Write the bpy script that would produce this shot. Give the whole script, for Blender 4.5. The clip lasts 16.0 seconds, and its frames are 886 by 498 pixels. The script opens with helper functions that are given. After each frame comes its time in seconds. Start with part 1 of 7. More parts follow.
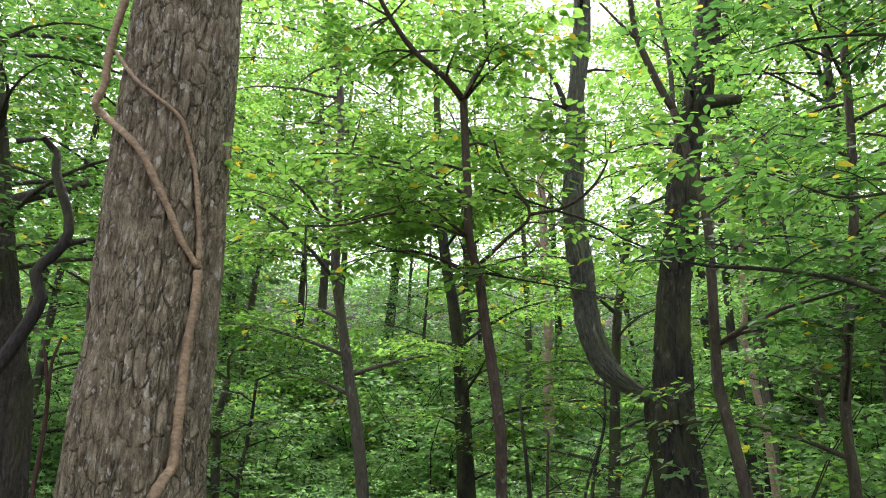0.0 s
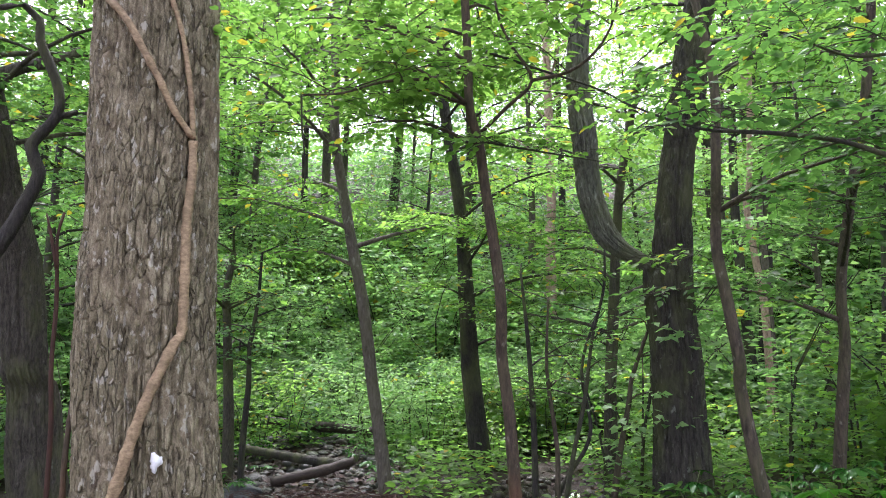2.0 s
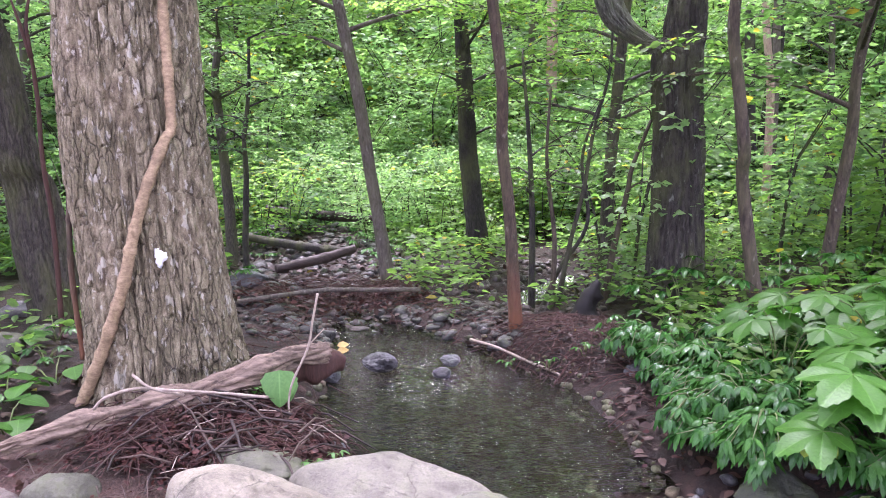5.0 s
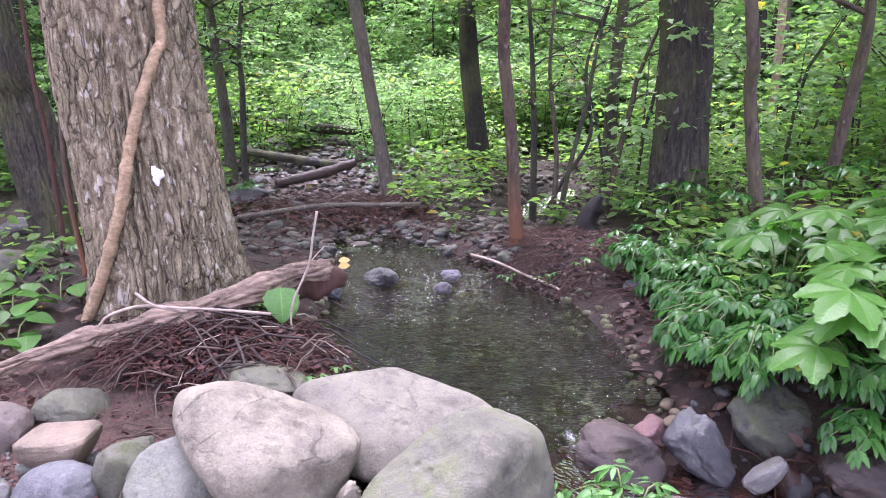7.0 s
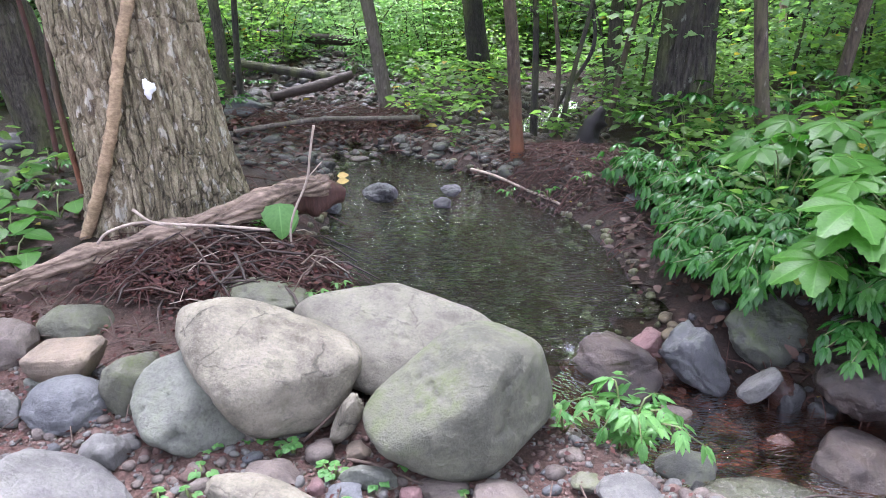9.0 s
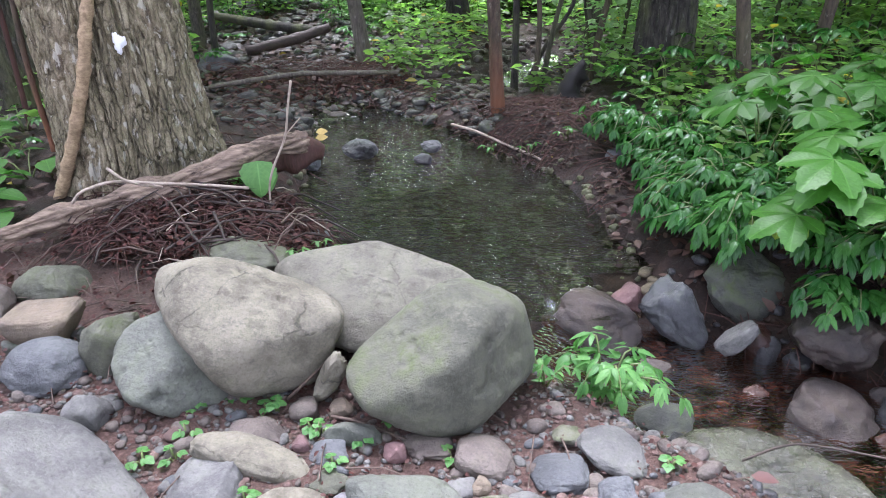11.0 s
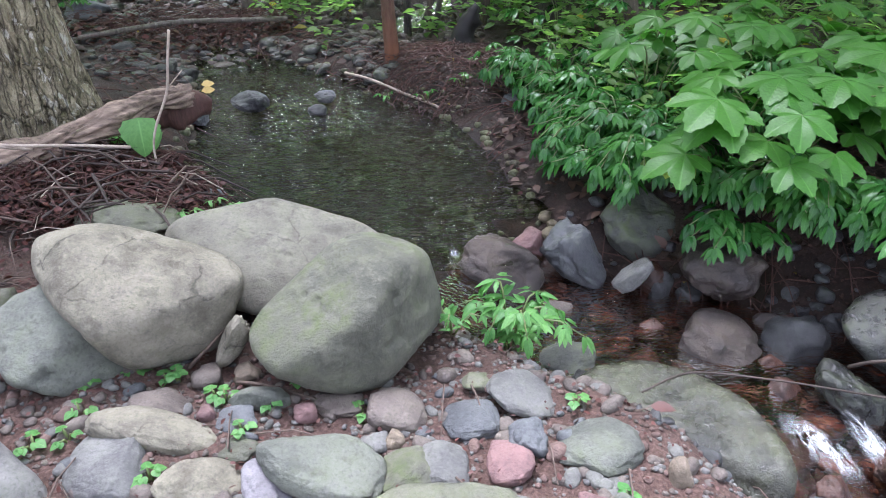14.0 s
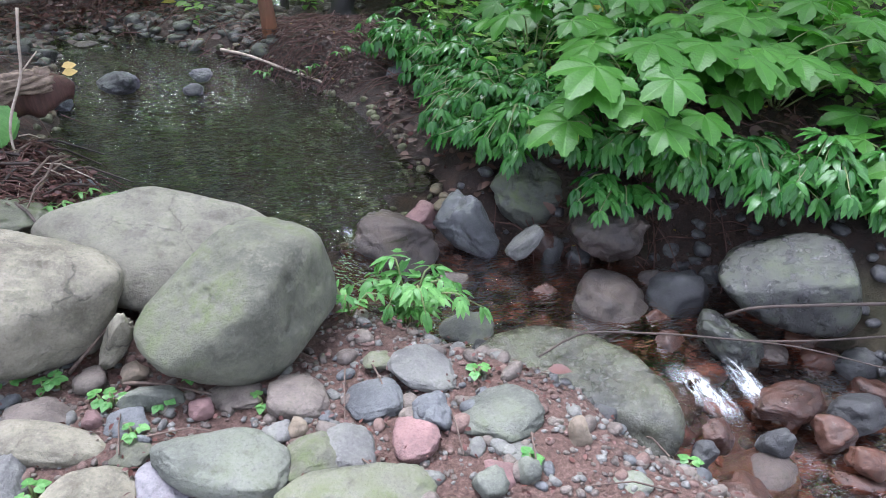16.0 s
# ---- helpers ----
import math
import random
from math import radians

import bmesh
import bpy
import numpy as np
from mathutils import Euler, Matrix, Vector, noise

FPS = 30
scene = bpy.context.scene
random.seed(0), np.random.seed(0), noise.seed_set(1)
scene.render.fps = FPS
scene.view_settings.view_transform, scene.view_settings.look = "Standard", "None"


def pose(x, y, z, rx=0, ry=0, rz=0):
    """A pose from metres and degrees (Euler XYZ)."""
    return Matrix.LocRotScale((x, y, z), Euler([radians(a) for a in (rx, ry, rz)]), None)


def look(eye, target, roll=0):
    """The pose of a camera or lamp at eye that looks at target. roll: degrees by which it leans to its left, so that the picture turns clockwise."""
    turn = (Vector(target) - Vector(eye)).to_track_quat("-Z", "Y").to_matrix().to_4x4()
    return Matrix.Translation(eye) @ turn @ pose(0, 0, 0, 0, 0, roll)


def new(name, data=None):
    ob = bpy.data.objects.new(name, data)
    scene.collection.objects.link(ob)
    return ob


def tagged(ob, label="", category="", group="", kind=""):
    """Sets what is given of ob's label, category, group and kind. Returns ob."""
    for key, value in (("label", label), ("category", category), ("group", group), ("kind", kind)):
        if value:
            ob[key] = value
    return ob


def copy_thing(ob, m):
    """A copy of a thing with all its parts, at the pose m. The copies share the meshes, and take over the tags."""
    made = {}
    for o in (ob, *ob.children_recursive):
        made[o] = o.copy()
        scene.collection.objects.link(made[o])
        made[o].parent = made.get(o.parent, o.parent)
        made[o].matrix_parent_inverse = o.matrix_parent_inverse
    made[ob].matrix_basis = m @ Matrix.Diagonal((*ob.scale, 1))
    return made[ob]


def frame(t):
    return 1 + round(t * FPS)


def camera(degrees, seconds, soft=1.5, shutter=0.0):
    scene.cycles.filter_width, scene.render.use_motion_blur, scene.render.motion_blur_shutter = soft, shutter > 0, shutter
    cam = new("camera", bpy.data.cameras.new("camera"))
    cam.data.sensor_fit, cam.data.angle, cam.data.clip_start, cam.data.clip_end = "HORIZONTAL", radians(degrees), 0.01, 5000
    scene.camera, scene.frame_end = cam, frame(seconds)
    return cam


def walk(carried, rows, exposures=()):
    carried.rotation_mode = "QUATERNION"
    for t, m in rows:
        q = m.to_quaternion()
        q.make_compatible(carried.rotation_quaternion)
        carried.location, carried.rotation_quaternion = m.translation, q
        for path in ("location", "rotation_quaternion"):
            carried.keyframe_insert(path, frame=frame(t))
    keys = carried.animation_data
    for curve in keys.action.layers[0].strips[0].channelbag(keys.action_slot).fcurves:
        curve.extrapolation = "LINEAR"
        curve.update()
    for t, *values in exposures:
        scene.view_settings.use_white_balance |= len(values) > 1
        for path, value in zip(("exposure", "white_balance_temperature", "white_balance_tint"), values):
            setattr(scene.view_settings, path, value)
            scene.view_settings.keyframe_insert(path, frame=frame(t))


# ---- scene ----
cam = camera(63.3, 16.0, soft=0.98)
PATH = [
    (0, (-0.019, -0.079, 1.539), (-0.016, 1.814, 2.183), 0.71),
    (0.5, (-0.014, -0.072, 1.539), (-0.013, 1.843, 2.115), 0.64),
    (1, (-0.004, -0.068, 1.538), (-0.005, 1.863, 2.056), 0.63),
    (1.5, (0.008, -0.058, 1.528), (0.003, 1.899, 1.939), 0.45),
    (2, (0.017, -0.048, 1.504), (0.009, 1.928, 1.812), 0.12),
    (2.5, (0.011, -0.037, 1.494), (0.006, 1.953, 1.695), -0.01),
    (3, (0.005, -0.026, 1.495), (0.003, 1.971, 1.601), -0.08),
    (3.5, (0.000, -0.000, 1.500), (0.000, 2.000, 1.500), -0.22),
    (4, (-0.007, 0.018, 1.507), (-0.006, 2.015, 1.385), -0.38),
    (4.5, (-0.010, 0.053, 1.531), (-0.008, 2.042, 1.319), -0.37),
    (7, (-0.000, 0.110, 1.574), (-0.005, 2.041, 1.053), -0.62),
    (7.5, (-0.001, 0.120, 1.574), (-0.008, 2.030, 0.983), -0.74),
    (8, (0.001, 0.127, 1.571), (-0.005, 2.021, 0.930), -0.78),
    (8.5, (-0.000, 0.131, 1.570), (-0.006, 2.010, 0.886), -0.79),
    (9, (-0.001, 0.140, 1.568), (-0.008, 1.995, 0.822), -0.90),
    (11.5, (-0.004, 0.158, 1.568), (0.048, 1.950, 0.680), -0.72),
    (12, (-0.005, 0.165, 1.567), (0.062, 1.937, 0.643), -0.67),
    (12.5, (-0.002, 0.173, 1.565), (0.132, 1.933, 0.624), -0.29),
    (13, (0.001, 0.178, 1.565), (0.193, 1.926, 0.612), -0.13),
    (13.5, (0.001, 0.185, 1.564), (0.252, 1.919, 0.600), 0.15),
    (14, (0.003, 0.192, 1.562), (0.307, 1.905, 0.577), 0.34),
    (14.5, (0.006, 0.199, 1.562), (0.376, 1.891, 0.563), 0.63),
    (15, (0.009, 0.205, 1.559), (0.444, 1.874, 0.547), 0.93),
    (15.5, (0.014, 0.209, 1.562), (0.518, 1.852, 0.539), 1.25),
    (16, (0.020, 0.215, 1.562), (0.594, 1.821, 0.516), 1.54),
]
walk(cam, [(t, look(eye, target, roll)) for t, eye, target, roll in PATH],
     exposures=[(0.0, 2.3, 6300, 18), (1.5, 2.62, 6100, 22), (3.5, 3.32, 5900, 38), (7.0, 3.6, 5800, 46), (9.0, 3.4, 5750, 28), (12.5, 3.05, 5700, 24), (16.0, 3.08, 5650, 20)])

# ---- light: an overcast day under a leaf roof ----
world = bpy.data.worlds.new("overcast_sky")
scene.world = world
world.use_nodes = True
wn, wl = world.node_tree.nodes, world.node_tree.links
sky = wn.new("ShaderNodeTexSky")
sky.sky_type, sky.sun_disc = "NISHITA", False
sky.sun_elevation, sky.sun_rotation = radians(65), radians(-10)
sky.air_density, sky.dust_density = 1.0, 3.0
grey = wn.new("ShaderNodeHueSaturation")
grey.inputs["Saturation"].default_value = 0.22
wl.new(sky.outputs["Color"], grey.inputs["Color"])
back = wn["Background"]
wl.new(grey.outputs["Color"], back.inputs["Color"])
back.inputs["Strength"].default_value = 0.11
sun = new("sun", bpy.data.lights.new("sun", "SUN"))
sun.data.energy, sun.data.angle, sun.data.color = 1.3, radians(26), (1.0, 0.97, 0.92)
sun.matrix_world = look((0, 0, 30), (2.5, -13.5, 0))

# ---- materials ----
def shader(name):
    """A node material: its nodes, a linker and the Principled node."""
    m = bpy.data.materials.new(name)
    m.use_nodes = True
    n = m.node_tree.nodes
    return m, n, m.node_tree.links.new, n["Principled BSDF"]


def noise_node(n, link, scale, detail=6.0, rough=0.6, stretch=None, warp=0.0):
    co = n.new("ShaderNodeTexCoord")
    tex = n.new("ShaderNodeTexNoise")
    tex.inputs["Scale"].default_value, tex.inputs["Detail"].default_value = scale, detail
    tex.inputs["Roughness"].default_value, tex.inputs["Distortion"].default_value = rough, warp
    if stretch:
        mp = n.new("ShaderNodeMapping")
        mp.inputs["Scale"].default_value = stretch
        link(co.outputs["Object"], mp.inputs["Vector"])
        link(mp.outputs["Vector"], tex.inputs["Vector"])
    else:
        link(co.outputs["Object"], tex.inputs["Vector"])
    return tex.outputs["Fac"]


def ramp(n, link, fac, stops):
    r = n.new("ShaderNodeValToRGB")
    while len(r.color_ramp.elements) < len(stops):
        r.color_ramp.elements.new(0.5)
    for e, (p, c) in zip(r.color_ramp.elements, stops):
        e.position, e.color = p, (*c, 1)
    link(fac, r.inputs["Fac"])
    return r.outputs["Color"]


def mixed(n, link, fac, a, b, mode="MIX"):
    m = n.new("ShaderNodeMix")
    m.data_type, m.blend_type = "RGBA", mode
    for sock, v in ((m.inputs[0], fac), (m.inputs[6], a), (m.inputs[7], b)):
        if isinstance(v, (int, float)):
            sock.default_value = v
        elif isinstance(v, tuple):
            sock.default_value = (*v, 1)
        else:
            link(v, sock)
    return m.outputs[2]


def calc(n, link, op, a, b=0.0, clamp=False):
    m = n.new("ShaderNodeMath")
    m.operation, m.use_clamp = op, clamp
    for sock, v in ((m.inputs[0], a), (m.inputs[1], b)):
        if isinstance(v, (int, float)):
            sock.default_value = v
        else:
            link(v, sock)
    return m.outputs[0]


def span(n, link, v, a, b, c=0.0, d=1.0):
    m = n.new("ShaderNodeMapRange")
    m.inputs["From Min"].default_value, m.inputs["From Max"].default_value = a, b
    m.inputs["To Min"].default_value, m.inputs["To Max"].default_value = c, d
    link(v, m.inputs["Value"])
    return m.outputs["Result"]


def relief(n, link, out, high, strength, depth):
    b = n.new("ShaderNodeBump")
    b.inputs["Strength"].default_value, b.inputs["Distance"].default_value = strength, depth
    link(high, b.inputs["Height"])
    link(b.outputs["Normal"], out.inputs["Normal"])
    return b


def up_facing(n):
    g = n.new("ShaderNodeNewGeometry")
    s = n.new("ShaderNodeSeparateXYZ")
    return g, s


def stone_mat(name, dark, light, moss=0.0, rough=0.75, speck=0.5, vein=0.0):
    """River stone: mottled, finely speckled, with lichen and moss on its upper side."""
    m, n, link, out = shader(name)
    rnd = n.new("ShaderNodeObjectInfo").outputs["Random"]
    co = n.new("ShaderNodeTexCoord")
    mp = n.new("ShaderNodeVectorMath")
    mp.operation = "ADD"
    link(co.outputs["Object"], mp.inputs[0])
    sc = n.new("ShaderNodeVectorMath")
    sc.operation = "SCALE"
    sc.inputs[0].default_value = (7, 13, 5)
    link(rnd, sc.inputs["Scale"])
    link(sc.outputs[0], mp.inputs[1])

    def nz(scale, detail, ro):
        t = n.new("ShaderNodeTexNoise")
        t.inputs["Scale"].default_value, t.inputs["Detail"].default_value, t.inputs["Roughness"].default_value = scale, detail, ro
        link(mp.outputs[0], t.inputs["Vector"])
        return t.outputs["Fac"]
    big, fine, mid, blot = nz(4.5, 5, 0.6), nz(95, 4, 0.75), nz(19, 6, 0.65), nz(8.5, 7, 0.7)
    col = ramp(n, link, big, [(0.36, dark), (0.62, light)])
    tone = span(n, link, rnd, 0, 1, 0.82, 1.16)
    col = mixed(n, link, 1.0, col, tone, "MULTIPLY")
    col = mixed(n, link, span(n, link, mid, 0.52, 0.75, 0, 0.55), col, tuple(min(1, c * 1.35) for c in light))
    col = mixed(n, link, span(n, link, mid, 0.46, 0.26, 0, 0.5), col, tuple(c * 0.5 for c in dark))
    col = mixed(n, link, span(n, link, fine, 0.51, 0.68, 0, speck), col, tuple(c * 0.45 for c in dark))
    col = mixed(n, link, span(n, link, fine, 0.44, 0.30, 0, speck * 0.7), col, tuple(min(1, c * 1.5 + 0.02) for c in light))
    col = mixed(n, link, span(n, link, blot, 0.53, 0.62, 0, 0.42), col, tuple(c * 0.55 for c in dark))
    col = mixed(n, link, span(n, link, blot, 0.44, 0.34, 0, 0.3), col, tuple(min(1, c * 1.25) for c in light))
    if vein:
        bent = n.new("ShaderNodeVectorMath")
        bent.operation = "MULTIPLY_ADD"
        wob = n.new("ShaderNodeTexNoise")
        wob.inputs["Scale"].default_value, wob.inputs["Detail"].default_value = 7.0, 4.0
        link(mp.outputs[0], wob.inputs["Vector"])
        link(wob.outputs["Color"], bent.inputs[0])
        bent.inputs[1].default_value = (0.16, 0.16, 0.16)
        link(mp.outputs[0], bent.inputs[2])
        w = n.new("ShaderNodeTexVoronoi")
        w.feature = "DISTANCE_TO_EDGE"
        w.inputs["Scale"].default_value = 3.4
        link(bent.outputs[0], w.inputs["Vector"])
        crack = calc(n, link, "MULTIPLY", span(n, link, w.outputs["Distance"], 0.0, 0.022, vein, 0), span(n, link, blot, 0.45, 0.58))
        col = mixed(n, link, crack, col, tuple(c * 0.3 for c in dark))
    if moss:
        g, s = up_facing(n)
        link(g.outputs["Normal"], s.inputs[0])
        grow = calc(n, link, "MULTIPLY", span(n, link, s.outputs["Z"], -0.5, 0.7), span(n, link, big, 0.40, 0.62))
        grow = calc(n, link, "MULTIPLY", grow, span(n, link, mid, 0.38, 0.6))
        green = ramp(n, link, fine, [(0.3, (0.026, 0.040, 0.010)), (0.7, (0.085, 0.115, 0.028))])
        col = mixed(n, link, calc(n, link, "MULTIPLY", grow, moss, True), col, green)
    link(col, out.inputs["Base Color"])
    if rough < 0.5:
        link(span(n, link, mid, 0.3, 0.7, max(0.12, rough - 0.12), rough + 0.2), out.inputs["Roughness"])
    else:
        link(span(n, link, mid, 0.3, 0.7, rough - 0.1, rough + 0.12), out.inputs["Roughness"])
    high = calc(n, link, "ADD", calc(n, link, "MULTIPLY", mid, 1.0), calc(n, link, "MULTIPLY", fine, 0.7))
    relief(n, link, out, high, 0.8 if rough > 0.4 else 0.6, 0.013)
    return m


def bark_mat(name, dark, light, lichen=(0.42, 0.42, 0.36), amount=0.35, green=0.0, fine=70.0):
    m, n, link, out = shader(name)
    tall = noise_node(n, link, fine, 6, 0.7, (1, 1, 0.22))
    patch = noise_node(n, link, 3.2, 5, 0.6, (1, 1, 0.5))
    flake = noise_node(n, link, 16, 5, 0.62, (1, 1, 0.45))
    col = ramp(n, link, tall, [(0.38, dark), (0.62, light)])
    col = mixed(n, link, span(n, link, patch, 0.35, 0.7, 0, 0.5), col, tuple(0.5 * (a + b) * 1.25 for a, b in zip(dark, light)))
    col = mixed(n, link, span(n, link, flake, 0.62, 0.7, 0, amount), col, lichen)
    col = mixed(n, link, span(n, link, flake, 0.42, 0.3, 0, 0.7), col, tuple(c * 0.6 for c in dark))
    if green:
        col = mixed(n, link, calc(n, link, "MULTIPLY", span(n, link, patch, 0.45, 0.62), green), col, (0.10, 0.115, 0.035))
    link(col, out.inputs["Base Color"])
    out.inputs["Roughness"].default_value = 0.85
    relief(n, link, out, calc(n, link, "ADD", tall, calc(n, link, "MULTIPLY", flake, 0.8)), 1.0, 0.02)
    return m


def leaf_mat(name, deep, fresh, glow=0.4, rough=0.42, veins=False, yellow=0.02):
    """A thin leaf that lets light through; each leaf has its own tone."""
    m, n, link, out = shader(name)
    isle = n.new("ShaderNodeNewGeometry").outputs["Random Per Island"]
    obj = n.new("ShaderNodeObjectInfo").outputs["Random"]
    patch = noise_node(n, link, 0.9, 3, 0.5)
    fac = calc(n, link, "ADD", calc(n, link, "MULTIPLY", isle, 0.5), calc(n, link, "MULTIPLY", patch, 0.65))
    fac = calc(n, link, "ADD", fac, span(n, link, obj, 0, 1, -0.18, 0.12))
    col = ramp(n, link, fac, [(0.2, deep), (0.8, fresh)])
    odd = calc(n, link, "GREATER_THAN", isle, 1.0 - yellow)
    col = mixed(n, link, odd, col, (0.30, 0.24, 0.03))
    mott = noise_node(n, link, 60, 4, 0.6)
    col = mixed(n, link, span(n, link, mott, 0.4, 0.75, 0, 0.35), col, tuple(c * 0.62 for c in deep))
    if veins:
        uv = n.new("ShaderNodeUVMap")
        s = n.new("ShaderNodeSeparateXYZ")
        link(uv.outputs["UV"], s.inputs[0])
        side = calc(n, link, "ABSOLUTE", calc(n, link, "SUBTRACT", s.outputs["X"], 0.5))
        mid = span(n, link, side, 0.0, 0.035, 1, 0)
        slant = calc(n, link, "SUBTRACT", s.outputs["Y"], calc(n, link, "MULTIPLY", side, 0.75))
        tooth = calc(n, link, "SINE", calc(n, link, "MULTIPLY", slant, 58.0))
        rib = span(n, link, tooth, 0.86, 1.0, 0, 0.28)
        line = calc(n, link, "MAXIMUM", mid, rib)
        col = mixed(n, link, calc(n, link, "MULTIPLY", line, 0.42), col, tuple(min(1, c * 1.6 + 0.02) for c in fresh))
        quilt = calc(n, link, "ADD", calc(n, link, "MULTIPLY", tooth, -0.5), calc(n, link, "MULTIPLY", mott, 0.8))
        relief(n, link, out, quilt, 0.14, 0.004)
    link(col, out.inputs["Base Color"])
    out.inputs["Roughness"].default_value = rough
    out.inputs["Specular IOR Level"].default_value = 0.28
    thin = n.new("ShaderNodeBsdfTranslucent")
    link(mixed(n, link, 1.0, col, (1.85, 2.1, 1.3), "MULTIPLY"), thin.inputs["Color"])
    both = n.new("ShaderNodeMixShader")
    both.inputs[0].default_value = glow
    link(out.outputs[0], both.inputs[1])
    link(thin.outputs[0], both.inputs[2])
    link(both.outputs[0], n["Material Output"].inputs["Surface"])
    return m


def wood_mat(name, dark, light, rough=0.8, grain=60.0, stretch=(1, 1, 0.12), bumps=0.6):
    m, n, link, out = shader(name)
    tall = noise_node(n, link, grain, 6, 0.7, stretch)
    patch = noise_node(n, link, 5, 5, 0.6)
    col = ramp(n, link, tall, [(0.3, dark), (0.7, light)])
    col = mixed(n, link, span(n, link, patch, 0.4, 0.7, 0, 0.45), col, tuple(0.5 * c for c in dark))
    link(col, out.inputs["Base Color"])
    out.inputs["Roughness"].default_value = rough
    relief(n, link, out, tall, bumps, 0.008)
    return m


def ground_mat():
    m, n, link, out = shader("forest_soil")
    big, mid, fine = noise_node(n, link, 0.8, 5, 0.6), noise_node(n, link, 9, 6, 0.65), noise_node(n, link, 70, 6, 0.75)
    col = ramp(n, link, mid, [(0.3, (0.006, 0.004, 0.003)), (0.5, (0.020, 0.012, 0.009)), (0.7, (0.050, 0.031, 0.024))])
    col = mixed(n, link, span(n, link, fine, 0.52, 0.7, 0, 0.6), col, (0.085, 0.050, 0.040))
    col = mixed(n, link, span(n, link, fine, 0.45, 0.3, 0, 0.7), col, (0.010, 0.007, 0.006))
    col = mixed(n, link, span(n, link, big, 0.55, 0.72, 0, 0.6), col, (0.028, 0.036, 0.012))
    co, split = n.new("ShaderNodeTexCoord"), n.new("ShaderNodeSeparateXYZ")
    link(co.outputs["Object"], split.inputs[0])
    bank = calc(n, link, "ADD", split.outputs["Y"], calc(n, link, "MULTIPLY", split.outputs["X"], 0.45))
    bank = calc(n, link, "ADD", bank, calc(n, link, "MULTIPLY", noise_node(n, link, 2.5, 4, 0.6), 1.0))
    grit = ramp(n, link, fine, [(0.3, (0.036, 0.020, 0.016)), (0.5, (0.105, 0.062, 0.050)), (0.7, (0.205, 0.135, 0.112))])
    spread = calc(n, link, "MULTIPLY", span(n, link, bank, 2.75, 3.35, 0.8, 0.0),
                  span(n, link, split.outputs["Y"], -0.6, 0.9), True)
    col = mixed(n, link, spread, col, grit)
    link(col, out.inputs["Base Color"])
    link(span(n, link, mid, 0.3, 0.7, 0.55, 0.95), out.inputs["Roughness"])
    out.inputs["Specular IOR Level"].default_value = 0.3
    relief(n, link, out, calc(n, link, "ADD", mid, calc(n, link, "MULTIPLY", fine, 0.7)), 0.9, 0.03)
    return m


def water_mat(name, tint, scale, strength, still=False):
    """Clear running water: see-through with a gloss that grows at a slant, and ripples."""
    m, n, link, out = shader(name)
    n.remove(out)
    swell = noise_node(n, link, scale, 1, 0.5, (0.8, 1.5, 1.0), 0.6)
    small = noise_node(n, link, scale * 2.4, 1, 0.5, (0.7, 1.7, 1.0), 0.4)
    calm = noise_node(n, link, 1.1, 2, 0.5)
    b = n.new("ShaderNodeBump")
    link(span(n, link, calm, 0.35, 0.65, strength * 0.35, strength), b.inputs["Strength"])
    b.inputs["Distance"].default_value = 0.065 if still else 0.025
    link(calc(n, link, "ADD", swell, calc(n, link, "MULTIPLY", small, 0.7)), b.inputs["Height"])
    gloss = n.new("ShaderNodeBsdfGlossy")
    gloss.inputs["Roughness"].default_value = 0.02
    clear = n.new("ShaderNodeBsdfRefraction" if still else "ShaderNodeBsdfTransparent")
    clear.inputs["Color"].default_value = (*tint, 1)
    if still:
        clear.inputs["IOR"].default_value, clear.inputs["Roughness"].default_value = 1.15, 0.05
        link(b.outputs["Normal"], clear.inputs["Normal"])
    fres = n.new("ShaderNodeFresnel")
    fres.inputs["IOR"].default_value = 1.33 if still else 1.22
    link(b.outputs["Normal"], gloss.inputs["Normal"])
    link(b.outputs["Normal"], fres.inputs["Normal"])
    mix = n.new("ShaderNodeMixShader")
    link(fres.outputs[0], mix.inputs[0])
    link(clear.outputs[0], mix.inputs[1])
    link(gloss.outputs[0], mix.inputs[2])
    link(mix.outputs[0], n["Material Output"].inputs["Surface"])
    return m


def foam_mat():
    """Churned white water that thins out to clear at its rim."""
    m, n, link, out = shader("white_water")
    n.remove(out)
    co = n.new("ShaderNodeTexCoord")
    uv = n.new("ShaderNodeVectorMath")
    uv.operation = "DISTANCE"
    uv.inputs[1].default_value = (0.5, 0.5, 0.0)
    link(co.outputs["UV"], uv.inputs[0])
    body = span(n, link, uv.outputs["Value"], 0.1, 0.5, 1.0, 0.0)
    streak = noise_node(n, link, 34, 5, 0.65, (1, 0.45, 0.6), 0.8)
    cover = calc(n, link, "MULTIPLY", span(n, link, streak, 0.40, 0.60), span(n, link, body, 0.0, 1.0, 0.0, 0.95), True)
    white = n.new("ShaderNodeBsdfDiffuse")
    white.inputs["Color"].default_value = (0.50, 0.53, 0.56, 1)
    clear = n.new("ShaderNodeBsdfTransparent")
    mix = n.new("ShaderNodeMixShader")
    link(cover, mix.inputs[0])
    link(clear.outputs[0], mix.inputs[1])
    link(white.outputs[0], mix.inputs[2])
    link(mix.outputs[0], n["Material Output"].inputs["Surface"])
    return m


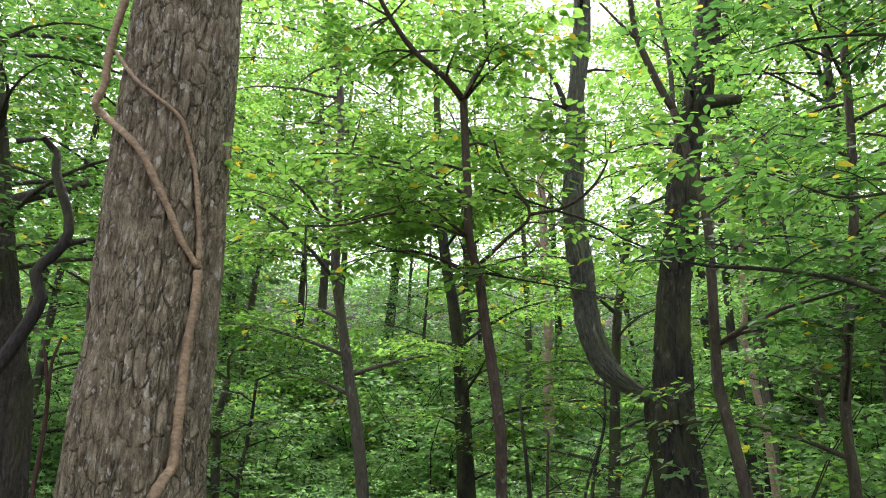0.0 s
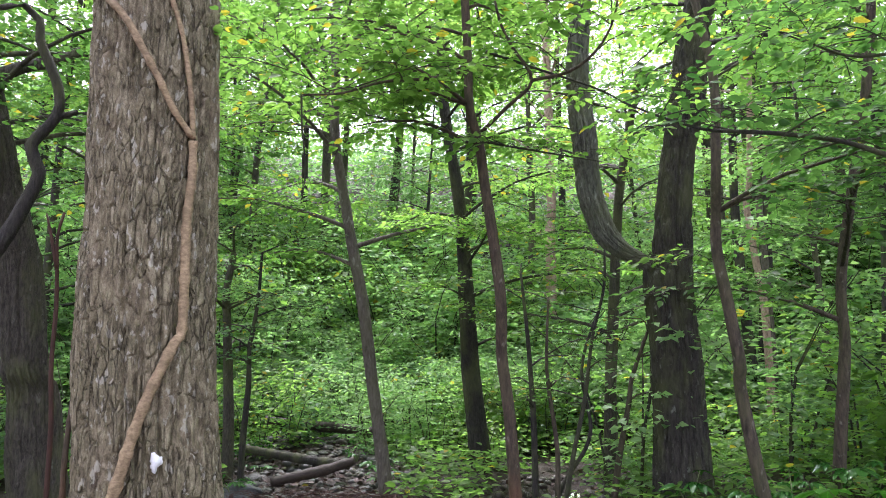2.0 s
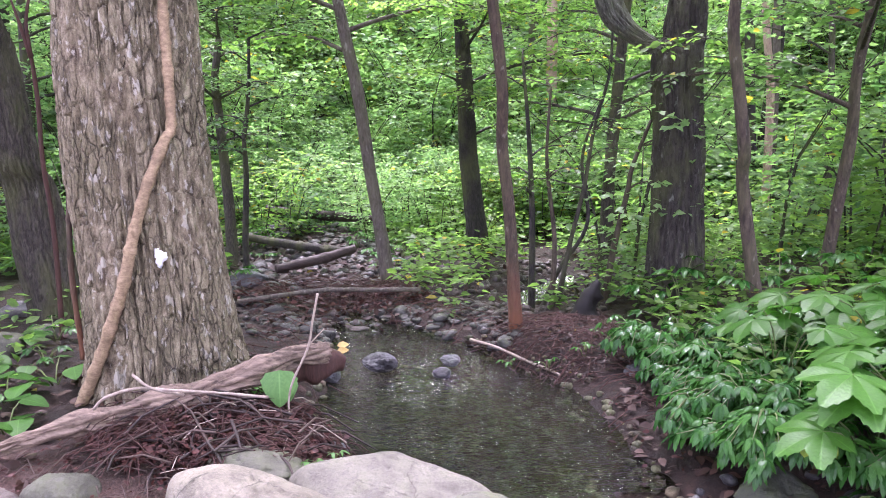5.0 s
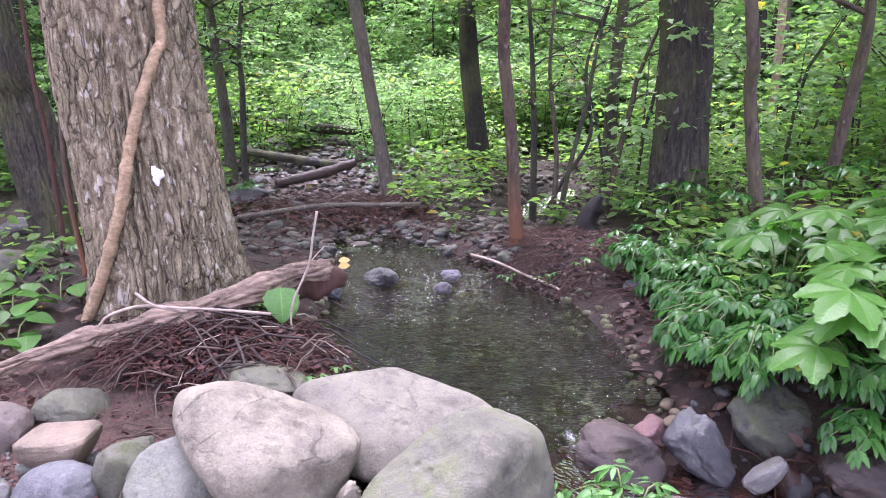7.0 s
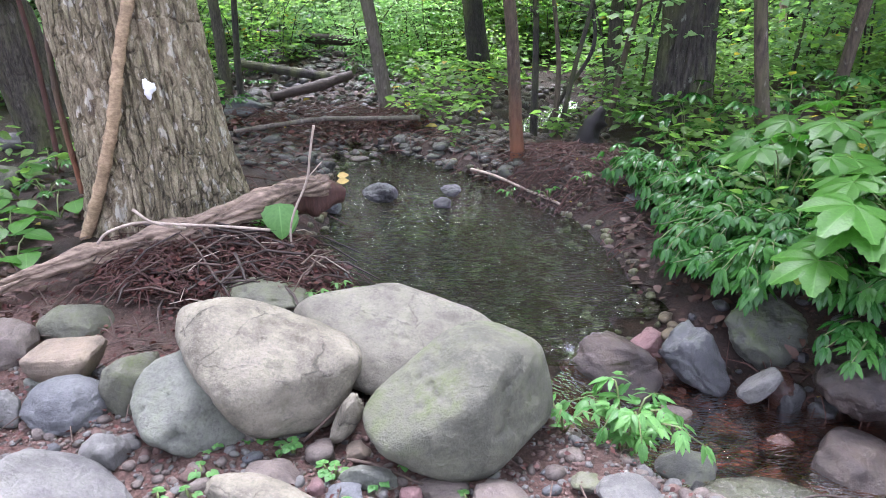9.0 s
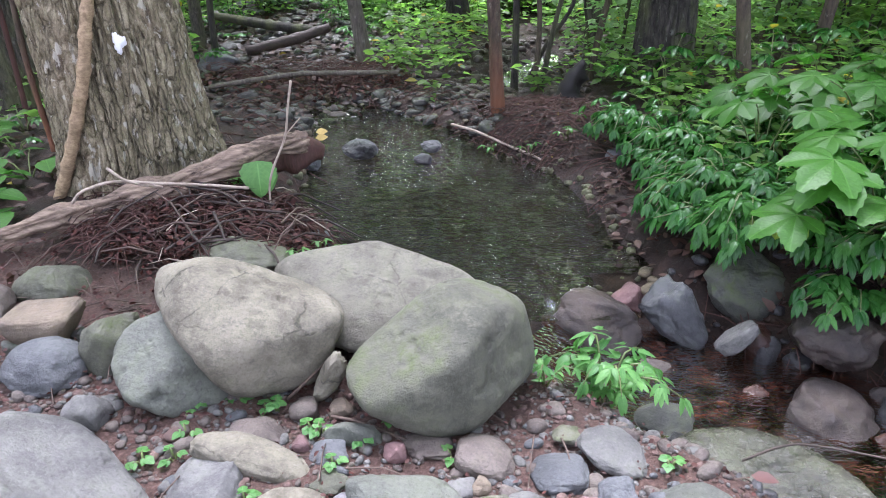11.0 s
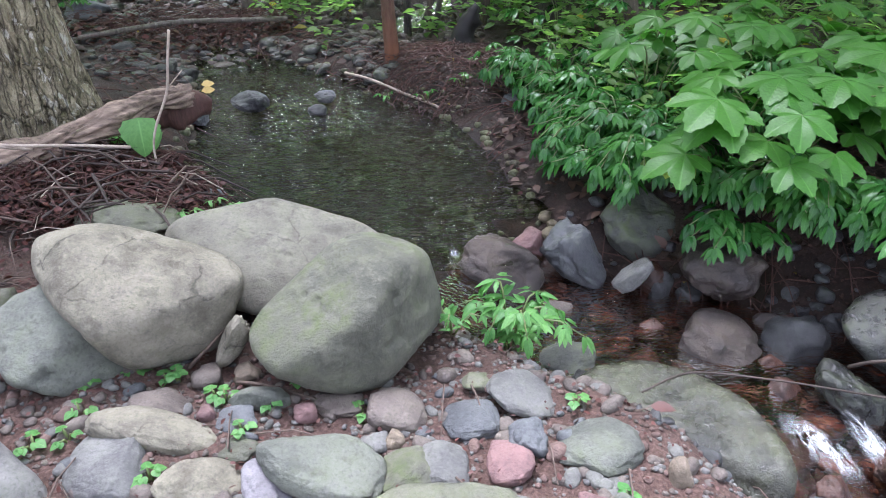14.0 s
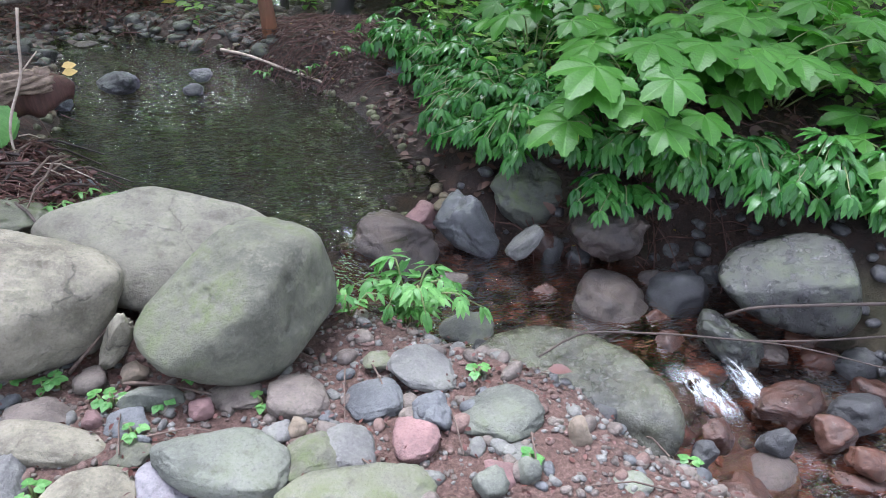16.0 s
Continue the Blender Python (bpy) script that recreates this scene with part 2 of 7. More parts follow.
def old_bark():
    """Plates of an old trunk: grey-brown, cracked lengthwise and across, with pale lichen patches and an olive bloom."""
    m, n, link, out = shader("great_bark")
    mid = noise_node(n, link, 20, 6, 0.68, (1, 1, 0.4), 0.4)
    fine = noise_node(n, link, 130, 4, 0.7, (1, 1, 0.6))
    patch = noise_node(n, link, 2.4, 4, 0.6, (1, 1, 0.6))
    fleck = noise_node(n, link, 19, 4, 0.6, (1, 1, 0.5))
    co = n.new("ShaderNodeTexCoord")
    wob = n.new("ShaderNodeTexNoise")
    wob.inputs["Scale"].default_value, wob.inputs["Detail"].default_value = 11.0, 4.0
    link(co.outputs["Object"], wob.inputs["Vector"])
    bent = n.new("ShaderNodeVectorMath")
    bent.operation = "MULTIPLY_ADD"
    link(wob.outputs["Color"], bent.inputs[0])
    bent.inputs[1].default_value = (0.045, 0.045, 0.10)
    link(co.outputs["Object"], bent.inputs[2])
    mp = n.new("ShaderNodeMapping")
    mp.inputs["Scale"].default_value = (24, 24, 5.0)
    link(bent.outputs[0], mp.inputs["Vector"])
    vor = n.new("ShaderNodeTexVoronoi")
    vor.feature = "DISTANCE_TO_EDGE"
    vor.inputs["Scale"].default_value = 1.0
    link(mp.outputs[0], vor.inputs["Vector"])
    gap = span(n, link, vor.outputs["Distance"], 0.0, 0.07, 1, 0)
    gap = calc(n, link, "MULTIPLY", gap, span(n, link, patch, 0.40, 0.58, 0.05, 1))
    col = ramp(n, link, mid, [(0.33, (0.050, 0.039, 0.024)), (0.48, (0.205, 0.170, 0.104)), (0.64, (0.385, 0.335, 0.225))])
    col = mixed(n, link, span(n, link, patch, 0.45, 0.66, 0, 0.5), col, (0.20, 0.185, 0.105))
    col = mixed(n, link, span(n, link, patch, 0.45, 0.3, 0, 0.45), col, (0.19, 0.135, 0.095))
    col = mixed(n, link, span(n, link, fine, 0.5, 0.3, 0, 0.6), col, (0.040, 0.030, 0.023))
    col = mixed(n, link, span(n, link, fine, 0.56, 0.74, 0, 0.4), col, (0.48, 0.43, 0.35))
    col = mixed(n, link, span(n, link, fleck, 0.59, 0.63, 0, 0.7), col, (0.50, 0.475, 0.40))
    col = mixed(n, link, calc(n, link, "MULTIPLY", gap, 0.5), col, (0.026, 0.018, 0.012))
    link(col, out.inputs["Base Color"])
    out.inputs["Roughness"].default_value = 0.9
    high = calc(n, link, "ADD", calc(n, link, "ADD", mid, calc(n, link, "MULTIPLY", fine, 0.5)), calc(n, link, "MULTIPLY", gap, -0.8))
    relief(n, link, out, high, 1.0, 0.02)
    return m


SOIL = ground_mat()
WHITE_WATER = foam_mat()
POOL_WATER = water_mat("pool_water", (0.52, 0.60, 0.40), 13.0, 1.0, True)
RUN_WATER = water_mat("running_water", (0.80, 0.52, 0.40), 22.0, 0.5)
STONE_BEIGE = stone_mat("beige_stone", (0.090, 0.082, 0.058), (0.215, 0.196, 0.150), 0.2, 0.8, 0.4, 0.8)
STONE_BACK = stone_mat("grey_beige_stone", (0.086, 0.081, 0.062), (0.151, 0.143, 0.111), 0.25, 0.75, 0.36, 0.5)
STONE_GREEN = stone_mat("green_grey_stone", (0.065, 0.067, 0.047), (0.135, 0.133, 0.099), 0.7, 0.75, 0.4, 0.3)
STONE_TEAL = stone_mat("teal_stone", (0.063, 0.068, 0.056), (0.133, 0.138, 0.115), 0.35, 0.75, 0.5)
STONE_GREY = stone_mat("grey_stone", (0.063, 0.063, 0.061), (0.146, 0.143, 0.135), 0.2, 0.7, 0.45)
STONE_BLUE = stone_mat("blue_grey_stone", (0.046, 0.050, 0.054), (0.109, 0.114, 0.120), 0.1, 0.6, 0.5)
STONE_PURPLE = stone_mat("purple_grey_stone", (0.086, 0.081, 0.086), (0.171, 0.163, 0.171), 0.0, 0.7, 0.4)
STONE_PINK = stone_mat("pink_stone", (0.102, 0.057, 0.054), (0.186, 0.108, 0.102), 0.0, 0.65, 0.35)
STONE_ORANGE = stone_mat("orange_stone", (0.104, 0.083, 0.059), (0.200, 0.159, 0.115), 0.1, 0.75, 0.4)
STONE_RUST = stone_mat("rusty_gravel", (0.070, 0.041, 0.032), (0.154, 0.098, 0.081), 0.0, 0.7, 0.35)
STONE_BROWN = stone_mat("brown_stone", (0.065, 0.051, 0.043), (0.136, 0.112, 0.096), 0.12, 0.6, 0.5)
STONE_MOSSY = stone_mat("mossy_stone", (0.022, 0.025, 0.021), (0.068, 0.069, 0.060), 0.9, 0.6, 0.5)
STONE_WET = stone_mat("wet_dark_stone", (0.012, 0.012, 0.013), (0.048, 0.048, 0.052), 0.15, 0.5, 0.5)
STONE_WETGREEN = stone_mat("wet_green_stone", (0.016, 0.017, 0.011), (0.056, 0.055, 0.039), 0.3, 0.2, 0.35)
STONE_WETGREY = stone_mat("wet_grey_stone", (0.010, 0.010, 0.010), (0.036, 0.037, 0.035), 0.5, 0.28, 0.35)
STONE_RED = stone_mat("wet_red_stone", (0.021, 0.008, 0.005), (0.071, 0.029, 0.017), 0.0, 0.34, 0.5)
STONE_WETBROWN = stone_mat("wet_brown_stone", (0.022, 0.016, 0.014), (0.064, 0.046, 0.038), 0.1, 0.44, 0.4)
STONE_SLATE = stone_mat("wet_slate", (0.031, 0.033, 0.036), (0.081, 0.083, 0.090), 0.3, 0.44, 0.3, 0.5)
STONE_SHORE = stone_mat("dark_shore_stone", (0.010, 0.010, 0.009), (0.035, 0.034, 0.032), 0.3, 0.45, 0.4)
STONE_OLIVE = stone_mat("olive_bed_stone", (0.030, 0.034, 0.014), (0.105, 0.108, 0.052), 0.0, 0.6, 0.4)
STONE_BED = stone_mat("silted_bed_stone", (0.030, 0.026, 0.014), (0.120, 0.095, 0.055), 0.0, 0.6, 0.4)
BARK_GREAT = old_bark()
BARK_LEFT = bark_mat("grey_bark", (0.022, 0.019, 0.015), (0.085, 0.074, 0.058), (0.3, 0.3, 0.25), 0.3, 0.5)
BARK_OAK = bark_mat("dark_ridged_bark", (0.007, 0.006, 0.005), (0.049, 0.043, 0.034), (0.26, 0.28, 0.24), 0.45, 0.4, 38)
BARK_SMOOTH = bark_mat("smooth_brown_bark", (0.022, 0.016, 0.011), (0.088, 0.066, 0.047), (0.26, 0.25, 0.21), 0.5, 0.25, 34)
BARK_GREY = bark_mat("smooth_grey_bark", (0.055, 0.046, 0.038), (0.14, 0.12, 0.10), (0.36, 0.36, 0.32), 0.45, 0.2, 45)
BARK_DARK = bark_mat("dark_bark", (0.010, 0.009, 0.008), (0.038, 0.033, 0.028), (0.14, 0.14, 0.11), 0.2, 0.5)
BARK_LICHEN = bark_mat("lichened_grey_bark", (0.045, 0.047, 0.036), (0.17, 0.175, 0.14), (0.36, 0.38, 0.33), 0.6, 0.4, 36)
BARK_PALE = bark_mat("pale_pink_bark", (0.22, 0.15, 0.11), (0.42, 0.31, 0.24), (0.5, 0.45, 0.4), 0.3, 0.0)
BARK_RUST = bark_mat("rust_footed_bark", (0.024, 0.016, 0.011), (0.090, 0.062, 0.042), (0.26, 0.24, 0.20), 0.5, 0.15, 34)
foot_nodes, foot_link = BARK_RUST.node_tree.nodes, BARK_RUST.node_tree.links.new
foot_split = foot_nodes.new("ShaderNodeSeparateXYZ")
foot_link(foot_nodes.new("ShaderNodeTexCoord").outputs["Object"], foot_split.inputs[0])
foot_rise = calc(foot_nodes, foot_link, "ADD", foot_split.outputs["Z"], calc(foot_nodes, foot_link, "MULTIPLY", noise_node(foot_nodes, foot_link, 9), 0.6))
foot_out = foot_nodes["Principled BSDF"].inputs["Base Color"]
foot_link(mixed(foot_nodes, foot_link, span(foot_nodes, foot_link, foot_rise, 0.35, 1.0, 0.8, 0), foot_out.links[0].from_socket, (0.16, 0.060, 0.026)), foot_out)
VINE_WOOD = wood_mat("vine_bark", (0.15, 0.10, 0.055), (0.46, 0.34, 0.205), 0.8, 30, (1, 1, 1.6), 0.7)
# split wood, pale along the grain
DEAD_WOOD = wood_mat("weathered_wood", (0.040, 0.026, 0.018), (0.335, 0.250, 0.185), 0.8, 42, (0.12, 1, 1), 0.9)
DARK_WOOD = wood_mat("rotten_wood", (0.015, 0.010, 0.008), (0.059, 0.038, 0.029), 0.7, 40, (0.3, 1, 1), 0.9)
RED_WOOD = wood_mat("red_dead_stem", (0.033, 0.013, 0.009), (0.090, 0.037, 0.026), 0.8)
TWIG = wood_mat("dry_twig", (0.042, 0.027, 0.021), (0.144, 0.102, 0.078), 0.8, 40, (1, 1, 1), 0.4)
PALE_TWIG = wood_mat("pale_twig", (0.22, 0.17, 0.13), (0.48, 0.41, 0.34), 0.8, 40, (1, 1, 1), 0.4)
GREEN_STEM = wood_mat("green_stem", (0.06, 0.09, 0.025), (0.15, 0.19, 0.06), 0.5, 40, (1, 1, 0.2), 0.2)
# sunny and shade leaf: lighter and darker copies that put light into the colour
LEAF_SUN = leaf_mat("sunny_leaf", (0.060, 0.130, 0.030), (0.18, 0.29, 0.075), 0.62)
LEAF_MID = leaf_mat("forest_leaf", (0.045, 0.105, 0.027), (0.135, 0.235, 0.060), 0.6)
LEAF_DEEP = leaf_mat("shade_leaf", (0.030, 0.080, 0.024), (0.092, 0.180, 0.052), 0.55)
LEAF_COOL = leaf_mat("cool_leaf", (0.055, 0.13, 0.055), (0.17, 0.28, 0.125), 0.5)
LEAF_PALE = leaf_mat("pale_leaf", (0.085, 0.18, 0.07), (0.23, 0.36, 0.15), 0.5, yellow=0.0)
LEAF_BIG = leaf_mat("broad_leaf", (0.018, 0.083, 0.009), (0.050, 0.155, 0.017), 0.3, 0.42, True, 0.0)
LEAF_HERB = leaf_mat("herb_leaf", (0.014, 0.074, 0.014), (0.054, 0.163, 0.031), 0.25, 0.2, True, 0.0)
LEAF_YOUNG = leaf_mat("young_leaf", (0.055, 0.165, 0.045), (0.135, 0.285, 0.088), 0.35, 0.35, True, 0.0)
LEAF_YELLOW = leaf_mat("yellowing_leaf", (0.15, 0.26, 0.03), (0.33, 0.37, 0.06), 0.35, 0.4, True, 0.0)
LITTER = leaf_mat("dead_leaf", (0.014, 0.008, 0.006), (0.075, 0.042, 0.031), 0.06, 0.55, False, 0.01)
LITTER_RED = leaf_mat("red_dead_leaf", (0.018, 0.006, 0.005), (0.076, 0.025, 0.019), 0.06, 0.55, False, 0.0)


def plain_mat(name, c, rough=0.6):
    m, n, link, out = shader(name)
    link(ramp(n, link, noise_node(n, link, 40, 4, 0.6), [(0.3, tuple(v * 0.8 for v in c)), (0.7, c)]), out.inputs["Base Color"])
    out.inputs["Roughness"].default_value = rough
    return m


WHITE_PAINT = plain_mat("white_paint", (0.85, 0.86, 0.88), 0.6)
CHARRED = plain_mat("black_rotten_wood", (0.012, 0.010, 0.009), 0.7)
GOLD_LEAF = leaf_mat("gold_leaf", (0.45, 0.30, 0.10), (0.62, 0.45, 0.18), 0.2, 0.5, False, 0.0)


# ---- the lie of the land ----
def bump01(d, a, b):
    """0 for d below a, 1 for d above b, smooth between."""
    s = np.clip((d - a) / (b - a), 0, 1)
    return s * s * (3 - 2 * s)


def along(x, y, line):
    """Distance to a polyline of (x, y, half width, level) and the half width and level there."""
    best = np.full(np.shape(x), 1e9)
    half, level = np.zeros(np.shape(x)), np.zeros(np.shape(x))
    for (ax, ay, aw, az), (bx, by, bw, bz) in zip(line, line[1:]):
        dx, dy = bx - ax, by - ay
        s = np.clip(((x - ax) * dx + (y - ay) * dy) / (dx * dx + dy * dy), 0, 1)
        d = np.hypot(x - ax - s * dx, y - ay - s * dy)
        near = d - (aw + s * (bw - aw)) < best - half
        best = np.where(near, d, best)
        half = np.where(near, aw + s * (bw - aw), half)
        level = np.where(near, az + s * (bz - az), level)
    return best, half, level


POOL = [(0.60, 2.95, 0.16, -0.16), (0.55, 3.35, 0.48, -0.24), (0.22, 3.9, 0.74, -0.30), (0.05, 4.6, 0.84, -0.30),
        (-0.2, 5.4, 0.62, -0.26), (-0.62, 6.3, 0.36, -0.18), (-0.95, 6.9, 0.2, -0.12)]
LOWER = [(0.60, 2.95, 0.16, -0.16), (0.86, 2.74, 0.34, -0.36), (1.25, 2.52, 0.50, -0.42), (1.74, 2.15, 0.62, -0.44),
         (2.0, 1.6, 0.62, -0.52), (2.2, 1.1, 0.70, -0.58), (2.3, 0.2, 0.55, -0.62), (3.0, -2.0, 0.6, -0.7), (5.0, -12.0, 0.8, -1.2)]
BACK = [(0.72, 7.2, 0.1, -0.08), (0.98, 7.8, 0.2, -0.16), (1.35, 8.4, 0.18, -0.16), (1.6, 9.0, 0.08, -0.05)]
WASH = [(-0.95, 6.9, 0.2, -0.1), (-1.4, 8.0, 0.7, -0.02), (-1.7, 9.6, 0.9, 0.06), (-2.2, 11.4, 0.7, 0.24)]


def height(x, y):
    """The level of the ground."""
    x, y = np.asarray(x, float), np.asarray(y, float)
    h = 0.025 * np.sin(1.7 * x + 0.6) * np.cos(1.3 * y) + 0.012 * np.sin(5.1 * x + 2.0 * y) * np.sin(4.3 * y - 1.1 * x)
    h = h + 0.14 * np.exp(-((x + 2.1) ** 2 + (y - 4.9) ** 2) / 1.2)                # foot of the great trunk
    h = h + 0.13 * np.exp(-((x + 1.25) ** 2 + (y - 3.7) ** 2) / 0.16)              # heap of flood litter
    h = h + 0.24 * bump01(x - 0.25 * np.abs(y - 3.6), 1.25, 2.4) * bump01(y, 2.3, 3.1) * (1 - bump01(y, 8.0, 11.0))   # bank with the big-leaved herbs
    h = h - 0.15 * np.exp(-((x - 1.38) ** 2 + (y - 1.6) ** 2) / 0.07)              # hollow under the wet boulder
    h = h + 0.10 * np.exp(-((x - 0.95) ** 2 + (y - 5.5) ** 2) / 0.35)              # hummock with the young stems
    r = np.hypot(x, y - 2)
    h = h + (0.20 * np.clip(r - 10.5, 0, 60) + 0.26 * np.clip(r - 17, 0, 30)) * bump01(y, 4, 14) + 0.10 * np.clip(np.abs(x) - 7, 0, 40) * bump01(np.abs(x), 7, 12)
    for line, bank in ((POOL, 0.28), (LOWER, 0.3), (BACK, 0.45), (WASH, 0.7)):
        d, half, level = along(x, y, line)
        h = level + (h - level) * bump01(d, half * 0.55, half + bank)
    return h

# ---- mesh tools ----
def mesh_np(name, verts, faces, material, smooth=True, uv=None):
    """A mesh from arrays: faces is an (n, 3) or (n, 4) array; uv holds one pair for each vertex."""
    me = bpy.data.meshes.new(name)
    verts, faces = np.asarray(verts, np.float32), np.asarray(faces, np.int32)
    k = faces.shape[1]
    me.vertices.add(len(verts))
    me.vertices.foreach_set("co", verts.ravel())
    me.loops.add(faces.size)
    me.loops.foreach_set("vertex_index", faces.ravel())
    me.polygons.add(len(faces))
    me.polygons.foreach_set("loop_start", np.arange(0, faces.size, k, dtype=np.int32))
    if uv is not None:
        layer = me.uv_layers.new(name="UVMap")
        layer.data.foreach_set("uv", np.asarray(uv, np.float32)[faces.ravel()].ravel())
    me.polygons.foreach_set("use_smooth", np.full(len(faces), smooth))
    me.materials.append(material)
    me.update(calc_edges=True)
    return me


def thing(name, at, label, category, group="", kind=""):
    """An Empty at a thing's base, to which its parts belong."""
    ob = new(name)
    ob.empty_display_size = 0.1
    ob.location = at
    return tagged(ob, label, category, group, kind)


def part(name, me, parent, label=""):
    """A mesh in world coordinates as a part of a thing or of another part."""
    ob = new(name, me)
    at = Vector(parent.location) if parent.parent is None else Vector(parent.location) + Vector(parent.parent.location)
    v = np.empty(len(me.vertices) * 3, np.float32)
    me.vertices.foreach_get("co", v)
    me.vertices.foreach_set("co", (v.reshape(-1, 3) - np.array(at, np.float32)).ravel())
    ob.parent = parent
    return tagged(ob, label)


def lone(name, me, label, category, group="", kind="", at=None):
    """A thing of a single mesh; with at, its origin is moved there."""
    ob = new(name, me)
    if at is not None:
        v = np.empty(len(me.vertices) * 3, np.float32)
        me.vertices.foreach_get("co", v)
        me.vertices.foreach_set("co", (v.reshape(-1, 3) - np.array(at, np.float32)).ravel())
        ob.location = at
    return tagged(ob, label, category, group, kind)


def merge(chunks):
    """One vertex and face array from several."""
    vs, fs, k = [], [], 0
    for v, f in chunks:
        vs.append(v)
        fs.append(np.asarray(f) + k)
        k += len(v)
    return np.concatenate(vs), np.concatenate(fs)


def curve_pts(pts, step):
    """A smooth line through control points (x, y, z, radius), about one point a step."""
    p = np.asarray(pts, float)
    if len(p) == 2:
        n = max(2, int(np.linalg.norm(p[1, :3] - p[0, :3]) / step))
        return p[0] + (p[1] - p[0]) * np.linspace(0, 1, n + 1)[:, None]
    q = np.vstack([2 * p[0] - p[1], p, 2 * p[-1] - p[-2]])
    out = []
    for a, b, c, d in zip(q, q[1:], q[2:], q[3:]):
        n = max(1, int(np.linalg.norm(c[:3] - b[:3]) / step))
        s = (np.arange(n) / n)[:, None]
        out.append(0.5 * (2 * b + (c - a) * s + (2 * a - 5 * b + 4 * c - d) * s ** 2 + (3 * b - a - 3 * c + d) * s ** 3))
    out.append(p[-1:])
    return np.vstack(out)


def tube(pts, sides=8, step=0.1, rough=0.0, seed=0, knots=0.0):
    """A round limb along control points (x, y, z, radius) with closed ends, as quads."""
    c = curve_pts(pts, step)
    rng = np.random.default_rng(seed)
    tan = np.gradient(c[:, :3], axis=0)
    tan /= np.linalg.norm(tan, axis=1)[:, None] + 1e-9
    ref = np.array([0.31, 0.17, 0.93]) if abs(tan[:, 2]).mean() < 0.8 else np.array([0.9, 0.4, 0.1])
    u = np.cross(tan, ref)
    u /= np.linalg.norm(u, axis=1)[:, None] + 1e-9
    w = np.cross(tan, u)
    a = np.arange(sides) * 2 * np.pi / sides
    r = np.maximum(c[:, 3], 0.0008)[:, None] * np.ones((1, sides))
    if rough:
        m = len(c)
        wob = rng.normal(0, 1, (m, sides))
        for _ in range(2):
            wob = (wob + np.roll(wob, 1, 1) + np.roll(wob, -1, 1)) / 3
            wob[1:-1] = (wob[1:-1] + wob[:-2] + wob[2:]) / 3
        r = r * (1 + rough * 3 * wob)
    if knots:
        r = r * (1 + knots * np.clip(np.sin(np.cumsum(rng.uniform(0.4, 1.4, len(c)))), 0, 1)[:, None] ** 3)
    v = c[:, None, :3] + r[:, :, None] * (np.cos(a)[None, :, None] * u[:, None] + np.sin(a)[None, :, None] * w[:, None])
    n = len(c)
    i, j = np.meshgrid(np.arange(n - 1), np.arange(sides), indexing="ij")
    jj = (j + 1) % sides
    f = np.stack([i * sides + j, i * sides + jj, (i + 1) * sides + jj, (i + 1) * sides + j], -1).reshape(-1, 4)
    verts = np.vstack([v.reshape(-1, 3), c[:1, :3], c[-1:, :3]])
    e0, e1, k = n * sides, n * sides + 1, np.arange(0, sides, 2)
    cap0 = np.stack([np.full(len(k), e0), (k + 2) % sides, k + 1, k], -1)
    cap1 = np.stack([np.full(len(k), e1), (n - 1) * sides + k, (n - 1) * sides + k + 1, (n - 1) * sides + (k + 2) % sides], -1)
    return verts, np.vstack([f, cap0, cap1])


def vnoise(p, freq, seed=0):
    """Smooth value noise in [-1, 1] at points p (n, 3)."""
    q = np.asarray(p, float) * freq + seed * 17.31
    i = np.floor(q).astype(np.int64)
    s = q - i
    s = s * s * (3 - 2 * s)
    out = 0
    for dx in (0, 1):
        for dy in (0, 1):
            for dz in (0, 1):
                h = (i[:, 0] + dx) * 374761393 + (i[:, 1] + dy) * 668265263 + (i[:, 2] + dz) * 2147483647 + seed * 974711
                h = (h ^ (h >> 13)) * 1274126177
                h = ((h ^ (h >> 16)) & 0xFFFF) / 32767.5 - 1
                wgt = (s[:, 0] if dx else 1 - s[:, 0]) * (s[:, 1] if dy else 1 - s[:, 1]) * (s[:, 2] if dz else 1 - s[:, 2])
                out = out + h * wgt
    return out


def cracks(u, v, period, seed=0):
    """Distance between the two nearest cell middles on a jittered grid (u wraps at period): 0 in the furrows."""
    iu, iv = np.floor(u).astype(np.int64), np.floor(v).astype(np.int64)
    d1, d2 = np.full(u.shape, 9.0), np.full(u.shape, 9.0)
    for du in (-1, 0, 1):
        for dv in (-1, 0, 1):
            cu, cv = iu + du, iv + dv
            h = (cu % period) * 374761393 + cv * 668265263 + seed * 974711
            h = (h ^ (h >> 13)) * 1274126177
            h = h ^ (h >> 16)
            x, y = cu + 0.1 + 0.8 * (h & 0xFFF) / 4095, cv + 0.1 + 0.8 * ((h >> 12) & 0xFFF) / 4095
            d = np.hypot(u - x, v - y)
            d2 = np.minimum(d2, np.maximum(d1, d))
            d1 = np.minimum(d1, d)
    return d2 - d1


ICO = {}


def ico(level):
    """Vertices and faces of a unit ball of triangles."""
    if level not in ICO:
        bm = bmesh.new()
        bmesh.ops.create_icosphere(bm, subdivisions=level, radius=1)
        ICO[level] = (np.array([v.co[:] for v in bm.verts]), np.array([[v.index for v in f.verts] for f in bm.faces]))
        bm.free()
    return ICO[level]


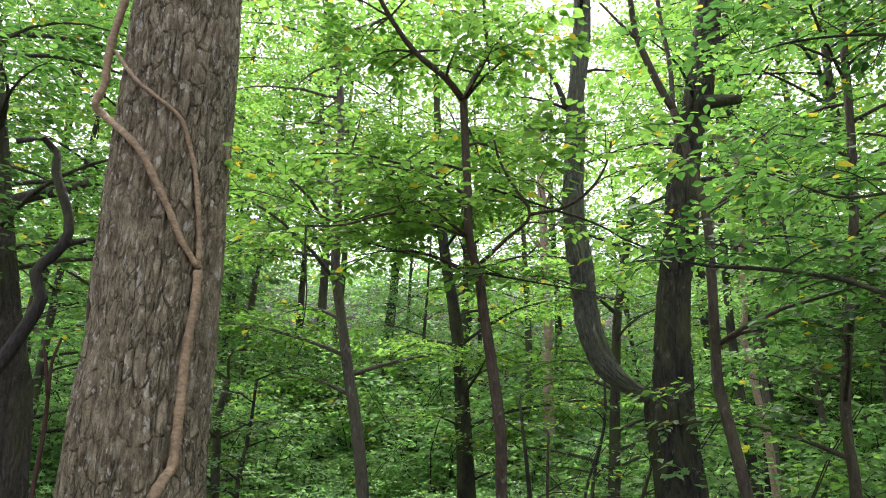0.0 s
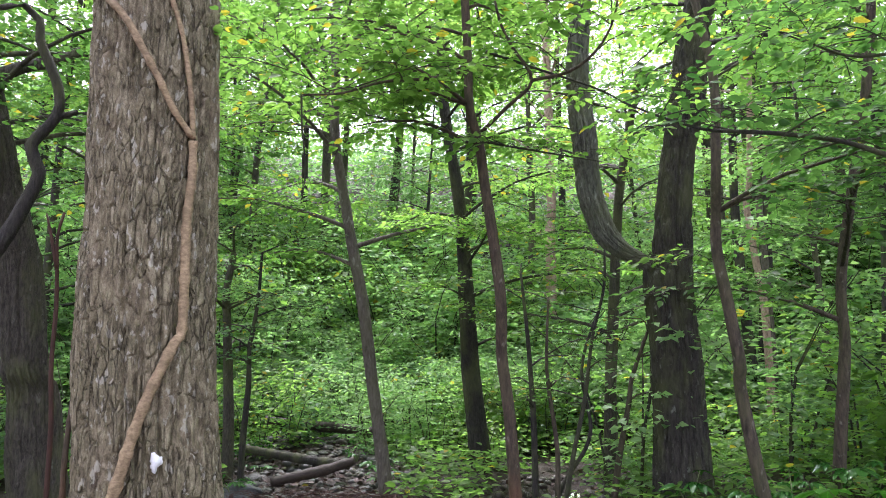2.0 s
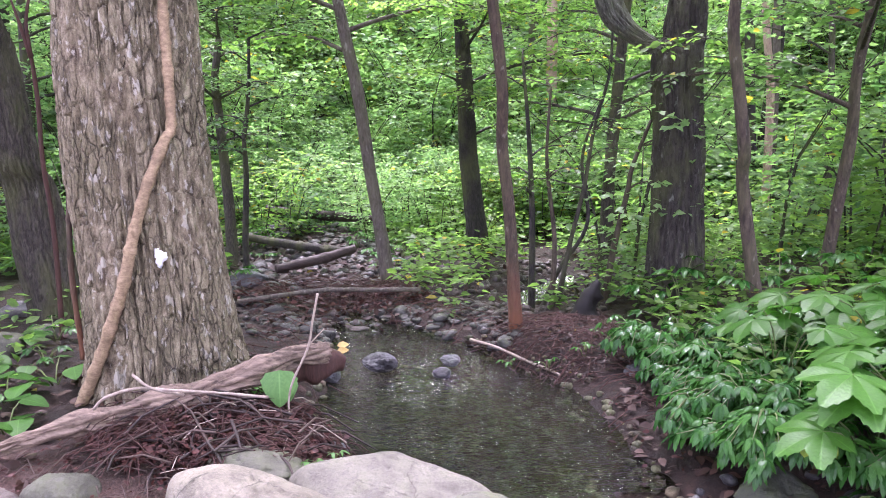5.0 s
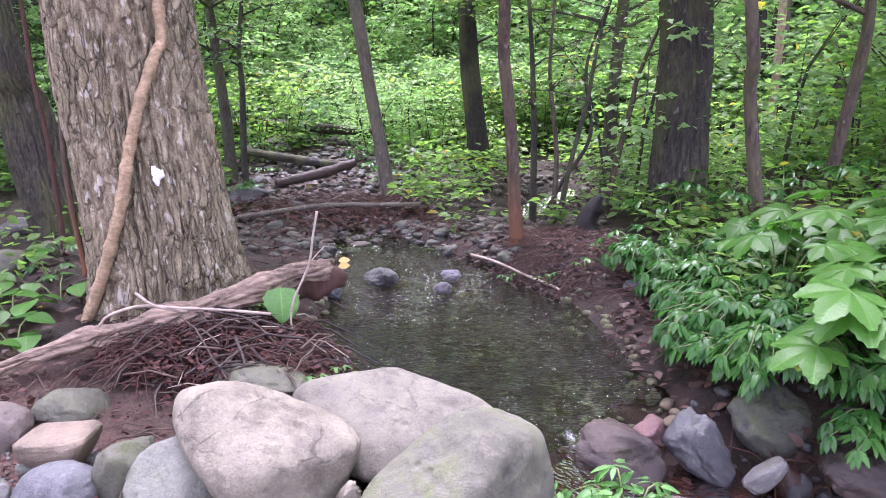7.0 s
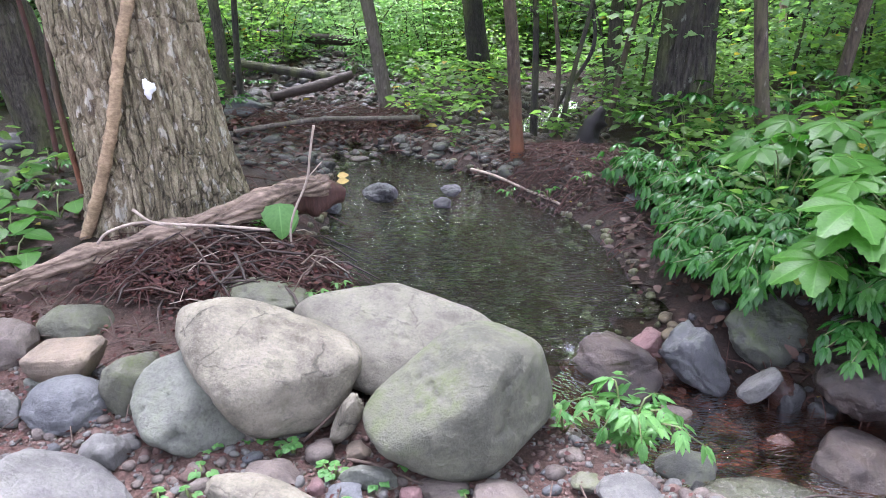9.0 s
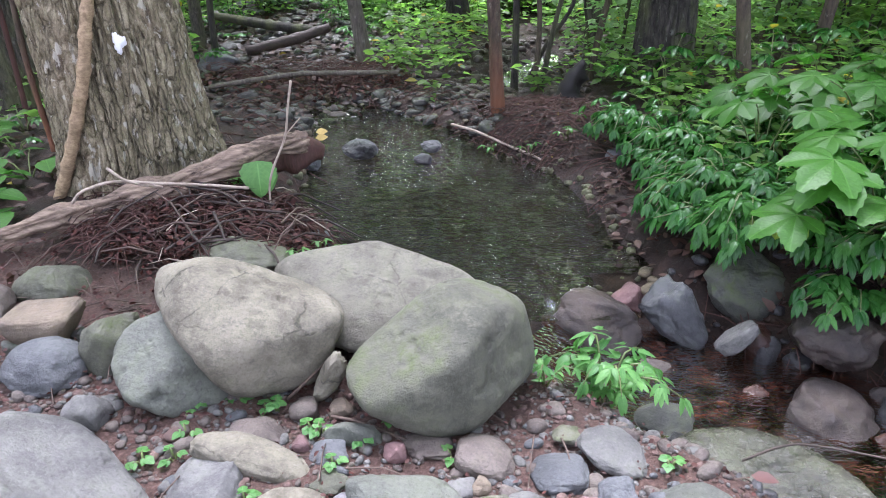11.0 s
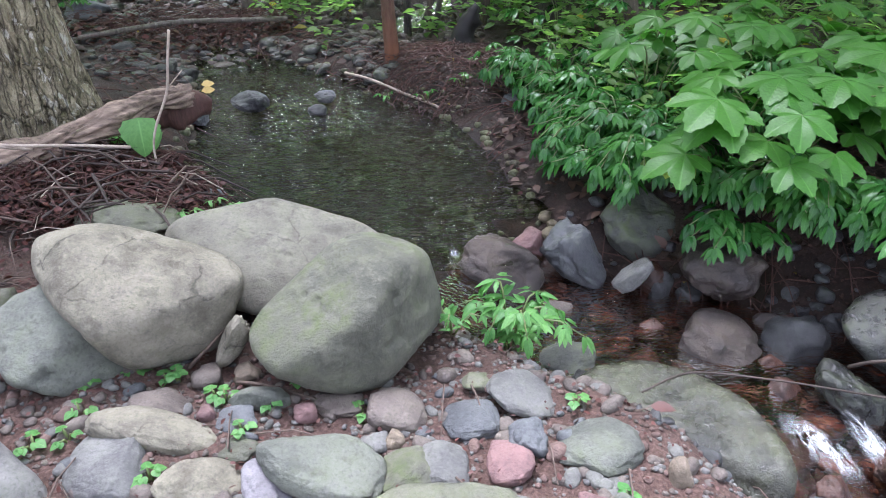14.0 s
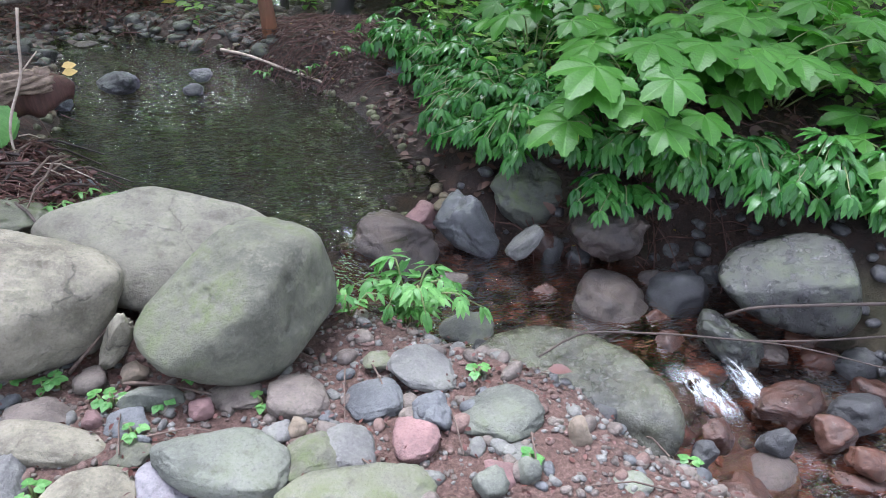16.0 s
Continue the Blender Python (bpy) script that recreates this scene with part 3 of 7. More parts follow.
def stone_shape(half, seed, level=4, turn=0.0, flats=5, lump=0.16, lean=0.0, square=0.86, cuts=(), taper=0.0, slope=0.0, tip=0.0):
    """A water-worn stone: a ball with worn flats and lumps; half holds its three half sizes."""
    v, f = ico(level)
    rng = np.random.default_rng(seed)
    p = v.copy()
    p = np.sign(p) * np.abs(p) ** square
    p /= np.abs(p).max(0)
    for _ in range(flats):
        d = rng.normal(0, 1, 3)
        d /= np.linalg.norm(d)
        cut = rng.uniform(0.58, 0.86)
        over = np.maximum(p @ d - cut + 0.10, 0)
        p = p - 0.8 * (over * over / (over + 0.16))[:, None] * d
    for nx, ny, nz, cut in cuts:
        d = np.array([nx, ny, nz]) / math.sqrt(nx * nx + ny * ny + nz * nz)
        over = np.maximum(p @ d - cut + 0.06, 0)
        p = p - 0.85 * (over * over / (over + 0.12))[:, None] * d
    k = 1 + lump * vnoise(v, 1.5, seed) + 0.45 * lump * vnoise(v, 3.4, seed + 5) + 0.22 * lump * vnoise(v, 9.0, seed + 9) + 0.10 * lump * vnoise(v, 22.0, seed + 11)
    p = p * k[:, None]
    p -= (p.max(0) + p.min(0)) / 2
    p /= np.abs(p).max(0)
    p[:, 0] *= 1 + taper * p[:, 2] - 0.3 * abs(taper)
    p[:, 2] -= slope * p[:, 0] * np.clip(p[:, 2] + 0.3, 0, 1.3)
    p = p * half
    if lean:
        p[:, 0] += lean * p[:, 2]
    c, s = math.cos(radians(turn)), math.sin(radians(turn))
    p = np.stack([c * p[:, 0] - s * p[:, 1], s * p[:, 0] + c * p[:, 1], p[:, 2]], -1)
    c, s = math.cos(radians(tip)), math.sin(radians(tip))
    return np.stack([c * p[:, 0] + s * p[:, 2], p[:, 1], c * p[:, 2] - s * p[:, 0]], -1), f


STONES = "stones on the stream bank"


def stone(x, y, z, a, b, c, material, label, seed, level=4, turn=0, name="stone", flats=6, lump=0.2, lean=0.0, group=STONES, square=0.86, cuts=(), taper=0.0, slope=0.0, tip=0.0):
    v, f = stone_shape((a, b, c), seed, level, turn, flats, lump, lean, square, cuts, taper, slope, tip)
    ob = new(name, mesh_np(name, v, f, material))
    ob.location = (x, y, z)
    return tagged(ob, label, "boulder" if name == "boulder" else "stone", group)


def hewn_boulder(at, planes, material, label, seed, lump=0.025, sharp=13, group=STONES):
    """A great worn stone: rounded faces, each given by its outward way and its distance from the middle, with chips and pits."""
    v, f = ico(6)
    w = np.array(planes)
    r = ((np.maximum(v @ w[:, :3].T, 0) / w[:, 3]) ** sharp).sum(1) ** (-1 / sharp)
    r = r * (1 + lump * (vnoise(v, 2.3, seed) + 0.6 * vnoise(v, 5.0, seed + 3) + 0.25 * vnoise(v, 12.0, seed + 5)))
    dent = np.maximum(vnoise(v, 6.0, seed + 9) - 0.55, 0) + np.maximum(0.05 - np.abs(vnoise(v, 3.2, seed + 8)), 0) * 1.2
    r = r - 0.03 * dent + 0.0015 * vnoise(v, 34.0, seed + 7)
    ob = new("boulder", mesh_np("boulder", v * r[:, None], f, material))
    ob.location = at
    return tagged(ob, label, "boulder", group)


# leaf outlines: points across and along a leaf of length 1, with a fold along the midrib
def leaf_simple(width=0.5, droop=0.12):
    v = np.array([(0, 0, 0), (0, .5, .02), (0, 1, -droop), (-width * .42, .25, .05), (-width * .5, .52, .04), (-width * .27, .8, -.03),
                  (width * .42, .25, .05), (width * .5, .52, .04), (width * .27, .8, -.03)], float)
    f = np.array([(0, 1, 3), (3, 1, 4), (4, 1, 5), (5, 1, 2), (0, 6, 1), (6, 7, 1), (7, 8, 1), (8, 2, 1)])
    return v, f


def leaf_hex(width=0.6, droop=0.14):
    v = np.array([(0, 0, 0), (-width * .4, .24, .05), (-width * .46, .58, .03), (0, 1, -droop), (width * .46, .58, .03), (width * .4, .24, .05)], float)
    return v, np.array([(0, 2, 1), (0, 3, 2), (0, 4, 3), (0, 5, 4)])


def leaf_kite(width=0.55, droop=0.12):
    v = np.array([(0, 0, 0), (-width * .5, .42, .05), (0, 1, -droop), (width * .5, .42, .05)], float)
    return v, np.array([(0, 2, 1), (0, 3, 2)])


def leaf_fine(width=0.42, droop=0.2, rows=7, teeth=0.05, peak=0.42, fold=0.10):
    """A toothed, veined leaf with its outline pair for the veins."""
    vs, uv, fs = [], [], []
    for i in range(rows + 1):
        s = i / rows
        w = width * 0.5 * (math.sin(math.pi * s ** (math.log(0.5) / math.log(peak))) ** 0.8 if 0 < s < 1 else 0.0)
        w *= 1 + (teeth * 2 if i % 2 else -teeth)
        for k, q in enumerate((-1, 0, 1)):
            vs.append((q * w, s - (0.03 * abs(q) if i % 2 else 0), fold * abs(q) * w * 2 - droop * s * s))
            uv.append((0.5 + 0.5 * q, s))
    for i in range(rows):
        for k in range(2):
            a = i * 3 + k
            fs.append((a, a + 1, a + 4, a + 3))
    return np.array(vs), np.array(fs), np.array(uv)


def frames_of(D, N):
    D = D / (np.linalg.norm(D, axis=1)[:, None] + 1e-9)
    S = np.cross(D, N)
    S /= np.linalg.norm(S, axis=1)[:, None] + 1e-9
    return S, D, np.cross(S, D)


def leaves(P, D, N, size, proto):
    """Copies of a leaf at P, pointing along D, facing N."""
    v, f = proto[0], proto[1]
    S, D, N = frames_of(D, N)
    V = P[:, None] + size[:, None, None] * (v[None, :, 0:1] * S[:, None] + v[None, :, 1:2] * D[:, None] + v[None, :, 2:3] * N[:, None])
    F = f[None] + (np.arange(len(P)) * len(v))[:, None, None]
    return V.reshape(-1, 3), F.reshape(-1, f.shape[1])


# ---- ground and water ----
def spread(a, b, fine, far, grow=1.13):
    """Grid lines: even between a and b, then wider and wider out to far."""
    mid = list(np.arange(a, b + fine / 2, fine))
    lo, hi, s = [a], [b], fine
    while hi[-1] < far:
        s *= grow
        hi.append(hi[-1] + s)
        lo.append(lo[-1] - s)
    return np.array(lo[:0:-1] + mid + hi[1:])


def sheet(xs, ys, level):
    X, Y = np.meshgrid(xs, ys, indexing="ij")
    V = np.stack([X.ravel(), Y.ravel(), level(X, Y).ravel()], -1)
    n, m = X.shape
    i, j = np.meshgrid(np.arange(n - 1), np.arange(m - 1), indexing="ij")
    F = np.stack([i * m + j, (i + 1) * m + j, (i + 1) * m + j + 1, i * m + j + 1], -1).reshape(-1, 4)
    return V, F


def rough_height(x, y):
    x, y = np.asarray(x, float), np.asarray(y, float)
    p = np.stack([x.ravel(), y.ravel(), 0 * x.ravel()], -1)
    near = np.exp(-(p[:, 0] ** 2 + (p[:, 1] - 4) ** 2) / 150)
    n = 0.016 * vnoise(p, 3.1, 1) + 0.010 * vnoise(p, 8.0, 2) + 0.006 * vnoise(p, 21.0, 3)
    far = 0.12 * vnoise(p, 0.5, 4) * (1 - near)
    return height(x, y) + (n * (0.3 + near) + far).reshape(x.shape)


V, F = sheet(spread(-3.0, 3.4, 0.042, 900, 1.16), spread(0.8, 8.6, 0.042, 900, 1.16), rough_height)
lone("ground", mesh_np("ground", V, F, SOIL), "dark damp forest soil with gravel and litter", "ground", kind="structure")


def water_sheet(name, line, surface, wide, step, material, label):
    """Water that follows a channel; surface gives its level along the line."""
    pts = np.array([(x, y, w + wide, z) for (x, y, w, _), z in zip(line, surface)])
    c = curve_pts(pts, step)
    tan = np.gradient(c[:, :2], axis=0)
    tan /= np.linalg.norm(tan, axis=1)[:, None]
    side = np.stack([tan[:, 1], -tan[:, 0]], -1)
    k = np.linspace(-1, 1, 25)
    V = np.concatenate([c[:, None, :2] + k[None, :, None] * c[:, 2][:, None, None] * side[:, None], np.repeat(c[:, 3:4, None], 25, 1)], -1)
    V = V.reshape(-1, 3)
    V[:, 2] += 0.004 * vnoise(V, 6.0, 3) * (1 if "run" in name else 0.2)
    n = len(c)
    i, j = np.meshgrid(np.arange(n - 1), np.arange(24), indexing="ij")
    F = np.stack([i * 25 + j, i * 25 + j + 1, (i + 1) * 25 + j + 1, (i + 1) * 25 + j], -1).reshape(-1, 4)
    ob = lone(name, mesh_np(name, V, F[:, ::-1], material), label, "water", kind="structure")
    ob.visible_shadow = False
    return ob


V, F = sheet(np.arange(-1.9, 1.75, 0.05), np.arange(2.86, 7.35, 0.05), lambda x, y: 0 * x - 0.085)
d, half, _ = along(V[:, 0], V[:, 1], POOL)
keep = ((d < half + 0.3) & ~((V[:, 0] > 0.82) & (V[:, 1] < 3.3)))[F].all(1)
pool = lone("water_pool", mesh_np("water_pool", V, F[keep], POOL_WATER), "clear shallow olive pool with fine ripples", "water", kind="structure")
pool.visible_shadow = False
water_sheet("water_run", LOWER, [-0.085, -0.26, -0.29, -0.31, -0.43, -0.45, -0.48, -0.56, -1.05], 0.12, 0.03, RUN_WATER, "clear brown stream running over stones")
water_sheet("water_back", BACK, [-0.06, -0.06, -0.06, -0.06], -0.03, 0.06, POOL_WATER, "pale still backwater behind the saplings")


def churn(name, at, size, turn, slope, label, lift=0.02):
    """A patch of churned white water, domed in the middle and sloping with the fall."""
    k = np.linspace(-1, 1, 33)
    X, Y = np.meshgrid(k, k, indexing="ij")
    P = np.stack([X.ravel() * size[0], Y.ravel() * size[1], 0 * X.ravel()], -1)
    r = np.hypot(X.ravel(), Y.ravel())
    P[:, 2] = lift * np.clip(1 - r ** 2, 0, 1) - slope * Y.ravel() * size[1] + 0.006 * vnoise(P, 22, 5)
    c, q = math.cos(radians(turn)), math.sin(radians(turn))
    V = np.stack([c * P[:, 0] - q * P[:, 1] + at[0], q * P[:, 0] + c * P[:, 1] + at[1], P[:, 2] + at[2]], -1)
    i, j = np.meshgrid(np.arange(32), np.arange(32), indexing="ij")
    F = np.stack([i * 33 + j, (i + 1) * 33 + j, (i + 1) * 33 + j + 1, i * 33 + j + 1], -1).reshape(-1, 4)
    lone(name, mesh_np(name, V, F, WHITE_WATER, uv=np.stack([X.ravel() * 0.5 + 0.5, Y.ravel() * 0.5 + 0.5], -1)), label, "water", kind="structure")


churn("water_cascade", (1.68, 1.83, -0.33), (0.09, 0.17), 215, 0.3, "white water of the small cascade", 0.015)
churn("water_cascade_side", (1.87, 1.81, -0.33), (0.06, 0.15), 190, 0.35, "clear water tumbling into the cascade", 0.015)
churn("water_outlet", (0.60, 2.91, -0.15), (0.05, 0.15), 205, 0.6, "thin fall of water out of the pool", 0.02)

# ---- trees ----
LEFT_TRUNK = [(-3.65, 6.77, -0.12, 0.288), (-3.66, 6.77, 0.12, 0.257), (-3.74, 6.73, 0.64, 0.235), (-3.79, 6.7, 1.21, 0.212), (-3.82, 6.57, 1.47, 0.2), (-3.91, 6.52, 2.34, 0.182), (-3.94, 6.43, 2.62, 0.166), (-4.12, 6.32, 3.44, 0.154), (-4.28, 6.22, 4.25, 0.141), (-4.53, 6.03, 5.56, 0.129), (-4.7, 5.91, 6.54, 0.114)]
LEFT_BOUGH = [(-3.02, 4.65, 2.14, 0.051), (-2.94, 4.7, 2.33, 0.049), (-2.87, 4.74, 2.53, 0.047), (-2.8, 4.78, 2.79, 0.044), (-2.86, 4.75, 2.97, 0.041), (-2.74, 4.82, 3.2, 0.038), (-2.74, 4.82, 3.41, 0.035), (-2.86, 4.75, 3.74, 0.032), (-2.87, 4.74, 3.89, 0.028), (-2.96, 4.69, 3.98, 0.024), (-3.1, 4.6, 3.91, 0.02)]
LEFT_BOUGH_FORK = [(-2.74, 4.82, 3.2, 0.027), (-2.62, 4.88, 3.26, 0.02)]
LEFT_LIMB = [(-4.06, 6.12, 4.04, 0.064), (-3.89, 6.23, 4.17, 0.057), (-3.66, 6.36, 4.29, 0.049), (-3.48, 6.46, 4.43, 0.041)]
RED_STEM = [(-3.03, 5.64, -0.06, 0.022), (-3.03, 5.64, 0.9, 0.02), (-3.06, 5.62, 1.47, 0.018), (-3.06, 5.62, 1.91, 0.017), (-3.05, 5.56, 2.26, 0.014), (-3.06, 5.55, 2.48, 0.012), (-3.03, 5.57, 2.67, 0.011)]
RED_STEM_FORK = [(-3.05, 5.56, 2.22, 0.016), (-3.1, 5.53, 2.48, 0.012), (-3.14, 5.51, 2.65, 0.007)]
THIN_TRUNK = [(-0.63, 8.39, -0.13, 0.091), (-0.74, 8.38, 0.69, 0.075), (-0.82, 8.37, 1.2, 0.07), (-0.93, 8.25, 2.09, 0.067), (-1.07, 8.23, 2.81, 0.063), (-1.19, 8.21, 3.45, 0.058), (-1.29, 8.12, 4.1, 0.056), (-1.3, 8.12, 4.76, 0.053), (-1.32, 8.12, 5.36, 0.05), (-1.34, 8.12, 6.16, 0.047), (-1.47, 8.09, 7.34, 0.043)]
DARK_TRUNK = [(0.52, 10.1, -0.09, 0.167), (0.43, 10.1, 0.8, 0.133), (0.36, 10.1, 1.41, 0.119), (0.33, 9.99, 1.98, 0.11), (0.27, 10.0, 3.0, 0.097), (0.18, 9.92, 3.93, 0.086), (0.05, 9.92, 4.69, 0.074), (-0.04, 9.92, 5.48, 0.062), (-0.1, 9.92, 6.7, 0.05), (-0.17, 9.92, 8.44, 0.038)]
SAPLING = [(0.6, 5.83, -0.07, 0.063), (0.57, 5.83, 0.41, 0.053), (0.53, 5.84, 1.04, 0.049), (0.47, 5.84, 1.56, 0.046), (0.46, 5.73, 2.0, 0.046), (0.39, 5.74, 2.59, 0.044), (0.33, 5.74, 2.99, 0.043), (0.3, 5.74, 3.26, 0.041), (0.21, 5.67, 3.6, 0.039), (0.2, 5.67, 3.99, 0.038), (0.18, 5.67, 4.46, 0.037), (0.16, 5.67, 4.92, 0.036)]
SAPLING_L = [(0.16, 5.67, 4.92, 0.034), (0.0, 5.53, 5.06, 0.03), (-0.28, 5.39, 5.24, 0.026), (-0.5, 5.24, 5.49, 0.022), (-0.65, 5.08, 5.72, 0.018)]
SAPLING_R = [(0.16, 5.67, 4.92, 0.023), (0.28, 5.78, 5.28, 0.021), (0.42, 5.88, 5.57, 0.018), (0.64, 5.97, 5.93, 0.015), (0.91, 6.05, 6.16, 0.012)]
SAPLING_R2 = [(0.41, 5.81, 5.52, 0.02), (0.36, 5.66, 5.76, 0.016), (0.34, 5.51, 6.15, 0.013)]
SAPLING_LOW = [(0.31, 5.66, 3.37, 0.017), (0.51, 5.54, 3.54, 0.016), (0.7, 5.4, 3.71, 0.014), (0.54, 5.31, 3.95, 0.013), (0.44, 5.21, 4.1, 0.011), (0.39, 5.1, 4.23, 0.009)]
SAPLING_LOW2 = [(0.68, 5.27, 3.66, 0.015), (0.94, 5.13, 3.67, 0.013), (1.12, 5.0, 3.77, 0.011), (1.22, 4.87, 3.92, 0.009), (1.24, 4.76, 4.05, 0.007)]
SAPLING_LEFT = [(0.19, 5.67, 3.99, 0.014), (-0.04, 5.52, 4.07, 0.011), (-0.32, 5.36, 4.08, 0.008), (-0.67, 5.18, 4.07, 0.006)]
SAPLING_LEFT2 = [(0.19, 5.67, 3.91, 0.016), (-0.13, 5.48, 3.76, 0.013), (-0.48, 5.28, 3.65, 0.011), (-0.76, 5.05, 3.47, 0.009), (-1.0, 4.82, 3.37, 0.007)]
OAK_TRUNK = [(2.25, 6.95, -0.08, 0.299), (2.24, 6.95, 0.87, 0.248), (2.2, 6.86, 1.61, 0.23), (2.17, 6.87, 2.09, 0.221), (2.17, 6.87, 2.42, 0.205), (2.18, 6.86, 2.56, 0.12)]
OAK_MAIN = [(2.19, 6.86, 2.25, 0.186), (2.24, 6.84, 2.9, 0.173), (2.3, 6.82, 3.48, 0.161), (2.38, 6.71, 4.01, 0.158), (2.49, 6.67, 4.8, 0.149), (2.65, 6.61, 5.43, 0.139), (2.77, 6.56, 6.03, 0.128), (2.95, 6.48, 7.0, 0.118)]
OAK_LIMB = [(2.22, 6.85, 2.33, 0.146), (1.89, 6.92, 2.49, 0.14), (1.63, 6.95, 2.69, 0.133), (1.49, 6.95, 3.0, 0.125), (1.43, 6.93, 3.3, 0.117), (1.39, 6.83, 3.67, 0.114), (1.33, 6.81, 4.28, 0.109), (1.37, 6.77, 4.97, 0.103), (1.41, 6.73, 5.66, 0.097), (1.49, 6.68, 6.38, 0.091), (1.53, 6.64, 7.11, 0.084)]
OAK_STUB = [(2.61, 6.62, 5.47, 0.098), (2.76, 6.4, 5.38, 0.071), (2.91, 6.17, 5.27, 0.046)]
OAK_TWIG = [(1.29, 6.7, 5.46, 0.035), (1.2, 6.71, 5.75, 0.024), (1.09, 6.73, 5.97, 0.013)]
RSAP = [(2.45, 5.48, 0.02, 0.06), (2.35, 5.52, 0.71, 0.051), (2.27, 5.55, 1.3, 0.047), (2.24, 5.46, 1.5, 0.047), (2.18, 5.48, 1.97, 0.045), (2.13, 5.5, 2.36, 0.043), (2.14, 5.5, 2.66, 0.041), (2.12, 5.42, 2.88, 0.04), (2.14, 5.41, 3.25, 0.038), (2.15, 5.41, 3.68, 0.037), (2.1, 5.43, 4.1, 0.035), (1.99, 5.47, 4.74, 0.034)]
RSAP_L = [(1.99, 5.47, 4.74, 0.034), (1.85, 5.44, 5.03, 0.032), (1.71, 5.4, 5.41, 0.029), (1.66, 5.34, 5.67, 0.026), (1.64, 5.27, 5.98, 0.023)]
RSAP_R = [(1.99, 5.47, 4.77, 0.022), (2.03, 5.56, 5.28, 0.021), (2.03, 5.67, 5.79, 0.02), (2.05, 5.77, 6.32, 0.018)]
RSAP_L2 = [(1.66, 5.26, 5.31, 0.018), (1.52, 5.2, 5.41, 0.014), (1.33, 5.15, 5.6, 0.01)]
RSAP2 = [(3.54, 6.72, 0.11, 0.068), (3.61, 6.69, 0.81, 0.056), (3.69, 6.64, 1.65, 0.051), (3.72, 6.63, 2.38, 0.047), (3.94, 6.41, 3.92, 0.045), (4.05, 6.34, 4.92, 0.042), (4.14, 6.28, 6.13, 0.039), (4.21, 6.23, 6.96, 0.035)]
GREY_TRUNK = [(1.91, 8.5, -0.13, 0.092), (1.93, 8.49, 0.91, 0.075), (1.92, 8.38, 1.24, 0.065), (1.97, 8.48, 1.66, 0.068), (2.05, 8.27, 3.29, 0.055), (2.15, 8.24, 3.97, 0.05), (2.36, 8.19, 5.06, 0.046)]
BUSH_A = [(0.87, 7.06, -0.19, 0.041), (0.87, 7.06, 0.82, 0.03), (0.84, 7.06, 1.45, 0.024), (0.8, 6.95, 1.83, 0.019), (0.75, 6.96, 2.38, 0.013)]
BUSH_B = [(1.04, 6.93, -0.15, 0.032), (1.07, 6.93, 0.62, 0.024), (1.0, 6.94, 1.25, 0.019), (0.97, 6.83, 1.56, 0.015), (1.0, 6.83, 2.09, 0.011)]
BUSH_C = [(1.08, 6.92, -0.14, 0.03), (1.2, 6.9, 0.57, 0.023), (1.33, 6.88, 1.15, 0.02), (1.41, 6.86, 1.7, 0.016), (1.51, 6.73, 2.19, 0.014), (1.53, 6.73, 2.56, 0.011)]
BUSH_D = [(1.59, 7.13, -0.11, 0.041), (1.68, 7.11, 0.53, 0.031), (1.8, 7.08, 1.13, 0.026), (1.83, 7.07, 1.34, 0.021), (1.99, 7.03, 1.79, 0.015)]
BUSH_E = [(0.92, 7.05, -0.18, 0.028), (1.12, 7.02, 0.33, 0.022), (1.39, 6.97, 0.82, 0.018), (1.33, 6.98, 1.45, 0.015), (1.51, 6.83, 2.09, 0.009)]
BACK_A = [(-2.71, 9.22, -0.08, 0.085), (-2.71, 9.22, 0.34, 0.076), (-2.72, 9.21, 0.91, 0.066), (-2.78, 9.2, 1.85, 0.056), (-2.78, 9.09, 2.38, 0.05), (-2.71, 9.11, 2.88, 0.041)]
BACK_B = [(-2.41, 8.78, -0.1, 0.044), (-2.41, 8.78, 0.47, 0.039), (-2.37, 8.79, 1.2, 0.034), (-2.35, 8.69, 1.65, 0.026), (-2.35, 8.8, 1.84, 0.029), (-2.27, 8.71, 2.27, 0.021), (-2.25, 8.71, 2.82, 0.017)]
FAR_PINK = [(2.5, 16.82, 0.81, 0.133), (2.5, 16.82, 4.15, 0.119), (2.5, 16.82, 4.81, 0.113), (2.53, 16.73, 5.04, 0.108), (2.52, 16.73, 6.43, 0.104), (2.5, 16.73, 8.21, 0.1), (2.45, 16.74, 11.1, 0.098)]
FAR_PALE_A = [(5.71, 12.79, 0.23, 0.074), (5.7, 12.79, 2.39, 0.066), (5.6, 12.83, 3.41, 0.061), (5.52, 12.87, 4.42, 0.056), (5.55, 12.76, 4.68, 0.053), (5.62, 12.73, 5.87, 0.049), (5.75, 12.68, 8.21, 0.046)]
FAR_PALE_B = [(5.97, 13.21, 0.31, 0.076), (5.97, 13.21, 2.42, 0.068), (5.95, 13.22, 3.46, 0.063), (5.92, 13.23, 4.51, 0.058), (5.99, 13.12, 4.77, 0.054), (6.17, 13.03, 5.98, 0.05), (6.45, 12.9, 8.34, 0.047)]
HANG_BRANCH = [(2.96, 4.18, 2.67, 0.02), (2.73, 4.24, 2.76, 0.018), (2.49, 4.28, 2.86, 0.016), (2.17, 4.35, 2.93, 0.015), (1.89, 4.39, 2.96, 0.013), (1.67, 4.38, 2.97, 0.01), (1.39, 4.39, 3.06, 0.008), (1.15, 4.37, 3.15, 0.006)]
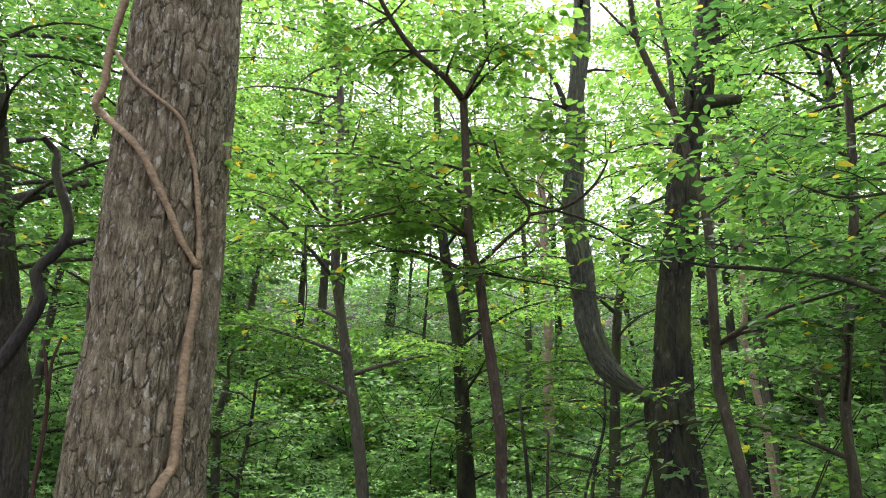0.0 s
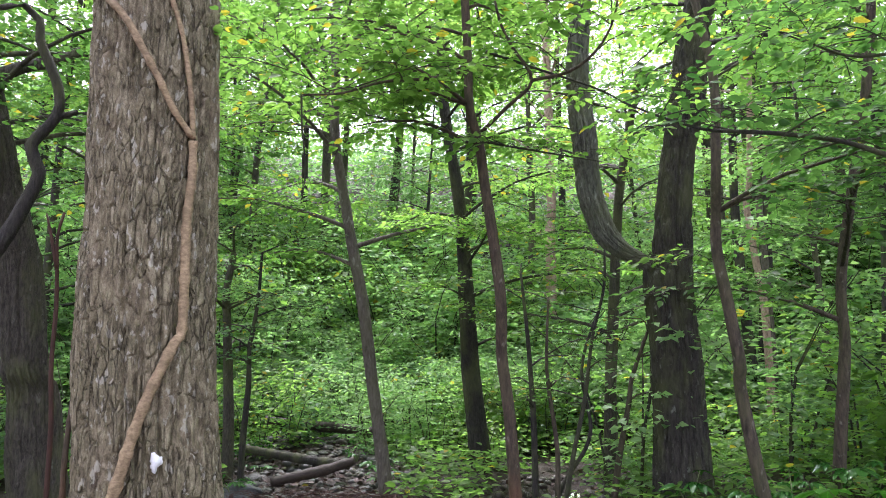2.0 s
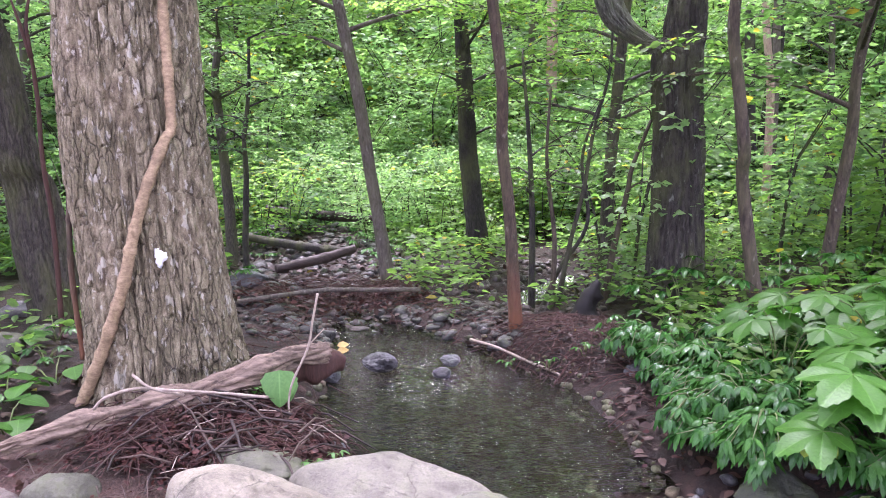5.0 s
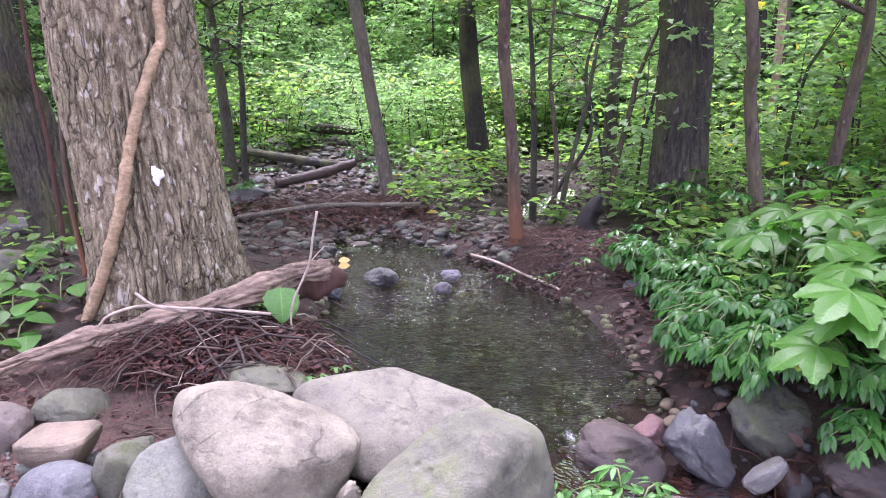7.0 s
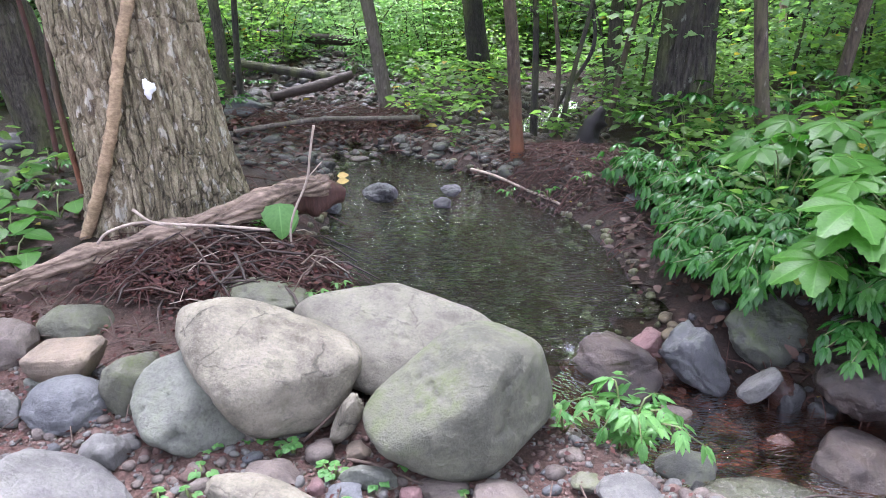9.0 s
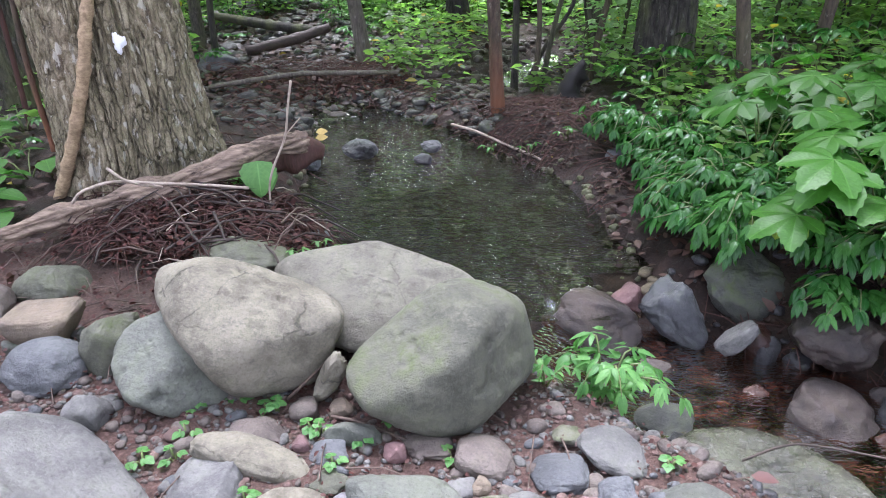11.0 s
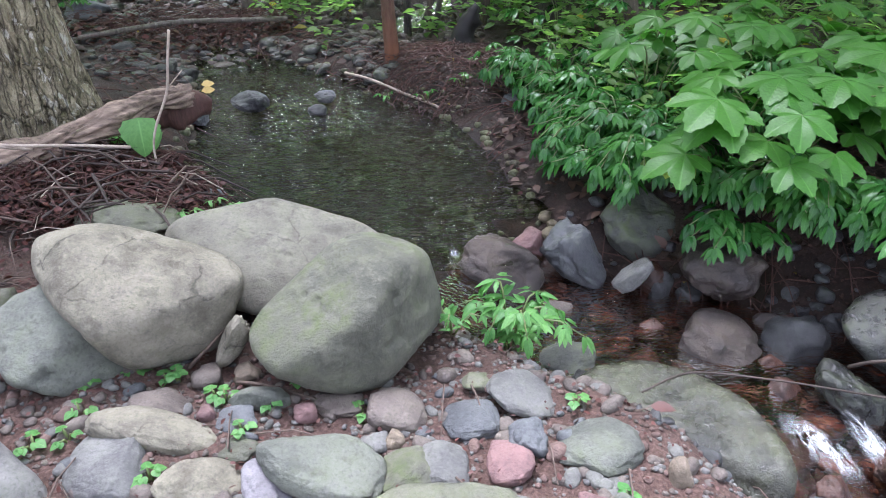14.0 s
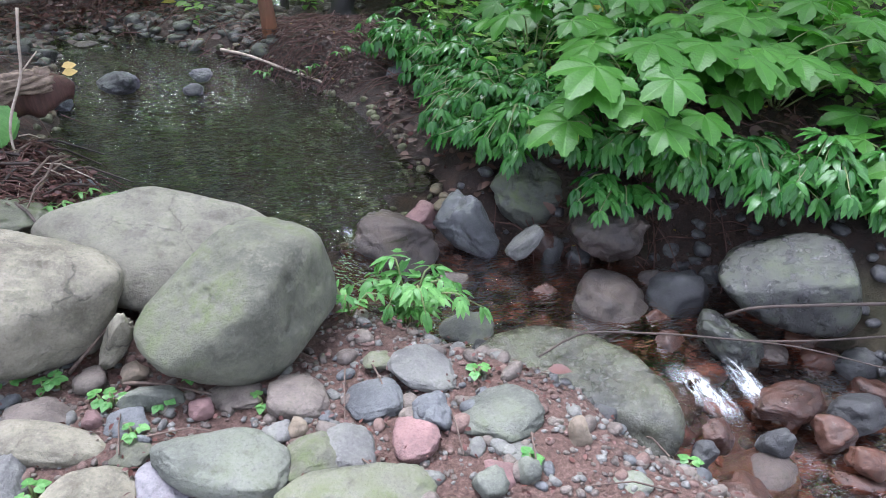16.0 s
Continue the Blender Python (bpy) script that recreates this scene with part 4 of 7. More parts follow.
HIGH_BRANCH = [(3.06, 4.11, 3.43, 0.012), (2.63, 4.24, 3.4, 0.01), (2.35, 4.25, 3.48, 0.007), (2.06, 4.25, 3.6, 0.005)]
TOP_BRANCH = [(3.46, 4.31, 4.72, 0.013), (3.0, 4.48, 4.82, 0.011), (2.61, 4.56, 4.81, 0.008), (2.3, 4.57, 4.71, 0.005)]
SPRAY_A = [(0.33, 5.3, 3.91, 0.012), (0.82, 5.5, 3.83, 0.01), (1.31, 5.6, 3.7, 0.008), (1.65, 5.7, 3.53, 0.005)]
SPRAY_B = [(2.64, 5.6, 4.08, 0.012), (2.26, 5.7, 3.85, 0.01), (1.88, 5.8, 3.62, 0.008), (1.57, 5.8, 3.41, 0.005)]
SPRAY_C = [(0.25, 5.5, 3.25, 0.01), (0.76, 5.6, 3.19, 0.008), (1.32, 5.8, 3.16, 0.005)]
SPRAY_D = [(1.65, 6.2, 2.41, 0.006), (1.91, 6.1, 2.35, 0.005), (2.12, 6.0, 2.39, 0.004)]
HANG_TWIG = [(-1.01, 4.82, 3.37, 0.008), (-1.0, 4.82, 3.15, 0.007), (-0.97, 4.83, 2.86, 0.005), (-0.98, 4.83, 2.62, 0.003)]
VINE = [(-2.135, 4.093, 0.04, 0.034), (-2.046, 4.083, 0.219, 0.033), (-1.923, 4.046, 0.468, 0.032), (-1.79, 4.021, 0.8, 0.032), (-1.717, 4.029, 1.08, 0.031), (-1.647, 4.055, 1.319, 0.03), (-1.551, 4.128, 1.598, 0.029), (-1.523, 4.157, 1.673, 0.028), (-1.524, 4.165, 1.968, 0.028), (-1.533, 4.165, 2.296, 0.027), (-1.523, 4.187, 2.629, 0.026), (-1.529, 4.188, 2.825, 0.025)]
VINE_L = [(-1.539, 4.184, 2.861, 0.019), (-1.62, 4.105, 2.988, 0.019), (-1.703, 4.056, 3.166, 0.02), (-1.804, 4.022, 3.358, 0.021), (-1.916, 4.013, 3.546, 0.022), (-2.05, 4.043, 3.688, 0.022), (-2.288, 4.2, 3.906, 0.023), (-2.345, 4.161, 3.968, 0.024), (-2.316, 4.179, 4.131, 0.025), (-2.321, 4.171, 4.348, 0.026), (-2.309, 4.176, 4.58, 0.026), (-2.281, 4.189, 4.874, 0.027)]
VINE_R = [(-1.533, 4.194, 2.845, 0.017), (-1.553, 4.174, 3.119, 0.016), (-1.6, 4.128, 3.448, 0.015), (-1.651, 4.086, 3.647, 0.015), (-1.721, 4.046, 3.816, 0.014), (-1.882, 4.008, 3.949, 0.013), (-2.042, 4.035, 4.089, 0.013), (-2.287, 4.193, 4.399, 0.012)]
BLAZE_AT = (-1.602, 4.091, 0.944)
LOG = [(-2.29, 3.25, 0.05, 0.041), (-2.18, 3.35, 0.11, 0.046), (-1.92, 3.5, 0.18, 0.052), (-1.65, 3.62, 0.2, 0.059), (-1.38, 3.72, 0.25, 0.069), (-1.11, 3.85, 0.32, 0.077), (-0.88, 3.98, 0.38, 0.08), (-0.68, 4.12, 0.38, 0.066)]
VINE_EDGE = [(-2.177, 4.28, 0.3, 0.016), (-2.208, 4.28, 0.9, 0.016), (-2.173, 4.28, 1.51, 0.016), (-2.169, 4.28, 1.99, 0.016), (-2.181, 4.28, 2.39, 0.016), (-2.211, 4.28, 2.7, 0.016), (-2.206, 4.28, 3.07, 0.016), (-2.168, 4.28, 3.41, 0.016)]
LOG_ROOT = [(-1.72, 3.45, 0.29, 0.007), (-1.66, 3.45, 0.35, 0.007), (-1.52, 3.5, 0.38, 0.007), (-1.34, 3.55, 0.35, 0.007), (-1.15, 3.65, 0.3, 0.007), (-0.94, 3.75, 0.24, 0.008)]
LOG_ROOT2 = [(-1.54, 3.5, 0.45, 0.007), (-1.45, 3.5, 0.38, 0.007), (-1.33, 3.6, 0.31, 0.007)]
WHITE_TWIG = [(-0.83, 3.75, 0.09, 0.006), (-0.83, 3.75, 0.23, 0.006), (-0.8, 3.75, 0.34, 0.006), (-0.72, 3.75, 0.51, 0.006), (-0.69, 3.75, 0.66, 0.006), (-0.66, 3.75, 0.8, 0.006)]
WHITE_TWIG_FORK = [(-0.72, 3.75, 0.52, 0.003), (-0.64, 3.8, 0.6, 0.003)]
FAR_STICK = [(-2.0, 6.9, 0.08, 0.022), (-1.53, 7.0, 0.13, 0.022), (-1.15, 7.05, 0.16, 0.022), (-0.71, 7.1, 0.15, 0.022), (-0.23, 7.1, 0.15, 0.022)]
WHITE_STICK = [(0.22, 5.9, -0.04, 0.011), (0.39, 5.6, -0.01, 0.01), (0.62, 5.25, -0.03, 0.01), (0.8, 5.02, -0.05, 0.009), (0.86, 4.9, -0.08, 0.009)]
STREAM_STICK = [(1.0, 1.93, -0.06, 0.004), (1.15, 1.98, -0.05, 0.004), (1.28, 2.0, -0.07, 0.004), (1.55, 1.9, -0.07, 0.004), (1.82, 1.82, -0.1, 0.004), (2.12, 1.78, -0.14, 0.004), (2.66, 1.75, -0.21, 0.005)]
STREAM_STICK2 = [(1.55, 1.9, -0.07, 0.003), (1.94, 1.75, -0.1, 0.003), (2.27, 1.6, -0.17, 0.003)]
STREAM_STICK3 = [(1.83, 1.98, -0.1, 0.007), (1.89, 1.9, -0.02, 0.006), (2.19, 1.84, -0.03, 0.007), (2.66, 1.8, -0.09, 0.007)]
LEAN_TWIG = [(-0.507, 2.225, 0.01, 0.006), (-0.44, 2.262, 0.062, 0.006), (-0.378, 2.30, 0.109, 0.005)]


def trunk_mesh(name, pts, material, sides=14, step=0.08, rough=0.05, seed=0, knots=0.0):
    return mesh_np(name, *tube(pts, sides, step, rough, seed, knots), material)


def ridged(pts, sides, step, depth, seed, front, flare=None):
    """A thick trunk with furrowed bark: long ridges broken crosswise into plates; front is the way of its finest side."""
    c = curve_pts(pts, step)
    c = c[(c[:, 2] < 5.3) | (np.arange(len(c)) % 8 == 0)]
    k = np.arange(sides) * 2 * np.pi / sides
    a = k + radians(front) - 0.55 * np.sin(k)
    a = np.sort(np.mod(a, 2 * np.pi))
    A = np.tile(a, (len(c), 1))
    Z = np.repeat(c[:, 2:3], sides, 1)
    R = np.repeat(c[:, 3:4], sides, 1)
    if flare:
        R = R * (1 + flare(A, Z))
    at = np.stack([R * np.cos(A), R * np.sin(A), Z], -1).reshape(-1, 3)
    warp = np.stack([vnoise(at, 4.0, seed + 7), vnoise(at, 4.0, seed + 8), 0 * at[:, 0]], -1)
    long = (at + 0.010 * warp) / np.array([0.062, 0.062, 0.75])
    ridge = bump01(np.abs(vnoise(long, 1.0, seed)), 0.0, 0.22)
    hair = bump01(np.abs(vnoise((at + 0.008 * warp) / np.array([0.021, 0.021, 0.22]), 1.0, seed + 3)), 0.0, 0.3)
    wob = 0.5 * vnoise(at, 9.0, seed + 9)
    wob2 = 0.35 * vnoise(at, 24.0, seed + 10)
    turns = A.ravel() / (2 * np.pi)
    plate = bump01(cracks(turns * 30 + 0.35 * wob, at[:, 2] / 0.26 + 0.7 * wob + 0.35 * wob2, 30, seed + 1), 0.01, 0.10)
    grain = vnoise(at / np.array([1, 1, 3.5]), 60.0, seed + 4)
    lump = vnoise(at, 2.2, seed + 5)
    deep = np.minimum(ridge, 0.3 + 0.7 * plate)
    R = R + (depth * (deep - 0.8) + 0.30 * depth * (hair - 0.7) + 0.22 * depth * grain + 0.012 * lump).reshape(R.shape)
    V = np.stack([c[:, 0:1] + R * np.cos(A), c[:, 1:2] + R * np.sin(A), Z], -1).reshape(-1, 3)
    n = len(c)
    i, j = np.meshgrid(np.arange(n - 1), np.arange(sides), indexing="ij")
    jj = (j + 1) % sides
    F = np.stack([i * sides + j, i * sides + jj, (i + 1) * sides + jj, (i + 1) * sides + j], -1).reshape(-1, 4)
    return V, F


def twig_tubes(starts, ends, r0, r1, sag=0.0):
    """Many thin three-cornered twigs at once, with one bend each."""
    starts, ends = np.asarray(starts), np.asarray(ends)
    mid = (starts + ends) / 2 + np.array([0, 0, 1]) * (sag * np.linalg.norm(ends - starts, axis=1))[:, None]
    t = ends - starts
    t = t / (np.linalg.norm(t, axis=1)[:, None] + 1e-9)
    u = np.cross(t, np.array([0.2, 0.3, 0.93]))
    u /= np.linalg.norm(u, axis=1)[:, None] + 1e-9
    w = np.cross(t, u)
    rings = []
    for p, r in ((starts, r0), (mid, (r0 + r1) / 2), (ends, r1)):
        for k in range(3):
            a = k * 2 * np.pi / 3
            rings.append(p + r * (math.cos(a) * u + math.sin(a) * w))
    V = np.stack(rings, 1)
    f = np.array([(a + k, a + (k + 1) % 3, a + 3 + (k + 1) % 3, a + 3 + k) for a in (0, 3) for k in range(3)])
    F = f[None] + (np.arange(len(starts)) * 9)[:, None, None]
    return V.reshape(-1, 3), F.reshape(-1, 4)


def spray_leaves(rng, starts, ends, gap, size, tilt=0.3):
    """Leaves set along twigs, left and right in turn, lying flat."""
    P, D, N, S = [], [], [], []
    for a, b in zip(starts, ends):
        L = np.linalg.norm(b - a)
        n = max(3, int(L / gap))
        s = (np.arange(n) + rng.uniform(0.3, 0.9)) / n
        s = np.clip(s, 0.12, 1.0)
        t = (b - a) / (L + 1e-9)
        side = np.cross(t, (0, 0, 1.0))
        side /= np.linalg.norm(side) + 1e-9
        sign = np.where(np.arange(n) % 2, 1.0, -1.0)
        ang = rng.uniform(0.5, 1.1, n)
        ang[-1] = 0.1
        d = np.cos(ang)[:, None] * t + (sign * np.sin(ang))[:, None] * side
        d[:, 2] += rng.normal(-0.12, 0.16, n)
        P.append(a + s[:, None] * (b - a) + d * 0.012)
        D.append(d)
        N.append(np.array([0, 0, 1.0]) + rng.normal(0, tilt, (n, 3)))
        S.append(size * rng.uniform(0.6, 1.12, n) * (0.75 + 0.25 * np.sin(np.pi * s)))
    return [np.concatenate(q) for q in (P, D, N, S)] if P else [np.zeros((0, 3))] * 3 + [np.zeros(0)]


SIMPLE, KITE, HEX = leaf_simple(0.56), leaf_kite(0.66), leaf_hex(0.6)


def boughs(rng, spine, count, low, high, reach, size, gap=0.062, twig=(0.35, 0.85), rise=0.12, facing=None, every=0.09, keep=None, tilt=0.4, fine=True):
    """Boughs that leave a trunk between two heights: their limbs, twigs and leaves."""
    spine = curve_pts(spine, 0.2)
    limbs, ts, te = [], [], []
    for k in range(count):
        z = low + (high - low) * (k + rng.uniform(0, 1)) / count
        p = spine[np.argmin(np.abs(spine[:, 2] - z))]
        az = rng.uniform(0, 2 * np.pi) if facing is None else radians(facing[0]) + rng.uniform(-1, 1) * radians(facing[1])
        L = rng.uniform(*reach)
        n = max(5, int(L / 0.25))
        s = np.linspace(0, 1, n)
        bend = rng.normal(0, 0.35)
        ang = az + bend * s
        step = L / n
        xy = np.cumsum(np.stack([np.cos(ang), np.sin(ang)], -1) * step, 0) - np.array([math.cos(az), math.sin(az)]) * step
        zz = p[2] + L * (rise * s + 0.30 * s * (1 - s)) + 0.03 * np.cumsum(rng.normal(0, 0.5, n))
        zz += p[2] - zz[0]
        r = np.linspace(min(p[3] * 0.5, 0.010 + 0.008 * L), 0.003, n)
        pts = np.column_stack([p[0] + xy[:, 0], p[1] + xy[:, 1], zz, r])
        if keep is not None and not keep(pts):
            continue
        limbs.append(tube(pts, 6, 0.15, 0.04, k) if fine else tube(pts, 4, 0.5, 0.0, k))
        m = int(L * 0.82 / every)
        for q in range(m):
            f = 0.16 + 0.84 * (q + rng.uniform(0, 1)) / m
            i = min(int(f * (n - 1)), n - 2)
            g = f * (n - 1) - i
            a = pts[i, :3] * (1 - g) + pts[i + 1, :3] * g
            t = pts[i + 1, :3] - pts[i, :3]
            t /= np.linalg.norm(t)
            side = np.array([t[1], -t[0], 0]) * (1 if q % 2 else -1)
            d = t * rng.uniform(0.35, 0.9) + side * rng.uniform(0.6, 1.0) + np.array([0, 0, rng.normal(-0.02, 0.14)])
            l = rng.uniform(*twig) * (1.1 - 0.5 * f)
            e = a + d / np.linalg.norm(d) * l
            ts.append(a)
            te.append(e)
            if l > 0.4:
                mid = a + (e - a) * 0.45
                for sg in (1, -1):
                    d2 = d + sg * 0.8 * np.cross(d, (0, 0, 1))
                    ts.append(mid)
                    te.append(mid + d2 / np.linalg.norm(d2) * l * rng.uniform(0.35, 0.6))
    ts, te = np.array(ts).reshape(-1, 3), np.array(te).reshape(-1, 3)
    return limbs, (ts, te), spray_leaves(rng, ts, te, gap, size, tilt)


def tree(name, label, spines, bark, crown=None, leaf=None, seed=0, sides=14, proto=None, twigs=True, category="tree", group="", bark_cell=None, limb_names=(), step=0.07, pale={}):
    """A tree: trunk and limbs given by their lines, boughs, twigs and a crown of leaves."""
    base = spines[0][0]
    top = thing(name, (base[0], base[1], base[2] + 0.1), label, category, group)
    rng = np.random.default_rng(seed)
    for k, s in enumerate(spines):
        kind = limb_names[k] if k < len(limb_names) else ("trunk" if k == 0 else "limb")
        if bark_cell and k < bark_cell[3]:
            if abs(s[-1][2] - s[0][2]) > 4 * abs(s[-1][0] - s[0][0]):
                me = mesh_np(kind, *ridged(s, 230, 0.018, bark_cell[2] * 0.45, seed + k, 90), bark)
            else:
                me = mesh_np(kind, *tube(s, 110, 0.03, 0.0, seed + k), bark)
                furrow(me, (bark_cell[0], bark_cell[0] * 4, bark_cell[2] * 0.6), seed + k)
        else:
            me = trunk_mesh(kind, s, bark, sides if k == 0 else max(8, sides - 4), step, 0.035, seed + k)
        part(kind, me, top)
        if k in pale:
            me.materials[0] = pale[k]
    if crown:
        ts_all, te_all, lv = [], [], []
        for c in crown:
            c = dict(c)
            spine = c.pop("spine", spines[0])
            limbs, (ts, te), q = boughs(rng, spine, **c)
            for v, f in limbs:
                part("branch", mesh_np("branch", v, f, bark), top)
            ts_all.append(ts)
            te_all.append(te)
            lv.append(q)
        if twigs:
            tagged(part("twig_tangle", mesh_np("twig_tangle", *twig_tubes(np.concatenate(ts_all), np.concatenate(te_all), 0.0032, 0.0014, 0.03), BARK_DARK), top), kind="stuff")
        P, D, N, S = (np.concatenate(q) for q in zip(*lv))
        part("crown", mesh_np("crown", *leaves(P, D, N, S, proto or HEX), leaf or LEAF_MID), top)
    return top


def furrow(me, cell, seed):
    """Push a trunk's surface into long furrows."""
    v = np.empty(len(me.vertices) * 3, np.float32)
    me.vertices.foreach_get("co", v)
    nrm = np.empty(len(me.vertices) * 3, np.float32)
    me.vertices.foreach_get("normal", nrm)
    v, nrm = v.reshape(-1, 3).astype(float), nrm.reshape(-1, 3)
    q = v / np.array([cell[0], cell[0], cell[1]])
    k = np.abs(vnoise(q, 1.0, seed)) + 0.5 * np.abs(vnoise(q, 2.1, seed + 2))
    v += nrm * ((np.minimum(k, 0.5) - 0.35) * cell[2] * 1.5)[:, None]
    me.vertices.foreach_set("co", v.astype(np.float32).ravel())
    me.update()


# the great trunk with its vine
AXIS = [(-1.79, 4.53, -0.25, 0.52), (-1.79, 4.51, 0.23, 0.50), (-1.83, 4.48, 0.8, 0.468), (-1.87, 4.45, 1.5, 0.452), (-1.9, 4.43, 3.05, 0.432),
        (-1.95, 4.37, 5.0, 0.415), (-2.0, 4.3, 6.6, 0.40), (-2.05, 4.2, 9.0, 0.36)]
AXIS = [(x + 0.035, y, z, r * 0.885) for x, y, z, r in AXIS]
great = thing("great_tree", (-1.79, 4.52, 0.1), "huge old tree with deeply furrowed grey-brown bark and a white blaze", "tree")
V, F = ridged(AXIS, 520, 0.009, 0.034, 7, 112,
              lambda a, z: np.exp(-np.maximum(z, 0) / 0.22) * (0.16 + 0.10 * np.cos(3 * a + 0.6) + 0.06 * np.cos(5 * a)))
part("trunk", mesh_np("trunk", V, F, BARK_GREAT), great)
VINES = thing("climbing_vine", VINE[0][:3], "woody climbing vine with ringed tan bark on the great trunk", "vine")
part("stem", mesh_np("stem", *tube(VINE, 14, 0.02, 0.035, 3, 0.22), VINE_WOOD), VINES)
part("branch", mesh_np("branch", *tube(VINE_L, 10, 0.02, 0.03, 4, 0.25), VINE_WOOD), VINES)
part("branch", mesh_np("branch", *tube(VINE_R, 10, 0.02, 0.03, 5, 0.25), VINE_WOOD), VINES)
edge = thing("climbing_vine", VINE_EDGE[0][:3], "thin woody vine along the edge of the great trunk", "vine")
part("stem", mesh_np("stem", *tube(VINE_EDGE, 10, 0.03, 0.05, 6, 0.3), BARK_RUST), edge)


def blaze():
    """An uneven daub of white paint that lies on the bark."""
    rng = np.random.default_rng(4)
    x, y, z = BLAZE_AT
    out = Vector((x + 1.84, y - 4.47, 0)).normalized()
    side = Vector((-out.y, out.x, 0))
    n, V = 28, [(0, 0)]
    for k in range(n):
        a = 2 * math.pi * k / n
        r = 1 + 0.25 * math.sin(3 * a + 1) + rng.uniform(-0.22, 0.22)
        V.append((0.027 * r * math.cos(a), 0.046 * r * math.sin(a)))
    top = [Vector((x, y, z)) + side * a + Vector((0, 0, b)) + out * (0.018 - a * a) for a, b in V]
    low = [p - out * 0.03 for p in top]
    F = [(0, k + 1, (k + 1) % n + 1) for k in range(n)]
    F += [f for k in range(n) for f in ((k + 1, n + 2 + k, (k + 1) % n + 1), ((k + 1) % n + 1, n + 2 + k, n + 2 + (k + 1) % n))]
    part("paint_blaze", mesh_np("paint_blaze", [p[:] for p in top + low], F, WHITE_PAINT), great, "daub of white paint")


blaze()

# standing trees round the pool
ahead = lambda pts: pts[:, 1].min() > 2.6 and not ((pts[:, 1] < 4.6) & (pts[:, 2] < 2.2)).any()


def clear_of_oak(pts):
    """Boughs that leave the old tree's two arms in the open."""
    s = pts[:, 0] / pts[:, 1]
    return ahead(pts) and not ((pts[:, 1] < 6.9) & (pts[:, 2] > 2.9) & ((np.abs(s - 0.19) < 0.05) | (np.abs(s - 0.35) < 0.06))).any()


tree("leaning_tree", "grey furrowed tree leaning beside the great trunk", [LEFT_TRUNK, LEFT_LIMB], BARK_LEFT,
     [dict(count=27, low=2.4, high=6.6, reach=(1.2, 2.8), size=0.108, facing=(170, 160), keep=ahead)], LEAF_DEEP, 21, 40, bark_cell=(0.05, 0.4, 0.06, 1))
tree("crooked_branch", "dark crooked vine-like bough with elbows", [LEFT_BOUGH, LEFT_BOUGH_FORK], BARK_DARK, None, None, 22, 12, category="branch", limb_names=("stem", "stub"))
tree("dead_tree", "thin reddish dead tree with a forked top", [RED_STEM, RED_STEM_FORK], RED_WOOD, None, None, 23, 10, category="dead tree")
tree("slender_tree", "slender grey-brown tree with a bent trunk", [THIN_TRUNK], BARK_GREY,
     [dict(count=26, low=2.6, high=8.0, reach=(1.2, 2.8), size=0.108, keep=ahead)], LEAF_SUN, 24, 16)
tree("dark_tree", "dark mossy tree with a flared foot", [DARK_TRUNK], BARK_DARK,
     [dict(count=22, low=1.6, high=7.0, reach=(1.2, 2.6), size=0.108, keep=ahead)], LEAF_SUN, 25, 20, bark_cell=(0.05, 0.25, 0.03, 1))
tree("young_tree", "young brown-barked tree that forks high up", [SAPLING, SAPLING_L, SAPLING_R, SAPLING_R2, SAPLING_LOW, SAPLING_LOW2, SAPLING_LEFT, SAPLING_LEFT2], BARK_RUST,
     [dict(count=14, low=3.2, high=5.0, reach=(0.8, 1.9), size=0.115, keep=clear_of_oak),
      dict(spine=SAPLING_L, count=12, low=4.9, high=5.8, reach=(0.6, 1.5), size=0.115, keep=ahead),
      dict(spine=SAPLING_R, count=10, low=4.9, high=6.2, reach=(0.6, 1.6), size=0.115, keep=clear_of_oak),
      dict(spine=SAPLING_LOW2, count=6, low=3.6, high=4.1, reach=(0.4, 0.9), size=0.115, keep=ahead),
      dict(spine=[(-1.0, 4.82, 3.37, 0.008), (0.19, 5.67, 3.91, 0.02)], count=9, low=3.3, high=3.9, reach=(0.4, 1.0), size=0.108, keep=ahead)], LEAF_SUN, 26, 14)
tree("forked_oak", "old dark tree with a great limb bent like an elbow", [OAK_TRUNK, OAK_MAIN, OAK_LIMB, OAK_STUB, OAK_TWIG], BARK_OAK,
     [dict(spine=OAK_MAIN, count=9, low=3.4, high=7.0, reach=(1.2, 2.8), size=0.108, keep=ahead),
      dict(spine=OAK_LIMB, count=3, low=5.2, high=6.6, reach=(1.0, 2.0), size=0.108, keep=ahead)], LEAF_SUN, 27, 30, bark_cell=(0.05, 0.4, 0.07, 3), pale={2: BARK_LICHEN})
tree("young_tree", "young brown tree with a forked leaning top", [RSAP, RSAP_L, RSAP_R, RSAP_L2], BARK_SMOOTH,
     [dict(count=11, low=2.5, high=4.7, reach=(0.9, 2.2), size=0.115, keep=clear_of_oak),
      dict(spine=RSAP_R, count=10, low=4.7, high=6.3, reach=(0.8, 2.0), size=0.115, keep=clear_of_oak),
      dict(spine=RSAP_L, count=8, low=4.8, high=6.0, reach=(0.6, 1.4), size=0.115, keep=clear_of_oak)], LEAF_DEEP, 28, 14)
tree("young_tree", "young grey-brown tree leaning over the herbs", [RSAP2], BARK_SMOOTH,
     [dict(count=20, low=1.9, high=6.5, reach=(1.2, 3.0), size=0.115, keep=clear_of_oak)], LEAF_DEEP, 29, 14)
